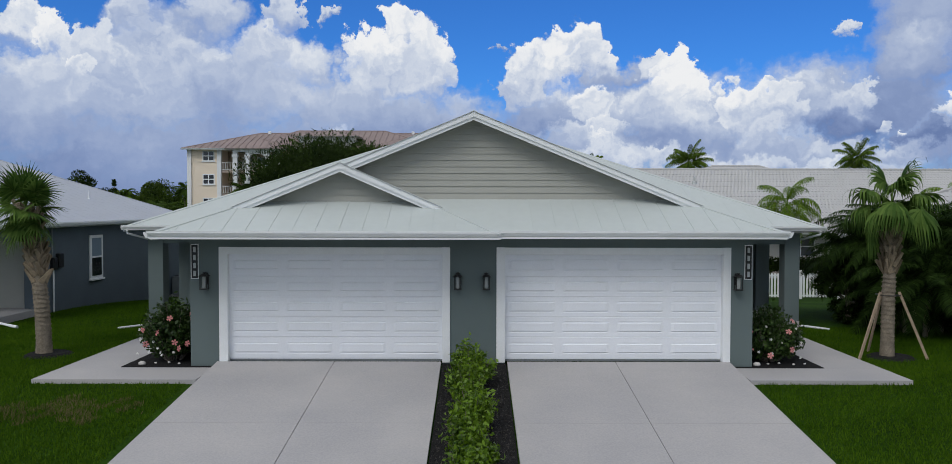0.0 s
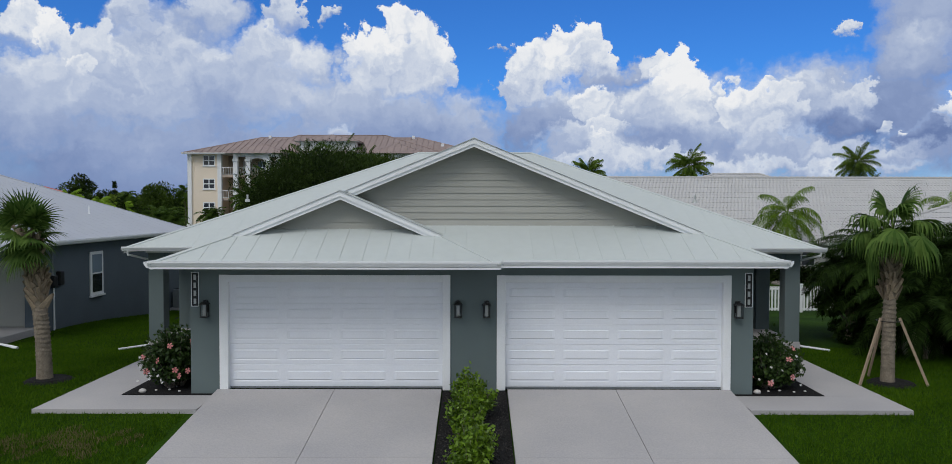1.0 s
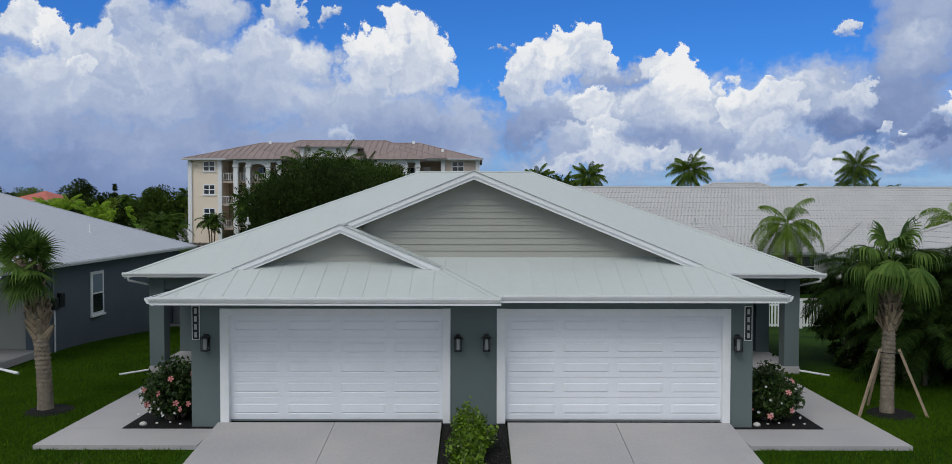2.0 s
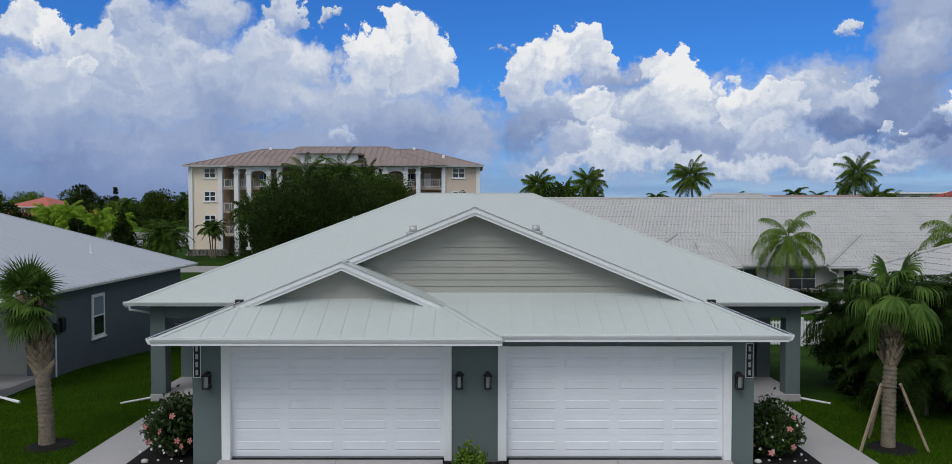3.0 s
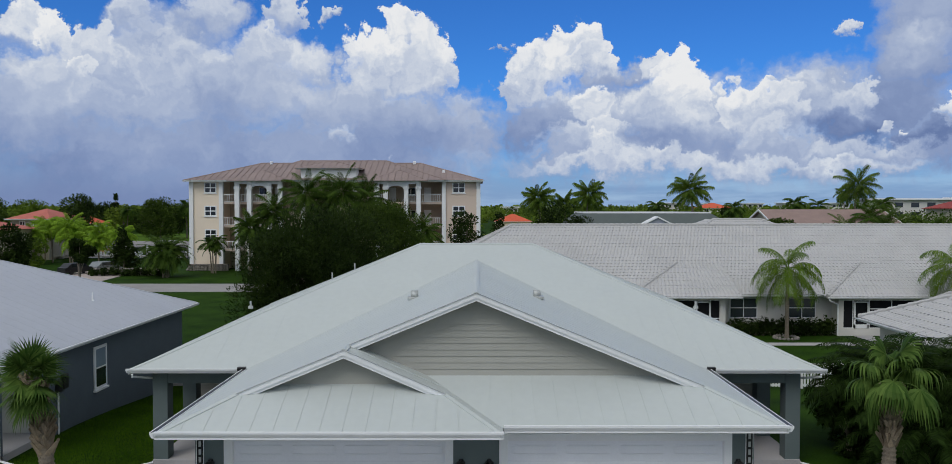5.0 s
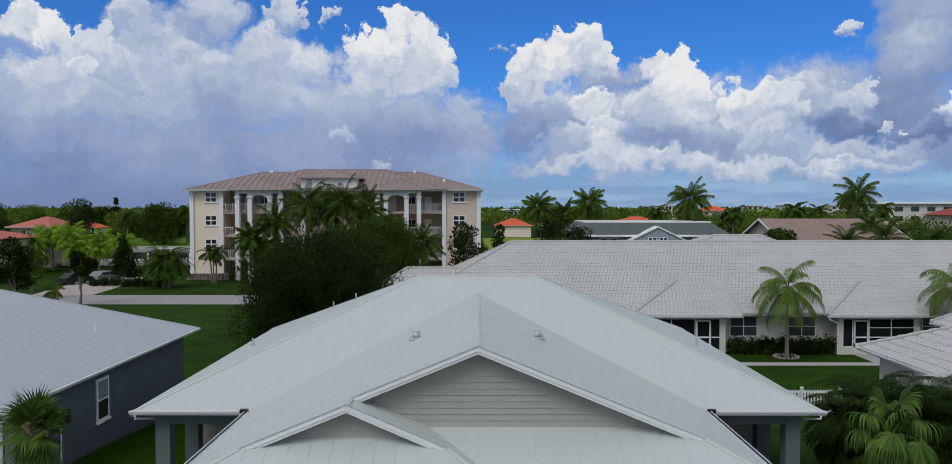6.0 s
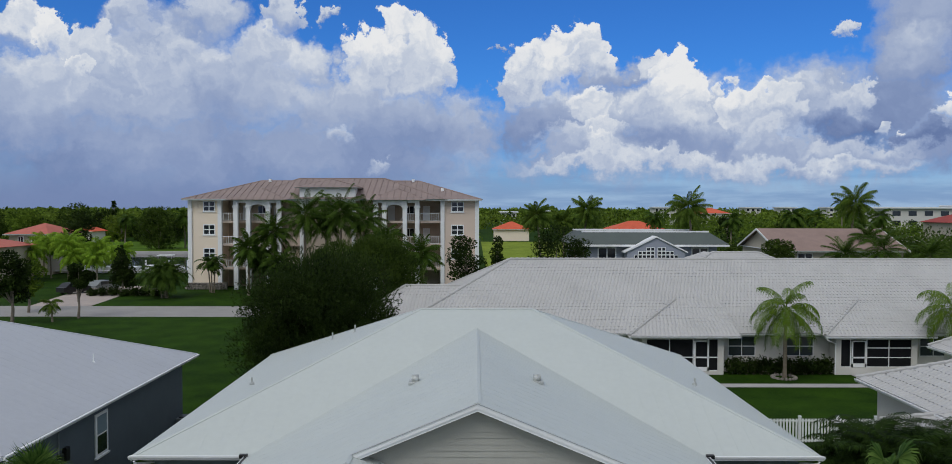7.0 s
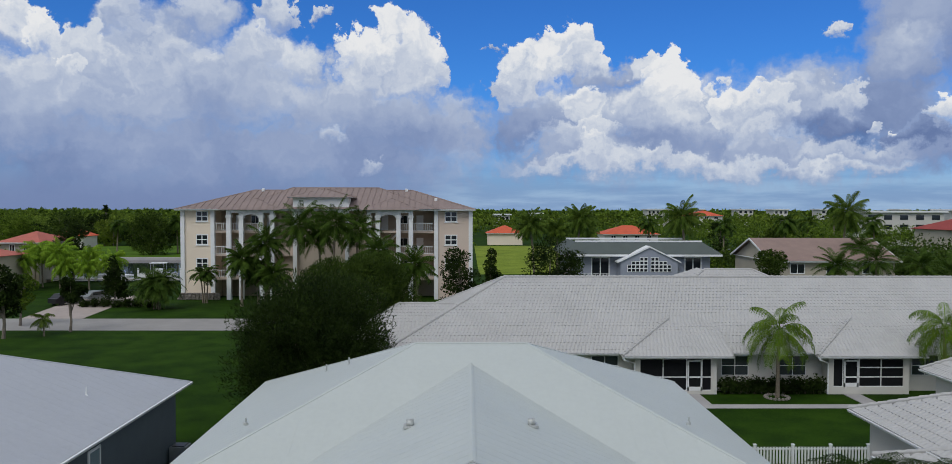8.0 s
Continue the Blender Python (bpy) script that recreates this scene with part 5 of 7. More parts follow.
def broad_tree(name, x, y, h, r, seed, mat=None, leaves=2500, size=0.4, label="green leafy tree", low=0.25, clumps=14, shape=1.0, z=None, aspect=0.5, up=0.0):
    """Tapered trunk, limbs, and an uneven crown of leaves with gaps."""
    rng = np.random.default_rng(seed)
    z = ground_z(x, y) if z is None else z
    tree = empty(name, (x, y, z))
    tagged(tree, label, "tree")
    bm = bmesh.new()
    tr = max(0.09, h * 0.022)
    tube(bm, [(0, 0, -0.2), (0.02 * h, 0, h * 0.2), (0, 0.02 * h, h * 0.45), (0.01 * h, 0, h * 0.75)], [tr * 1.3, tr, tr * 0.75, tr * 0.3], 7)
    part("trunk", bm, M_BARK, tree)
    balls = []
    z0 = h * low
    for k in range(clumps):
        f = rng.uniform(0, 1)
        a = rng.uniform(0, math.tau)
        zz = z0 + (h - z0) * (0.08 + 0.84 * f)
        wide = r * (math.sin(math.pi * (0.12 + 0.76 * f)) ** 0.7 if shape == 1.0 else (1.05 - f) * 0.95)
        d = wide * rng.uniform(0.25, 0.72)
        s = r * rng.uniform(0.30, 0.48) * (1.0 if shape == 1.0 else 1.15 - 0.6 * f)
        balls.append((math.cos(a) * d, math.sin(a) * d, zz, s, s, s * rng.uniform(0.6, 0.95)))
    for b in balls[:5]:
        bm = bmesh.new()
        tube(bm, [(0, 0, h * 0.3), (b[0] * 0.5, b[1] * 0.5, (h * 0.3 + b[2]) / 2), (b[0], b[1], b[2])], [tr * 0.6, tr * 0.4, tr * 0.15], 5)
        part("limb", bm, M_BARK, tree)
    c, d = blob_points(rng, balls, leaves)
    d = d * (1 - up) + np.array([0, 0, 1.0]) * up
    crown = new("crown", leaf_quads(rng, c, d, size, mat or L_DARK, "crown", aspect, 0.6 - 0.25 * up))
    crown.parent = tree
    return tree


def feather_frond(length, rise, bend, pairs, leaflet, width=0.05, hang=0.5):
    """A palm frond along +x: a midrib that starts at the angle rise and bends down by bend degrees, with leaflets in two ranks."""
    verts, faces = [], []
    n = 10
    pts, p = [np.zeros(3)], np.zeros(3)
    for i in range(n):
        a = radians(rise - bend * ((i + 0.5) / n) ** 1.15)
        p = p + np.array([math.cos(a), 0, math.sin(a)]) * length / n
        pts.append(p)
    def spine(t):
        i = min(n - 1, int(t * n))
        return pts[i] + (pts[i + 1] - pts[i]) * (t * n - i)
    for i in range(n + 1):
        t = i / n
        p, w = pts[i], 0.03 * (1 - 0.85 * t) * max(1, length / 2.5)
        verts += [p + (0, w, 0), p + (0, -w, 0), p + (0, 0, -w)]
    for i in range(n):
        a, b = i * 3, i * 3 + 3
        faces += [(a, a + 1, b + 1, b), (a + 1, a + 2, b + 2, b + 1), (a + 2, a, b, b + 2)]
    for k in range(pairs):
        t = 0.15 + 0.85 * (k + 0.5) / pairs
        p = spine(t)
        fwd = spine(min(1, t + 0.03)) - spine(max(0, t - 0.03))
        fwd /= np.linalg.norm(fwd) + 1e-9
        ll = leaflet * (0.45 + 0.65 * math.sin(math.pi * (0.18 + 0.74 * t))) * (1.0 + 0.15 * math.sin(k * 5.1))
        up = np.array([-fwd[2], 0, fwd[0]])
        for s in (-1, 1):
            out = np.array([0, s * 0.85, 0]) + fwd * 0.5 + up * (0.30 - 0.35 * hang + 0.14 * math.sin(k * 3.3 + s))
            out /= np.linalg.norm(out)
            mid = p + out * ll * 0.5 + np.array([0, 0, -hang * ll * 0.12])
            tip = p + out * ll * 0.82 + np.array([0, 0, -hang * ll * 0.62])
            wv = fwd * width * 0.5
            i0 = len(verts)
            verts += [p - wv * 0.5, p + wv * 0.5, mid + wv, mid - wv, tip]
            faces += [(i0, i0 + 1, i0 + 2, i0 + 3), (i0 + 3, i0 + 2, i0 + 4)]
    return [tuple(v) for v in verts], faces


def fan_leaf(stalk, blade, rays, rise, arch, droop, seed):
    """A fan-palm leaf along +x, in its true pose: a stalk that leaves at the angle rise and arches over, and long split segments whose ends hang."""
    rng = np.random.default_rng(seed)
    verts, faces = [], []
    n = 6
    p, pts, ang = np.zeros(3), [np.zeros(3)], rise
    for i in range(n):
        ang = rise - arch * ((i + 0.5) / n) ** 1.3
        p = p + np.array([math.cos(radians(ang)), 0, math.sin(radians(ang))]) * stalk / n
        pts.append(p)
    for i, q in enumerate(pts):
        w = 0.022 * (1 - 0.5 * i / n)
        verts += [q + (0, w, 0), q + (0, -w, 0), q + (0, 0, -w)]
    for i in range(n):
        a, b = i * 3, i * 3 + 3
        faces += [(a, a + 1, b + 1, b), (a + 1, a + 2, b + 2, b + 1), (a + 2, a, b, b + 2)]
    hub = pts[-1]
    ang = radians(rise - arch * 1.15)
    fwd, lift = np.array([math.cos(ang), 0, math.sin(ang)]), np.array([-math.sin(ang), 0, math.cos(ang)])
    down = np.array([0, 0, -1.0])
    for k in range(rays):
        a = radians(-125 + 250 * k / (rays - 1))
        length = blade * (0.80 + 0.25 * math.cos(a)) * rng.uniform(0.9, 1.08)
        way = fwd * math.cos(a) + np.array([0, math.sin(a), 0]) + lift * (0.22 * math.cos(2 * a) - 0.05)
        way /= np.linalg.norm(way)
        side = np.cross(way, lift)
        side /= np.linalg.norm(side) + 1e-9
        w = blade * 0.62 * radians(250) / rays * 0.55
        sag = droop * rng.uniform(0.75, 1.25)
        q, i0 = hub, len(verts)
        for j, wide in enumerate((0.12, 0.75, 1.0, 0.62, 0.3, 0.04)):
            verts += [q + side * w * wide, q - side * w * wide - lift * 0.006 * wide]
            t = (j + 1) / 5
            bent = way * max(0.05, 1 - sag * t * t) + down * sag * t * t
            q = q + bent / np.linalg.norm(bent) * length / 5
        for j in range(5):
            b = i0 + j * 2
            faces.append((b, b + 1, b + 3, b + 2))
    return [tuple(v) for v in verts], faces


def feather_palm(name, x, y, height, frond, count, seed, mat, label, lean=0.3, r=0.13, hang=0.5, pairs=34, leaflet=None, z=None, stems=1, width=0.07, spread=(-35, 75), bends=(70, 115)):
    rng = np.random.default_rng(seed)
    z = ground_z(x, y) if z is None else z
    palm = empty(name, (x, y, z))
    tagged(palm, label, "palm")
    leaflet = leaflet or frond * 0.26
    for st in range(stems):
        a0 = rng.uniform(0, math.tau)
        off = 0.0 if stems == 1 else 0.35
        bx, by = math.cos(a0 + st * math.tau / stems) * off, math.sin(a0 + st * math.tau / stems) * off
        lx, ly = (math.cos(a0) * lean, math.sin(a0) * lean) if stems == 1 else (bx * 4 * lean, by * 4 * lean)
        hh = height * (1.0 if st == 0 else rng.uniform(0.75, 0.95))
        pts = [(bx + lx * t * t, by + ly * t * t, -0.15 + (hh + 0.15) * t) for t in (0, 0.08, 0.3, 0.6, 0.85, 1.0)]
        bm = bmesh.new()
        tube(bm, pts, [r * 1.5, r * 1.1, r, r * 0.9, r * 0.85, r * 0.9], 9)
        part("trunk", bm, M_TRUNK, palm, smooth=True)
        head = np.array(pts[-1])
        vs, fs = [], []
        for k in range(count):
            el = spread[1] + (spread[0] - spread[1]) * (k / max(1, count - 1)) ** 0.9 + rng.uniform(-8, 8)
            az = k * 137.5 + rng.uniform(-15, 15)
            fl = frond * rng.uniform(0.9, 1.15)
            fv, ff = feather_frond(fl, el, rng.uniform(*bends) * (1.0 if el > 25 else 0.35 + 0.65 * max(0, el + 45) / 70), pairs, leaflet, width, hang)
            ca, sa = math.cos(radians(az)), math.sin(radians(az))
            base = len(vs)
            vs += [(head[0] + v[0] * ca - v[1] * sa, head[1] + v[0] * sa + v[1] * ca, head[2] + v[2]) for v in fv]
            fs += [tuple(i + base for i in f) for f in ff]
        crown = new("crown", mesh_of("crown", vs, fs, mat))
        crown.parent = palm
    return palm


def sabal_palm(x, y, z, height, leaves, stalk, blade, seed, label, bend, boots_from, r0, r1, tilt_range, droop, arch):
    """A cabbage palm: trunk with criss-crossed leaf bases under a crown of fan leaves, each leaf a part."""
    rng = np.random.default_rng(seed)
    palm = empty("cabbage_palm", (x, y, z))
    tagged(palm, label, "palm", "cabbage palms on the lawn")
    spine = lambda t: Vector((bend[0] * t * t, bend[1] * t * t, height * t))
    bm = bmesh.new()
    ts = (-0.05, 0.0, 0.12, 0.3, 0.5, 0.7, 0.88, 1.0)
    tube(bm, [spine(t) if t > 0 else Vector((0, 0, height * t)) for t in ts], [r0 * 1.25, r0 * 1.15, r0, r0 * 0.97, r0 * 0.95, r1 * 0.8, r1 * 0.8, r1 * 0.7], 14)
    trunk = part("trunk", bm, M_TRUNK, palm, "grey ringed palm trunk", True)
    # ring scars below
    k, zz = 0, 0.12
    while zz < boots_from * height:
        c = spine(zz / height)
        bm = bmesh.new()
        ring = []
        for j in range(14):
            a = j * math.tau / 14
            ring.append((c.x + math.cos(a) * r0 * 1.0, c.y + math.sin(a) * r0 * 1.0, c.z + 0.012 * math.sin(a * 3 + k)))
        for j in range(14):
            beam(bm, ring[j], ring[(j + 1) % 14], 0.02, 0.022)
        part("ring_scar", bm, M_TRUNK, trunk)
        zz += 0.11
        k += 1
    # split leaf bases criss-cross above
    bm = bmesh.new()
    box(bm, -0.065, 0.065, -0.02, 0.03, 0.0, 0.38, 0.008)
    for v in bm.verts:
        f = v.co.z / 0.38
        v.co.x *= 1.0 - 0.55 * f
        v.co.y -= 0.07 * f * f
    boot = finish("leaf_base", bm, M_BOOT)
    zz, k = boots_from * height, 0
    while zz < height * 0.97:
        for j in range(7):
            a = (j + 0.5 * (k % 2)) * math.tau / 7 + rng.uniform(-0.12, 0.12)
            ob = new("leaf_base", boot)
            ob.parent = trunk
            c = spine(zz / height)
            lean = rng.choice((-30, 30)) + rng.uniform(-8, 8)
            rr = r1 * 0.86
            ob.matrix_basis = Matrix.Translation((c.x + math.cos(a) * rr, c.y + math.sin(a) * rr, c.z)) @ Euler((0, 0, a + math.pi / 2)).to_matrix().to_4x4() @ Euler((0, radians(lean), 0)).to_matrix().to_4x4()
        zz += 0.17
        k += 1
    head = spine(1.0)
    for k in range(leaves):
        f = k / (leaves - 1)
        rise = tilt_range[0] + (tilt_range[1] - tilt_range[0]) * f ** 0.85 + rng.uniform(-9, 9)
        size = rng.uniform(0.78, 1.16)
        verts, faces = fan_leaf(stalk * size, blade * size, 32, rise, arch * rng.uniform(0.6, 1.3) * (0.35 + 0.65 * f), droop * (0.45 + 0.75 * f), seed + k)
        ob = new("fan_leaf", mesh_of("fan_leaf", verts, faces, L_SABAL))
        ob.parent = palm
        ob.matrix_basis = Matrix.Translation(head + Vector((0, 0, 0.12 - 0.25 * f))) @ Euler((radians(rng.uniform(-16, 16)), 0, radians(k * 137.508 + rng.uniform(-18, 18))), "XYZ").to_matrix().to_4x4()
    return palm


def twig_shrub(name, x, y, z, rx, ry, h, twigs, leaf, seed, mat, label, category="shrub", group="", up=0.7, per=16):
    """A shrub of leafy twigs springing from its foot."""
    rng = np.random.default_rng(seed)
    shrub = empty(name, (x, y, z))
    tagged(shrub, label, category, group)
    cs, os_ = [], []
    bm = bmesh.new()
    for k in range(twigs):
        a, f = rng.uniform(0, math.tau), math.sqrt(rng.uniform(0, 1))
        tip = np.array([math.cos(a) * rx * f, math.sin(a) * ry * f, h * (0.25 + 0.75 * math.sqrt(max(0, 1 - f * f * 0.85))) * rng.uniform(0.55, 1.05)])
        foot = np.array([math.cos(a) * rx * f * 0.25, math.sin(a) * ry * f * 0.25, 0.0])
        if k % 5 == 0:
            tube(bm, [tuple(foot), tuple((foot + tip) / 2 + np.array([0, 0, 0.05])), tuple(tip)], [0.012, 0.008, 0.003], 4)
        way = tip - foot
        way /= np.linalg.norm(way) + 1e-9
        for j in range(per):
            t = 0.30 + 0.70 * (j + rng.uniform(0, 1)) / per
            p = foot + (tip - foot) * t + rng.normal(0, leaf * 0.45, 3)
            o = rng.normal(0, 1, 3)
            o -= way * o.dot(way)
            o /= np.linalg.norm(o) + 1e-9
            cs.append(p)
            os_.append(o * (1 - up * 0.5) + way * up)
    part("stem", bm, M_BARK, shrub)
    ob = new("leaves", leaf_quads(rng, np.array(cs), np.array(os_), leaf, mat, "leaves", 0.55, 0.35))
    ob.parent = shrub
    return shrub, rng


def blossoms(shrub, spots, size, mat, name, seed):
    """Five-petalled flowers, each a part of its shrub."""
    rng = np.random.default_rng(seed)
    vs, fs = [(0, 0, 0)], []
    for k in range(5):
        a = k * math.tau / 5
        i = len(vs)
        vs += [(0.55 * math.cos(a - 0.5), 0.55 * math.sin(a - 0.5), 0.18), (1.0 * math.cos(a - 0.3), math.sin(a - 0.3), 0.1), (1.0 * math.cos(a + 0.3), math.sin(a + 0.3), 0.1), (0.55 * math.cos(a + 0.5), 0.55 * math.sin(a + 0.5), 0.18)]
        fs += [(0, i, i + 1, i + 2, i + 3)]
    me = mesh_of(name, [tuple(c * size for c in v) for v in vs], fs, mat)
    for p in spots:
        ob = new(name, me)
        ob.parent = shrub
        ob.matrix_basis = Matrix.Translation(p) @ Euler((radians(75 + rng.uniform(-30, 20)), 0, radians(rng.uniform(-40, 40)))).to_matrix().to_4x4()


# the bed between the drives: mulch and a row of fresh green shrubs
slab("planting_bed", [(-0.66, 17.83, -0.05), (0.78, 17.83, -0.05), (0.78, 6.0, DRIVE(6.0) - 0.05), (-0.66, 6.0, DRIVE(6.0) - 0.05)], M_MULCH, "black mulched bed between two drives", 0.2, "planting bed")
for k, (dx, yy, hh) in enumerate(((-0.02, 17.15, 0.78), (0.05, 16.35, 0.72), (-0.06, 15.6, 0.74), (0.02, 14.8, 0.66), (0.05, 14.0, 0.70), (-0.04, 13.2, 0.66), (0.03, 12.4, 0.66), (0.0, 11.5, 0.66))):
    twig_shrub("bed_shrub", 0.0 + dx, yy, DRIVE(yy) - 0.06, 0.40 + 0.1 * ((k * 3) % 4) / 3, 0.42, hh * (1.0 + 0.25 * ((k * 5) % 3) / 2), 46, 0.088, 40 + k, L_SHRUB, "fresh green upright shrub in the mulched bed", "shrub", "shrubs between the drives", 0.55, 26)
rng_m = np.random.default_rng(21)
yy = rng_m.uniform(10.5, 17.8, 3200)
spots_m = np.stack([rng_m.uniform(-0.64, 0.76, 3200), yy, np.array([DRIVE(v) for v in yy]) - 0.043], 1)
chips = new("mulch_chips", leaf_quads(rng_m, spots_m, np.tile(np.array([[0.0, 0.3, 0.05]]), (3200, 1)), 0.05, M_CHIP, "mulch_chips", 0.5, 0.5))
tagged(chips, "loose dark bark chips on the planting bed", "mulch", kind="stuff")
# flower beds at the garage's corners
for s, lab in ((-1, "left"), (1, "right")):
    xa, xb = (-7.88, -5.78) if s < 0 else (5.93, 7.93)
    xc = -6.36 if s < 0 else 6.36
    slab("flower_bed", [(xa, 17.76, -0.115), (xb, 17.76, -0.115), (xb, 17.86, -0.115), (xa, 17.86, -0.115)], M_MULCH, "black mulched flower bed strip", 0.2, "planting bed")
    slab("flower_bed", [(min(xa if s < 0 else xb, xc), 17.861, -0.115), (max(xa if s < 0 else xb, xc), 17.861, -0.115), (max(xa if s < 0 else xb, xc), 22.5, -0.115), (min(xa if s < 0 else xb, xc), 22.5, -0.115)], M_MULCH, "black mulched flower bed beside the garage", 0.2, "planting bed")
    hx = -7.0 if s < 0 else 7.0
    bush, rng_b = twig_shrub("hibiscus_bush", hx, 18.6, -0.12, 0.80, 0.8, 1.5 if s < 0 else 1.3, 340, 0.10, 60 + s, L_HIB, "dark green hibiscus bush with pink flowers", "bush", "hibiscus bushes by the garage", 0.5)
    small, _ = twig_shrub("hibiscus_bush", hx + s * 0.25, 19.5, -0.12, 0.62, 0.7, 1.25, 170, 0.10, 66 + s, L_HIB, "dark green hibiscus bush behind another", "bush", "hibiscus bushes by the garage", 0.5)
    spots = []
    for q in range(11 if s < 0 else 6):
        a, zz = rng_b.uniform(-2.9, -0.2), rng_b.uniform(0.12, 1.1)
        w = math.sqrt(max(0.12, 1 - ((zz - 0.45) / 0.95) ** 2))
        spots.append((math.cos(a) * 0.72 * w, math.sin(a) * 0.75 * w, zz))
    blossoms(bush, spots, 0.075, L_PETAL, "pink_flower", 5)
    white = [(rng_b.uniform(-0.6, 0.6), -0.62 + rng_b.uniform(-0.1, 0.1), rng_b.uniform(0.15, 0.9)) for q in range(9)]
    blossoms(bush, white, 0.035, L_WHITE, "white_flower", 6)
    for q in range(5):
        bm = bmesh.new()
        bmesh.ops.create_icosphere(bm, subdivisions=2, radius=0.03 + 0.05 * (q == 0))
        bmesh.ops.scale(bm, vec=(1.1, 0.9, 0.7), verts=bm.verts)
        st = part("pebble", bm, M_PEBBLE, smooth=True)
        st.location = (hx + (-0.5 + 0.28 * q) * 1.0, 17.98 + 0.07 * (q % 3), -0.085)
        tagged(st, "pale rounded stone lying on black mulch", "stone", "stones in the beds")

# the two cabbage palms on the front lawns
sabal_palm(-10.5, 19.4, -0.19, 3.65, 30, 0.38, 0.66, 7, "young cabbage palm with a stiff round crown on the lawn", (-0.40, 0.0), 0.50, 0.175, 0.185, (88, -55), 0.5, 16)
sabal_palm(10.1, 19.2, -0.19, 3.5, 20, 0.78, 0.84, 9, "cabbage palm with long drooping fan leaves on timber props", (0.06, 0.0), 0.60, 0.155, 0.155, (88, 18), 2.0, 95)
# a low dark disc at each palm foot, set slightly to the right
for px, py in ((-10.5, 19.4), (10.1, 19.2)):
    bm = bmesh.new()
    bmesh.ops.create_cone(bm, cap_ends=True, segments=20, radius1=0.62, radius2=0.45, depth=0.08)
    bmesh.ops.translate(bm, vec=(px + 0.1, py, ground_z(px, py) + 0.03), verts=bm.verts)
    tagged(part("dark_foot_disc", bm, M_MULCH), "low dark disc round a palm foot", "mulch")
props = empty("palm_props", (10.1, 19.2, -0.17))
tagged(props, "three weathered timber props strapped to a palm", "props")
for ang in (200, -20, 92):
    ca, sa = math.cos(radians(ang)), math.sin(radians(ang))
    bm = bmesh.new()
    beam(bm, (ca * 0.9, sa * 0.9, -0.05), (ca * 0.24, sa * 0.24, 1.62), 0.04, 0.06)
    part("prop", bm, M_WOOD, props)
    bm = bmesh.new()
    beam(bm, (ca * 0.25, sa * 0.25, 1.35), (ca * 0.25, sa * 0.25, 1.75), 0.03, 0.07)
    part("batten", bm, M_WOOD, props)
bm = bmesh.new()
tube(bm, [(math.cos(a * math.tau / 16) * 0.27, math.sin(a * math.tau / 16) * 0.27, 1.55) for a in range(17)], [0.012] * 17, 5)
part("strap", bm, M_BLACK, props)

# the dense clump of garden palms beside the lawn, its deep shade in the leaf colour
rng_c = np.random.default_rng(77)
for k, (x, y, h, f) in enumerate(((12.6, 22.6, 1.0, 1.9), (14.2, 22.0, 1.1, 2.0), (16.0, 22.6, 1.2, 2.1), (12.9, 24.4, 1.3, 2.0), (14.0, 24.4, 1.5, 2.2), (15.9, 24.8, 1.5, 2.2), (17.6, 23.4, 1.3, 2.2),
                               (14.1, 26.6, 1.0, 1.9), (15.4, 26.6, 0.9, 2.0), (18.4, 21.4, 1.3, 2.2),
                               (12.7, 25.6, 1.0, 1.7), (12.8, 23.6, 1.5, 1.8), (13.4, 22.8, 2.0, 2.0), (15.2, 23.4, 1.9, 2.1), (13.2, 26.0, 1.4, 2.0), (17.0, 22.2, 1.6, 2.2))):
    feather_palm("garden_palm", x, y, h + (0.8 if y > 26 else 1.2 if y > 23.5 else 0.5), f, 28, 100 + k, L_DARKPALM, "dense green clumping garden palm with shade-dark leaves", 0.1, 0.07, 0.6, 38, 0.46, stems=2, width=0.045, spread=(-30, 84))
# low foliage, set forward also to stand in for shade on the grass
for k in range(14):
    x, y = 11.95 + k * 0.58, 25.2 - min(k, 6) * 0.5 + (k % 3) * 0.9
    broad_tree("understorey_shrub", x, y, 2.1 + 0.5 * (k % 3), 1.1, 210 + k, L_DARKPALM, 2200, 0.17, "leafy shrub under garden palms, shade in its leaf colour", 0.02, 8)


# ---- middle distance and beyond ----
broad_tree("large_tree", -9.5, 48.0, 8.3, 5.3, 1, L_DARK, 105000, 0.25, "large dense dark green feathery tree behind the house", 0.0, 100, aspect=0.2, up=0.45)
broad_tree("large_tree", -7.2, 62.0, 8.9, 3.9, 2, L_FEATHER, 48000, 0.27, "large dense green feathery tree by the back road", 0.05, 44, aspect=0.2, up=0.5)
broad_tree("large_tree", -11.8, 66.0, 8.2, 3.6, 3, L_FEATHER, 36000, 0.27, "dense dark green tree by the back road", 0.05, 34, aspect=0.22, up=0.45)
for k, (x, y, h, r, sh) in enumerate(((-1.1, 85, 8.4, 2.5, 1.0), (2.5, 88, 8.6, 2.3, 0.0), (9.2, 90, 9.0, 3.6, 1.0), (11.8, 92, 7.6, 2.6, 1.0))):
    broad_tree("garden_tree", x, y, h, r, 10 + k, L_DARK, 7000, 0.26, "dark green garden tree behind a tiled roof", 0.04, 46, sh)
broad_tree("magnolia", -46.0, 103, 6.6, 2.3, 20, L_DARK, 3500, 0.34, "dark glossy magnolia by a low stone wall", 0.12, 44, 0.0)
broad_tree("lawn_tree", -44.6, 76, 6.6, 2.4, 21, L_DARK, 3500, 0.32, "dark round tree beside the back road", 0.35, 16)
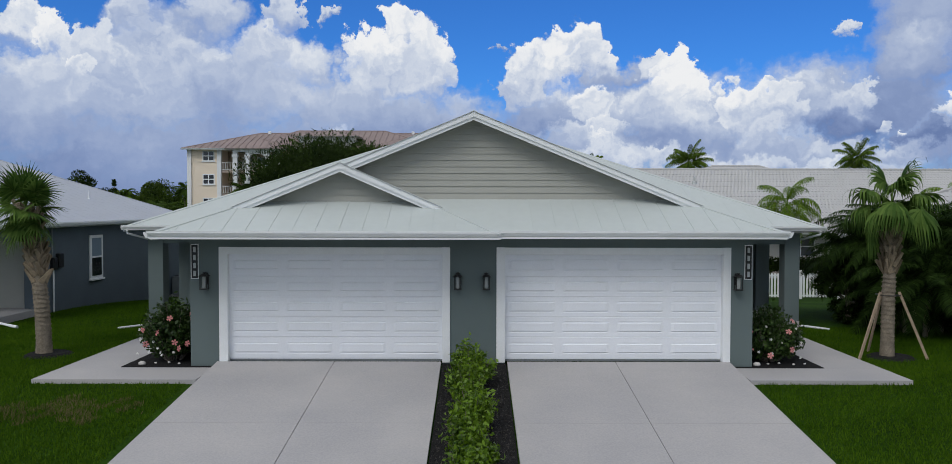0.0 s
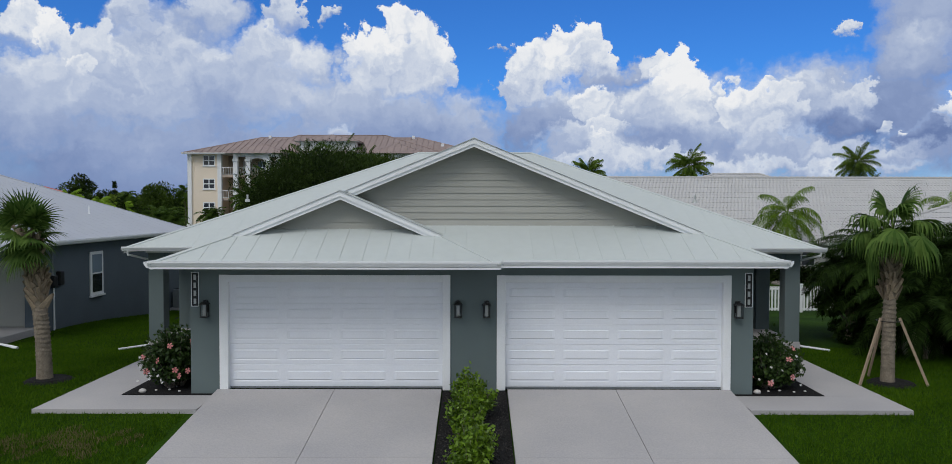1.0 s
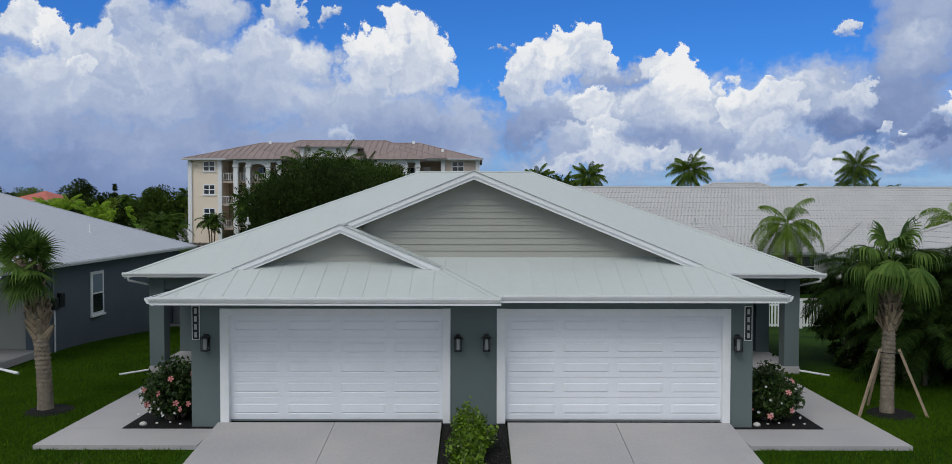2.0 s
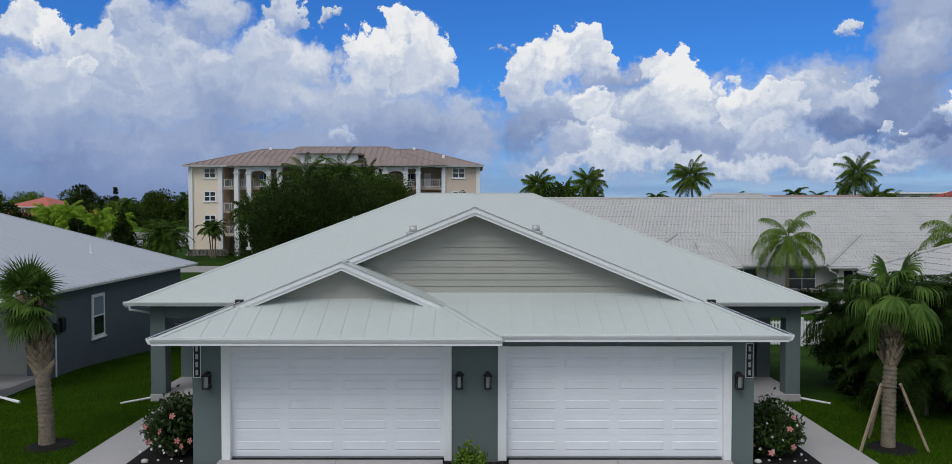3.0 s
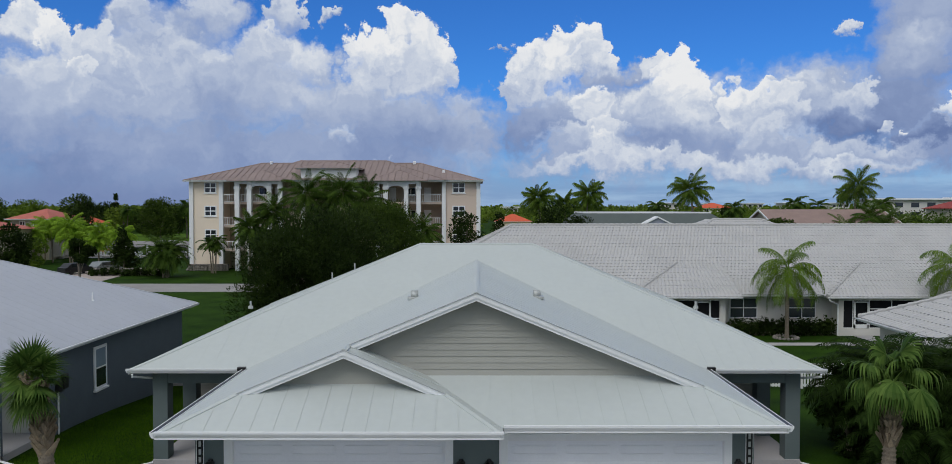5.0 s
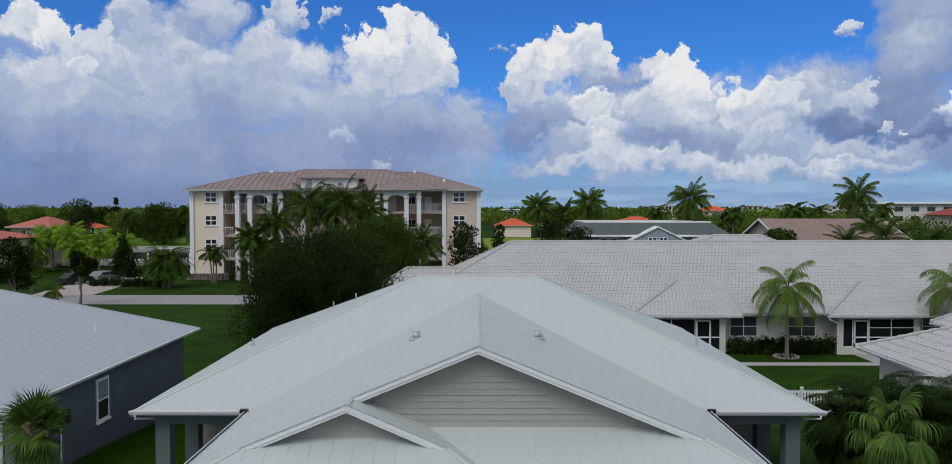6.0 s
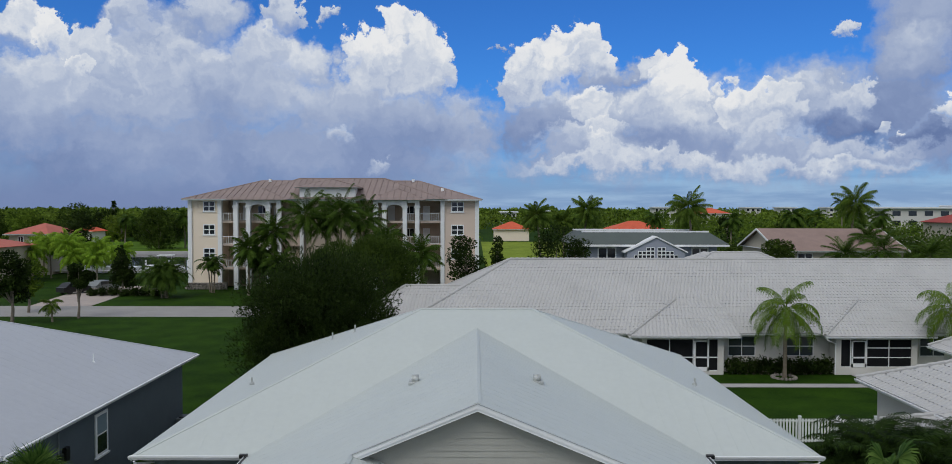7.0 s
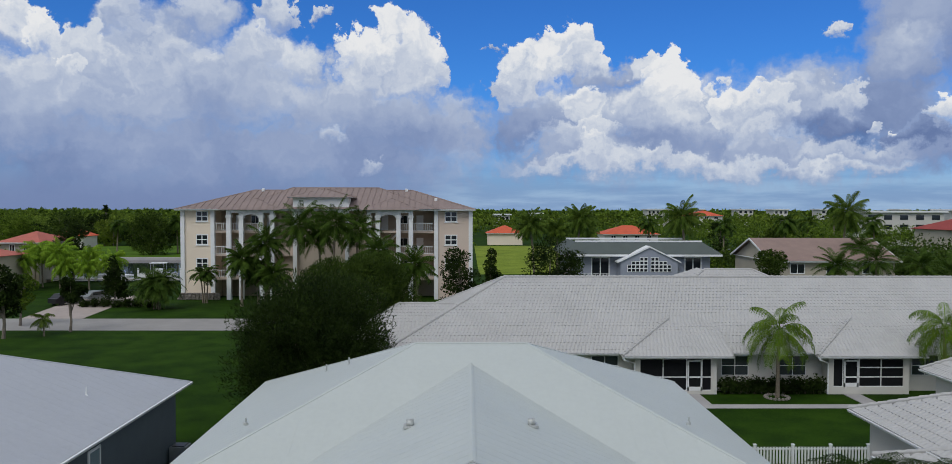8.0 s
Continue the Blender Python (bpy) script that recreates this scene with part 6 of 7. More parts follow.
broad_tree("lawn_tree", -40.2, 80, 5.4, 1.6, 22, L_DARK, 2800, 0.28, "slim round-headed tree beside the back road", 0.42, 12)
broad_tree("lawn_tree", -47.5, 84, 5.6, 1.9, 23, L_MID, 2500, 0.3, "round tree beside the back road", 0.35, 12)
for k, (x, y, h, f, n, st) in enumerate(((-38.5, 98, 3.4, 3.0, 24, 6), (-34.7, 104.5, 4.2, 1.7, 14, 3))):
    feather_palm("clump_palm", x, y, h, f, n, 30 + k, L_PALM, "clump of small palms on the apartment lawn", 0.25, 0.09, 0.6, 36, 0.55, stems=st, width=0.06, spread=(-25, 85))
for k, (x, y, h, f) in enumerate(((-26.1, 102, 8.2, 2.9), (-21.8, 101, 10.4, 3.4), (-19.2, 103, 9.6, 3.2), (-17.2, 100.5, 10.6, 3.4), (-14.4, 102, 9.8, 3.2), (-28.9, 101, 6.0, 2.4), (-27.3, 103, 4.6, 2.2), (-24.4, 100, 4.2, 2.2), (-11.2, 99, 7.2, 2.6), (-6.4, 98, 5.6, 2.5))):
    feather_palm("royal_palm", x, y, h, f * 1.08, 34, 50 + k, L_PALM, "tall dark palm before the apartment building", 0.3, 0.17, 1.1, 48, 0.70, width=0.065, spread=(-50, 86), bends=(40, 85))
for k, (x, y, h, f) in enumerate(((10.4, 125, 10.2, 3.0), (14.3, 127, 9.2, 2.8), (18.2, 133, 11.0, 3.4), (33.2, 120, 11.4, 3.6), (59.6, 126, 12.2, 3.9), (22.0, 150, 8.0, 3.0))):
    feather_palm("coconut_palm", x, y, h, f * 0.93, 36, 70 + k, L_COCO, "tall coconut palm with yellowing feather fronds", 0.9, 0.18, 1.5, 54, 0.72, width=0.06, spread=(-58, 88), bends=(35, 75))
for k, (x, y, h, f) in enumerate(((44.8, 95, 5.6, 3.0), (52.0, 100, 6.0, 3.7), (56.5, 98, 5.4, 3.2), (61.0, 100, 4.6, 3.2), (66, 104, 5.2, 3.2), (54, 108, 7.2, 3.0))):
    feather_palm("garden_date_palm", x, y, h, f, 34, 90 + k, L_PALM, "dark spreading palm beside a brown-roofed house", 0.3, 0.2, 0.8, 44, 0.65, width=0.06, spread=(-40, 86), bends=(40, 80))
broad_tree("garden_tree", 38.6, 100.5, 7.3, 2.7, 480, L_FEATHER, 6000, 0.3, "green bushy tree before a brown-roofed gable", 0.05, 26)
feather_palm("queen_palm", 20.55, 52.2, 4.55, 2.85, 24, 5, L_COCO2, "queen palm with drooping fronds before the villa", 0.05, 0.13, 1.2, 56, 0.62, width=0.036, spread=(-38, 86), bends=(85, 150))
feather_palm("queen_palm", 31.6, 52.0, 4.65, 2.85, 24, 6, L_COCO2, "queen palm with drooping fronds before the villa", 0.05, 0.13, 1.2, 56, 0.62, width=0.036, spread=(-38, 86), bends=(85, 150))
for k, (x, y, h, f) in enumerate(((-67.0, 125, 5.6, 2.8), (-63.2, 123, 5.4, 2.8), (-60.2, 126, 5.0, 2.6), (-69.8, 128, 5.4, 2.9), (-65.3, 127, 5.6, 3.0), (-67.6, 121, 4.6, 2.7), (-61.8, 121, 3.8, 2.6), (-55.6, 124, 4.4, 2.4), (-79.5, 112, 6.8, 3.0), (-57.8, 121, 3.6, 2.2))):
    feather_palm("yard_palm", x, y, h, f, 36, 130 + k, L_BRIGHT, "bright yellow-green palm near the canal", 0.25, 0.12, 1.5, 46, 0.55, width=0.05, spread=(-35, 86), bends=(60, 115))
feather_palm("small_palm", -41.5, 77.5, 1.7, 1.3, 16, 139, L_COCO, "small drooping palm beside the back road", 0.2, 0.09, 1.2, 30, 0.4, width=0.04, spread=(-30, 80))
# hedges before the villa
for k in range(14):
    x = 17.4 + k * 0.5
    twig_shrub("hedge_shrub", x, 53.35, -0.92, 0.5, 0.45, 1.25 + 0.15 * math.sin(k * 2.1), 60, 0.17, 300 + k, L_DARK, "dark green hedge shrub under a villa window", "hedge", "hedge before the villa", 0.4, 10)
bm = bmesh.new()
for k in range(18):
    a = k * math.tau / 18
    bmesh.ops.create_icosphere(bm, subdivisions=1, radius=0.13, matrix=Matrix.Translation((20.5 + math.cos(a) * 0.75, 52.2 + math.sin(a) * 0.75, -0.88)))
tagged(part("stone_ring", bm, M_STONE), "ring of stones round a queen palm", "stone ring", kind="stuff")
# the far lawn's sunlit patch, laid as a slab of brighter grass
slab("far_field", [(2, 150, -0.885), (26, 150, -0.885), (30, 262, -0.885), (2, 262, -0.885)], M_FIELD, "yellow-green open field with sunlight in its colour", 0.1, "field")
# the apartment's drive, garden wall and lawn edging
slab("apartment_drive", [(-50.5, 89.51, -0.875), (-43.6, 89.51, -0.875), (-46.5, 113, -0.875), (-54.5, 113, -0.875)], M_PAVER, "rosy paved drive to the apartments", category="road")


def rubble_wall(x0, x1, y, z, h, seed):
    """A low wall of rough stones, each its own piece."""
    rng = np.random.default_rng(seed)
    wall = part("stone_wall", boxed(x0, x1, y, y + 0.4, z - 0.2, z + h - 0.1), M_STONE)
    tagged(wall, "low rough stone garden wall", "wall")
    kinds = []
    for k in range(4):
        bm = bmesh.new()
        bmesh.ops.create_icosphere(bm, subdivisions=1, radius=0.24)
        for v in bm.verts:
            v.co *= rng.uniform(0.75, 1.15)
        bmesh.ops.scale(bm, vec=(1.25, 0.7, 0.75), verts=bm.verts)
        kinds.append(finish("stone", bm, M_STONE))
    x = x0
    while x < x1:
        for j in range(max(1, round(h / 0.32))):
            ob = new("stone", kinds[int(rng.integers(4))])
            ob.parent = wall
            ob.matrix_basis = pose(x + rng.uniform(-0.1, 0.1), y - 0.02, z + 0.15 + j * 0.32, 0, rng.uniform(-20, 20), rng.uniform(0, 360))
        x += 0.5


rubble_wall(-49.0, -40.0, 101.0, -0.9, 0.95, 1)
rubble_wall(-39.4, -34.0, 108.2, -0.9, 1.0, 2)
for k in range(7):
    twig_shrub("border_shrub", -48.4 + k * 1.35, 99.9, -0.92, 0.8, 0.6, 1.0 + 0.3 * (k % 3), 45, 0.26, 340 + k, L_DARK, "low dark border shrub by a stone wall", "shrub", "border by the apartments", 0.4, 9)
# canal with its walls, a dock and moored boats
slab("canal", [(-260, 135, -0.86), (-41, 135, -0.86), (-41, 188, -0.86), (-260, 188, -0.86)], M_WATER, "still grey canal water", 0.1, "water")
# sunlit strip of lawn, its sunlight carried by the paler green
slab("canal_lawn", [(-260, 189.7, -0.25), (-41, 189.7, -0.25), (-41, 244, -0.25), (-260, 244, -0.25)], M_BANK, "mown lawn beyond the canal with sunlight in its colour", 0.7, "lawn")
slab("sea_wall", [(-260, 188.1, -0.2), (-41, 188.1, -0.2), (-41, 189.6, -0.2), (-260, 189.6, -0.2)], M_CONC, "pale concrete sea wall", 0.9, "wall")


def boat(x, y, length, turn):
    b = empty("motor_boat", (x, y, -0.85), turn)
    tagged(b, "white motor boat moored on the canal", "boat", "boats on the canal")
    bm = bmesh.new()
    prism(bm, [(-length / 2, -1.1, 0), (length * 0.2, -1.1, 0), (length / 2, 0, 0), (length * 0.2, 1.1, 0), (-length / 2, 1.1, 0)], (0, 0, 0.9))
    part("hull", bm, M_TRIM, b)
    part("console", boxed(-0.6, 0.6, -0.5, 0.5, 0.9, 1.7, 0.1), M_TRIM, b)
    part("canopy", boxed(-1.4, 1.3, -0.9, 0.9, 2.6, 2.72, 0.05), M_TRIM, b)
    for px in (-1.2, 1.1):
        for py in (-0.8, 0.8):
            part("canopy_post", boxed(px - 0.03, px + 0.03, py - 0.03, py + 0.03, 0.9, 2.6), M_EDGE, b)


for x, y, ln, tn in ((-70, 139, 8, 10), (-62, 138, 7, 170), (-55, 141, 6.5, 5), (-80, 140, 8, 0), (-47, 140, 6, 0)):
    boat(x, y, ln, tn)
dock = empty("dock", (0, 0, 0))
tagged(dock, "pale timber dock with white mooring posts", "dock")
part("deck", boxed(-86, -44, 132.8, 134.9, -0.5, -0.35), M_CONC, dock)
for k in range(12):
    bm = bmesh.new()
    tube(bm, [(-85 + k * 3.6, 135.1, -1.0), (-85 + k * 3.6, 135.1, 1.3)], [0.17, 0.17], 8)
    part("mooring_post", bm, M_TRIM, dock)


# ---- houses in the distance ----
def plain_house(name, label, x0, x1, y0, y1, ze, zr, mw, mr, wins=3, ridge_in=0.5, gable=False, z=-0.92, band=1.4):
    h = empty(name)
    tagged(h, label, "house")
    part("wall", boxed(x0 + 0.6, x1 - 0.6, y0 + 0.6, y1 - 0.6, z - 0.2, ze), mw, h)
    ins = (y1 - y0) * ridge_in
    p, q = ((x0 + x1) / 2, (y0 + y1) / 2, zr), ((x0 + x1) / 2, (y0 + y1) / 2, zr)
    if x1 - x0 > 2 * ins:
        p, q = (x0 + ins, (y0 + y1) / 2, zr), (x1 - ins, (y0 + y1) / 2, zr)
    roof = part("roof", boxed(x0 + 0.3, x1 - 0.3, y0 + 0.3, y1 - 0.3, ze - 0.1, ze), M_TRIM, h)
    l, r, lb, rb = (x0, y0, ze), (x1, y0, ze), (x0, y1, ze), (x1, y1, ze)
    if gable:
        p, q = (x0, (y0 + y1) / 2, zr), (x1, (y0 + y1) / 2, zr)
        for xe in (x0 + 0.65, x1 - 0.85):
            bm = bmesh.new()
            prism(bm, [(xe, y0 + 0.6, ze - 0.02), (xe, y1 - 0.6, ze - 0.02), (xe, (y0 + y1) / 2, zr - 0.12)], (0.2, 0, 0))
            part("gable_wall", bm, mw, h)
        for a, b in ((l, p), (lb, p), (r, q), (rb, q)):
            bm = bmesh.new()
            beam(bm, Vector(a) - Vector((0, 0, 0.1)), Vector(b) - Vector((0, 0, 0.1)), 0.08, 0.24)
            part("rake_board", bm, M_TRIM, h)
    faces = [([l, r, q, p], (1, 0, 0)), ([rb, lb, p, q], (1, 0, 0))]
    if not gable:
        faces += [([r, rb, q], (0, 1, 0)), ([lb, l, p], (0, 1, 0))]
    for poly, e in faces:
        roof_plane(roof, poly, e, 1.6, mr, rib=0.0, thick=0.08)
    gutter(h, l, r, (0, -1, 0), size=0.2)
    for k in range(wins):
        w = (x1 - x0 - 3) / wins
        xa = x0 + 1.5 + w * (k + 0.28)
        flat_window(h, xa, xa + w * 0.42, y0 + 0.6, ze - 0.35 - band, ze - 0.35, 2, 1, 0.12)
    return h


plain_house("brown_roofed_house", "beige gabled house with a brown shingle roof", 39.8, 57.3, 104, 120, 4.75, 7.5, M_BEIGE, M_BROWNROOF, 3, gable=True)
plain_house("red_roofed_house", "white house with an orange-red tile roof", 39.5, 56.5, 232, 246, 4.0, 6.5, M_WHITE, M_REDROOF, 4)
plain_house("red_roofed_house", "cream house with a red tile roof", 6.0, 19.0, 268, 280, 3.1, 5.6, M_CREAM, M_REDROOF, 0)
plain_house("red_roofed_house", "low house with a red tile roof by the canal", -77.5, -70.0, 130, 142, 5.9, 7.6, M_BEIGE, M_BRICKROOF, 2)
plain_house("red_roofed_house", "low house with a red tile roof near the road", -92.0, -67.2, 108, 122, 4.6, 6.5, M_BEIGE, M_BRICKROOF, 2)
plain_house("red_roofed_house", "tall beige house with a dark red roof", 92.0, 112, 148, 164, 7.6, 10.6, M_BEIGE, M_DARKRED, 4)
plain_house("red_roofed_house", "small house with a red roof in the trees", -122, -112, 232, 242, 3.2, 5.6, M_WHITE, M_REDROOF, 2)
plain_house("red_roofed_house", "far house with a red roof above trees", 118, 136, 420, 436, 7.6, 10.4, M_WHITE, M_REDROOF, 3)


def make_grey_house():
    h = empty("blue_grey_house")
    tagged(h, "blue-grey flat-topped house with slatted mansard roof and pointed porch", "house")
    x0, x1, y0, y1, ze, zt = 12.8, 34.8, 108.5, 121, 5.3, 6.9
    part("wall", boxed(x0 + 1.2, x1 - 1.2, y0 + 1.2, y1, -1.1, ze), M_BLUEGREY, h)
    roof = part("roof", boxed(x0 + 2.4, x1 - 2.4, y0 + 2.4, y1 - 1, zt - 0.5, zt - 0.35), M_EDGE, h, "flat roof behind a grey slatted mansard")
    n = 5
    for k in range(n):
        f, g = k / n, (k + 1) / n
        bm = bmesh.new()
        a, b = 2.2 * f, 2.2 * g
        za, zb = ze + (zt - ze) * f, ze + (zt - ze) * g
        prism(bm, [(x0 + a, y0 + a, za), (x1 - a, y0 + a, za), (x1 - b, y0 + b, zb), (x0 + b, y0 + b, zb)], (0, 0, 0.12))
        prism(bm, [(x0 + a, y0 + a, za), (x0 + b, y0 + b, zb), (x0 + b, y1, zb), (x0 + a, y1, za)], (0, 0, 0.12))
        part("roof_slat", bm, M_GREYROOF, roof)
    part("roof_edge", boxed(x0 + 2.1, x1 - 2.1, y0 + 2.1, y0 + 2.4, zt, zt + 0.25), M_TRIM, h)
    part("roof_edge", boxed(x0 + 2.1, x1 - 2.1, y1 - 0.3, y1, zt, zt + 0.25), M_TRIM, h)
    part("eave", boxed(x0 - 0.1, x1 + 0.1, y0 - 0.15, y0, ze - 0.25, ze + 0.02), M_TRIM, h)
    # pointed porch with a fan of small panes
    cxp, half = 24.5, 3.9
    bm = bmesh.new()
    prism(bm, [(cxp - half, y0 - 1.5, -1.0), (cxp + half, y0 - 1.5, -1.0), (cxp + half, y0 - 1.5, 4.45), (cxp, y0 - 1.5, 6.35), (cxp - half, y0 - 1.5, 4.45)], (0, 2.5, 0))
    porch = part("porch_front", bm, M_BLUEGREY, h, "blue-grey pointed porch front")
    for s in (-1, 1):
        bm = bmesh.new()
        prism(bm, [(cxp, y0 - 1.7, 6.35), (cxp + s * (half + 0.4), y0 - 1.7, 4.25), (cxp + s * (half + 0.4), y0 - 1.7, 4.43), (cxp, y0 - 1.7, 6.55)], (0, 2.4, 0))
        part("porch_verge", bm, M_TRIM, porch)
        for i in range(5):               # a quarter fan of small panes, tall towards the middle
            for j in range(4):
                if ((i + 0.5) / 5.2) ** 2 + ((j + 0.5) / 4.2) ** 2 < 0.92:
                    xa, za = 0.22 + i * 0.56, 3.05 + j * 0.5
                    xx = cxp + s * xa if s > 0 else cxp - xa - 0.5
                    part("fan_frame", boxed(xx - 0.03, xx + 0.53, y0 - 1.53, y0 - 1.49, za - 0.03, za + 0.47), M_TRIM, porch)
                    part("pane", boxed(xx + 0.05, xx + 0.45, y0 - 1.56, y0 - 1.535, za + 0.05, za + 0.39), M_PANE, porch)
    for xa, xb in ((17.0, 19.6), (30.0, 32.4)):
        flat_window(h, xa, xb, y0 + 1.2, 1.9, 4.9, 2, 1, 0.16, label="white sliding balcony door")
    for x0r, x1r in ((14.2, 19.3), (29.9, 36.0)):
        railing(h, x0r, x1r, y0 + 0.2, 1.6, 10)


make_grey_house()


def white_block(x0, x1, y, z1, floors, label):
    b = empty("white_block")
    tagged(b, label, "apartment building")
    part("wall", boxed(x0, x1, y, y + 14, -1, z1), M_WHITE, b)
    part("roof", boxed(x0 - 1, x1 + 1, y - 1, y + 15, z1, z1 + 0.6, 0.1), M_TRIM, b)
    cols = max(3, int((x1 - x0) / 5))
    for f in range(floors):
        for k in range(cols):
            xa = x0 + (x1 - x0) * (k + 0.25) / cols
            part("window", boxed(xa, xa + (x1 - x0) / cols * 0.5, y - 0.08, y - 0.01, z1 - 2.4 - f * 3.2, z1 - 0.8 - f * 3.2), M_PANE, b)


white_block(133, 160, 265, 10.3, 3, "far white flat-roofed apartment block")
white_block(171, 200, 275, 10.9, 3, "far white flat-roofed apartment block")
for k in range(9):
    x = 118 + k * 21 + 11 * math.sin(k * 4.7)
    white_block(x, x + 8 + 5 * math.sin(k * 2.3), 520 + 14 * (k % 4), 10.6 + 2.2 * math.sin(k * 3.1) ** 2, 2, "far white building above the tree line")
white_block(14, 22, 420, 7.8, 2, "far white house among trees")
white_block(34, 40, 430, 8.4, 2, "far white house among trees")


def car(x, y, turn, mat):
    c = empty("parked_car", (x, y, -0.9), turn)
    tagged(c, "parked car far off by the trees", "car", "parked cars")
    bm = bmesh.new()
    prism(bm, [(-2.2, -0.85, 0.3), (2.2, -0.85, 0.3), (2.2, -0.85, 0.85), (1.1, -0.85, 0.95), (0.5, -0.85, 1.45), (-1.3, -0.85, 1.45), (-1.9, -0.85, 0.95), (-2.2, -0.85, 0.9)], (0, 1.7, 0))
    part("body", bm, mat, c)
    part("side_window", boxed(-1.3, 0.6, -0.87, -0.855, 0.98, 1.36), M_PANE, c)
    for wx in (-1.35, 1.35):
        for wy in (-0.8, 0.8):
            bm = bmesh.new()
            tube(bm, [(wx, wy - 0.1, 0.32), (wx, wy + 0.1, 0.32)], [0.32, 0.32], 12)
            part("wheel", bm, M_BLACK, c)


for x, y, tn, m in ((64, 226, 5, M_TRIM), (69, 227, 3, M_TRIM), (74, 229, 8, M_METER), (-52.0, 103.0, 60, M_BLACK), (-49.8, 106.0, 70, M_METER)):
    car(x, y, tn, m)

# woods: many small crowns of leaf clumps, too many to count
def woods(name, label, seed, count, xr, yr, hr, leaf, mat, per=70, gaps=None):
    rng = np.random.default_rng(seed)
    cs, ds = [], []
    for k in range(count):
        x, y = rng.uniform(*xr), rng.uniform(*yr)
        if gaps and gaps(x, y):
            continue
        h = rng.uniform(*hr)
        r = h * rng.uniform(0.38, 0.62)
        balls = [(x + rng.normal(0, r * 0.45), y + rng.normal(0, r * 0.4), -0.9 + h * rng.uniform(0.3, 0.85), r * 0.55, r * 0.55, r * 0.42) for j in range(6)]
        c, d = blob_points(rng, balls, per)
        cs.append(c); ds.append(d)
    ob = new(name, leaf_quads(rng, np.concatenate(cs), np.concatenate(ds), leaf, mat, name, 0.75, 0.7))
    return tagged(ob, label, "trees", kind="stuff")


beyond = lambda x, y: abs(x) > y * 0.68 + 10
open_lawn = lambda x, y: beyond(x, y) or (-2 < x < 29 and y < 296) or (33 < x < 64 and y < 256)
woods("far_woods", "dark green belt of far trees", 1, 420, (-190, -30), (258, 345), (5.0, 10.5), 0.6, L_WOOD, 190, beyond)
woods("far_woods", "green belt of far trees and palms", 2, 300, (-30, 190), (180, 330), (5.5, 9.0), 0.55, L_MID, 220, open_lawn)
woods("far_woods", "distant dark tree line along the horizon", 3, 900, (-420, 420), (330, 620), (7.0, 10.5), 1.3, L_WOOD, 110, beyond)
woods("far_woods", "hazy tree line at the horizon", 4, 900, (-900, 900), (650, 1300), (8.0, 12.0), 3.5, L_MID, 40, beyond)
woods("near_woods", "dark trees beside the canal houses", 5, 40, (-115, -72), (122, 130), (3.5, 7.0), 0.4, L_WOOD, 380, beyond)
woods("near_woods", "dark trees behind the villas", 6, 110, (44, 100), (108, 150), (5.0, 8.5), 0.38, L_FEATHER, 420, lambda x, y: beyond(x, y) or (x < 60 and y < 124))
woods("near_woods", "green trees beyond the apartments", 7, 70, (3, 60), (128, 178), (2.6, 4.4), 0.36, L_MID, 320, lambda x, y: beyond(x, y) or x < 26)
for k, (x, y, h, f) in enumerate(((26, 190, 8.5, 3.2), (46, 200, 9.0, 3.4), (63, 195, 8.5, 3.2), (74, 185, 9.5, 3.4), (88, 205, 9.0, 3.4), (98, 190, 9.5, 3.2), (-75, 205, 9.0, 3.2), (-95, 215, 8.0, 3.0), (116, 250, 13.0, 3.4), (105, 215, 8.5, 3.2))):
    feather_palm("far_palm", x, y, h, f, 22, 160 + k, L_PALM, "far palm rising from the trees", 0.5, 0.2, 0.8, 22, 1.0, width=0.2, spread=(-50, 80))
broad_tree("dark_tree", -66.5, 133.5, 11.0, 3.0, 45, L_DARK, 5000, 0.34, "tall dark tree beside a red-roofed house", 0.1, 30)
# single crowns before the far woods, each of its own green
rng_f = np.random.default_rng(12)
for k in range(13):
    x, y = -150 + k * 5.6 + rng_f.uniform(-1.5, 1.5), 246 + rng_f.uniform(0, 12)
    h = rng_f.uniform(6.5, 10.5)
    broad_tree("bank_tree", x, y, h, h * rng_f.uniform(0.42, 0.6), 400 + k, (L_DARK, L_MID, L_WOOD, L_DARK, L_MID)[k % 5], 1800, 0.75, "full green tree beyond the canal lawn", 0.12, 16)
for k in range(7):
    x, y = 62 + k * 6.5 + rng_f.uniform(-2, 2), 196 + rng_f.uniform(0, 30)
    h = rng_f.uniform(6.5, 9.0)
    broad_tree("garden_tree", x, y, h, h * rng_f.uniform(0.42, 0.6), 430 + k, (L_MID, L_DARK, L_MID, L_WOOD)[k % 4], 1500, 0.65, "full green tree among far houses", 0.1, 14)
for k, (x, y, h, r) in enumerate(((-128, 208, 11.0, 6.0), (-115, 204, 10.4, 5.4), (-103, 203, 11.4, 6.0), (-80, 200, 10.2, 6.4), (-71, 208, 10.8, 6.6), (-62, 212, 10.0, 6.0), (-91, 224, 10.5, 5.5), (-140, 200, 10.5, 6.0))):
    broad_tree("bank_tree", x, y, h, r, 460 + k, (L_FEATHER, L_MID, L_FEATHER)[k % 3], 5200, 0.6, "broad dark green tree on the canal bank", 0.1, 40, aspect=0.4)
broad_tree("norfolk_pine", -117.5, 258, 14.2, 2.4, 44, L_DARK, 1500, 0.7, "tall slim dark pine above the trees", 0.05, 30, 0.0)


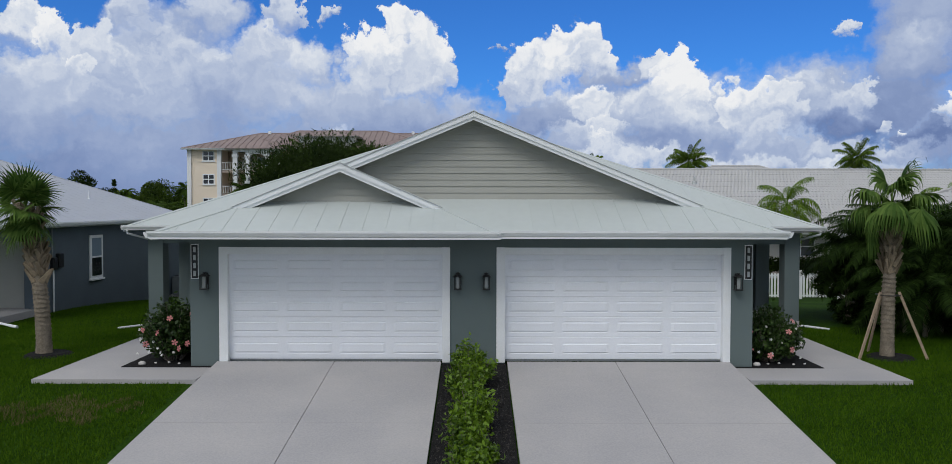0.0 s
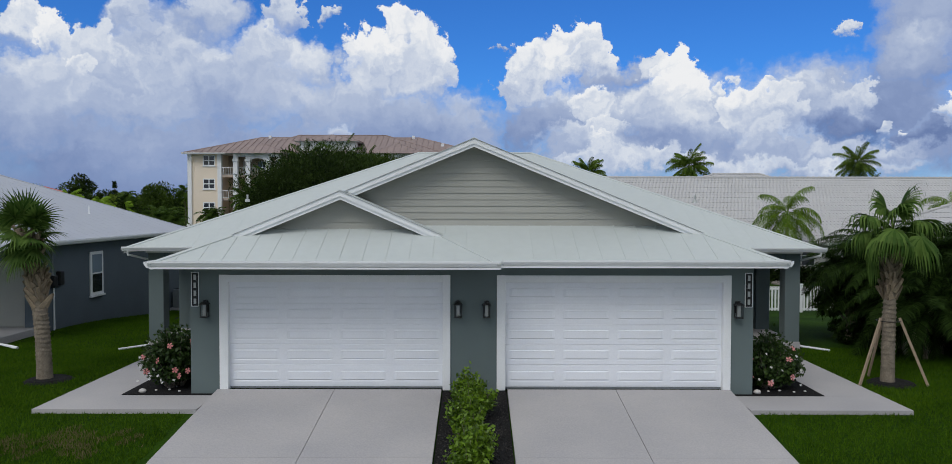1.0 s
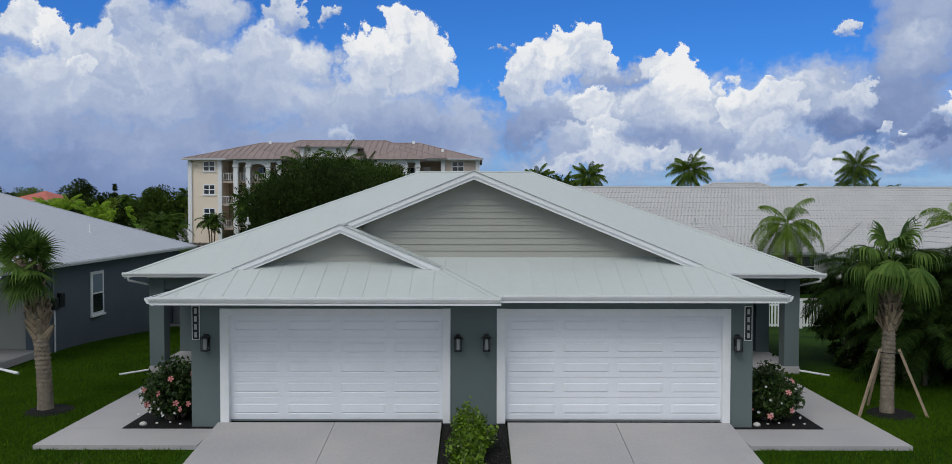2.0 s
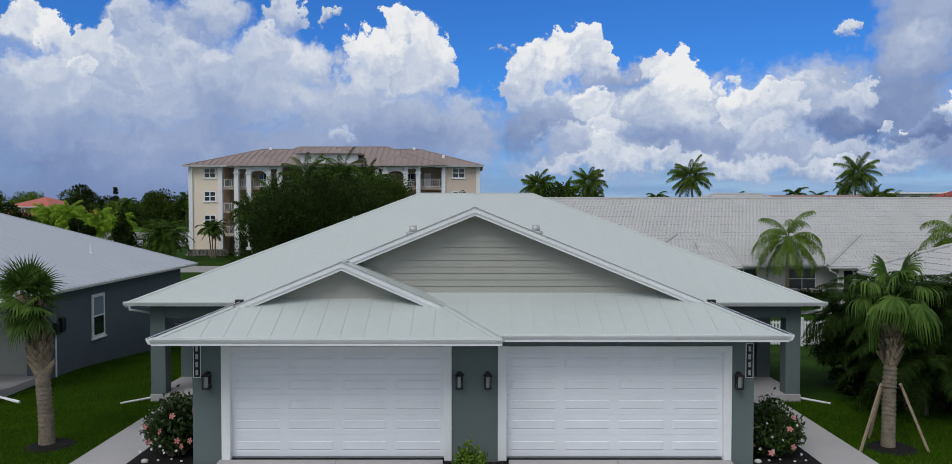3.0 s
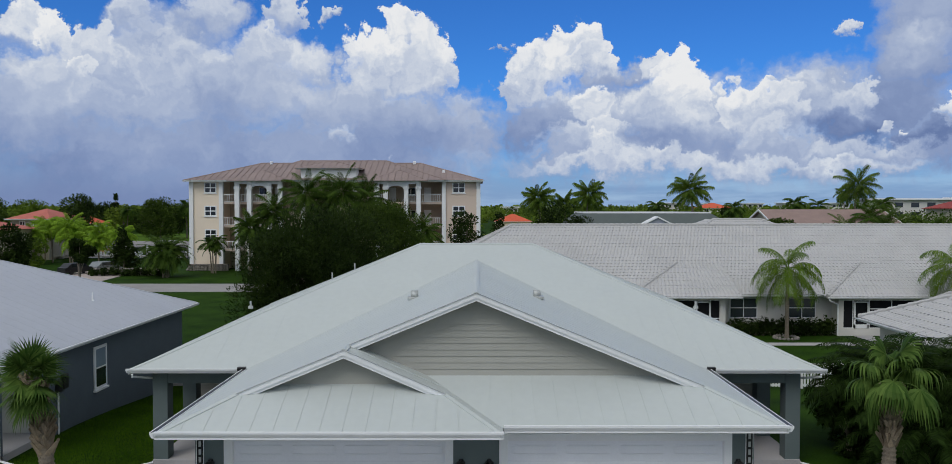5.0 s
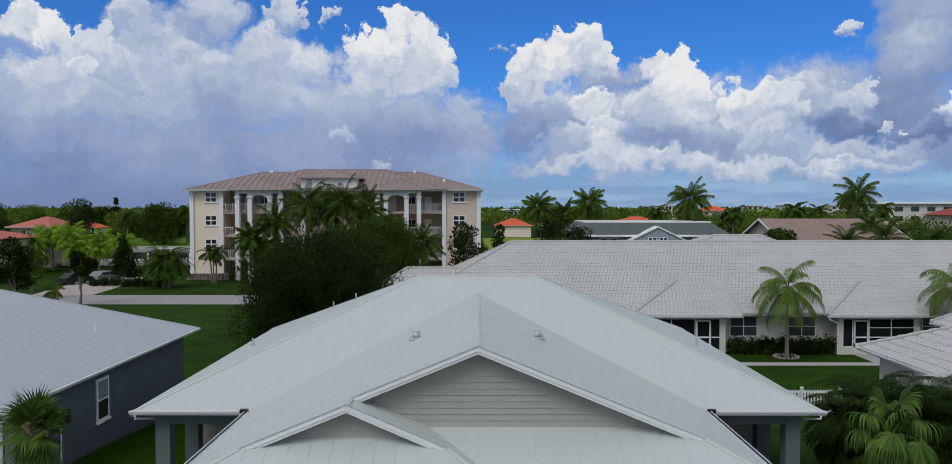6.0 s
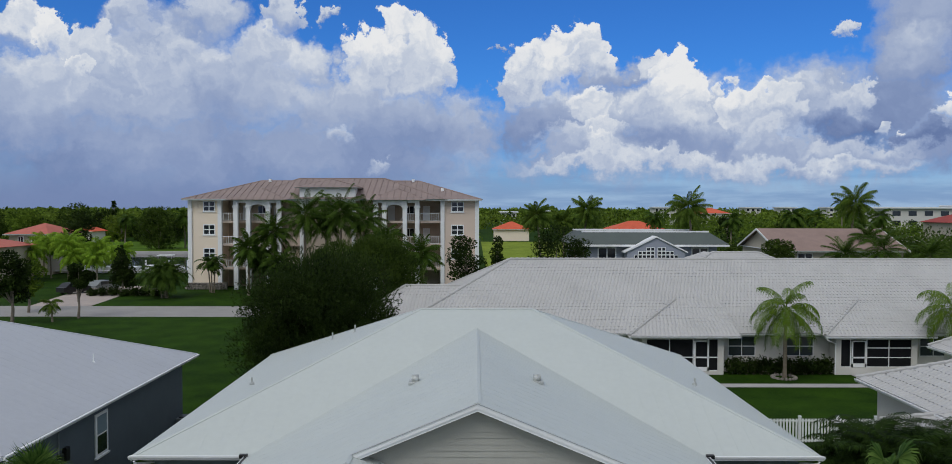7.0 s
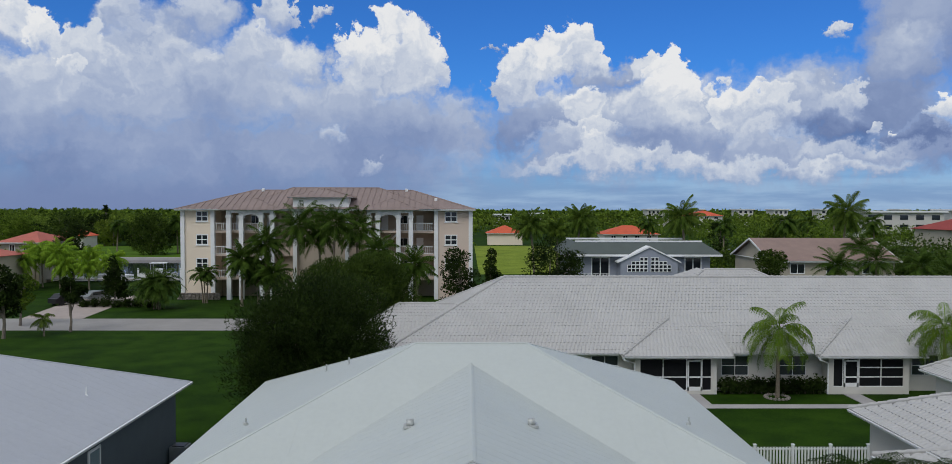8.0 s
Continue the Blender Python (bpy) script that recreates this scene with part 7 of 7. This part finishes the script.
# ---- grass near the camera ----
def grass(name, seed, count, xr, yr, keep, mat=None, label="short green mown grass blades"):
    rng = np.random.default_rng(seed)
    x, y = rng.uniform(*xr, count), rng.uniform(*yr, count)
    ok = np.array([keep(a, b) for a, b in zip(x, y)])
    x, y = x[ok], y[ok]
    n = len(x)
    z = np.array([ground_z(a, b) for a, b in zip(x, y)])
    h = rng.uniform(0.035, 0.085, n)
    a = rng.uniform(0, math.tau, n)
    w = 0.011
    lean = rng.normal(0, 0.03, (n, 2))
    co = np.empty((n, 3, 3))
    co[:, 0] = np.stack([x - np.cos(a) * w, y - np.sin(a) * w, z - 0.01], 1)
    co[:, 1] = np.stack([x + np.cos(a) * w, y + np.sin(a) * w, z - 0.01], 1)
    co[:, 2] = np.stack([x + lean[:, 0], y + lean[:, 1], z + h], 1)
    me = bpy.data.meshes.new(name)
    me.vertices.add(n * 3)
    me.vertices.foreach_set("co", co.astype(np.float32).ravel())
    me.loops.add(n * 3)
    me.loops.foreach_set("vertex_index", np.arange(n * 3, dtype=np.int32))
    me.polygons.add(n)
    me.polygons.foreach_set("loop_start", np.arange(0, n * 3, 3, dtype=np.int32))
    me.update(calc_edges=True)
    me.materials.append(mat or L_GRASS)
    return tagged(new(name, me), label, "grass", kind="stuff")


clear_lawn = lambda x, y: not (abs(x) < 5.95 and y < 17.9) and not (abs(x) < 9.25 and y > 16.48) and not (abs(x) < 5.95)
grass("lawn_grass", 1, 150000, (-15.5, -5.5), (9.5, 24), clear_lawn)
grass("lawn_grass", 2, 150000, (5.5, 15.5), (9.5, 24), clear_lawn)
grass("side_grass", 3, 60000, (-14.5, -9.3), (24, 40), lambda x, y: x > -14.4)

# a worn dry patch on the front lawn
dry = lambda x, y: ((x + 7.7) / 1.25) ** 2 + ((y - 15.0) / 0.7) ** 2 + 0.5 * math.sin(x * 5.1 + y * 3.3) + 0.35 * math.sin(x * 11.0 - y * 7.0) < 0.75
grass("dry_grass", 4, 7500, (-9.4, -6.0), (14.0, 16.2), dry, L_DRY, "dry brown patch of worn grass")
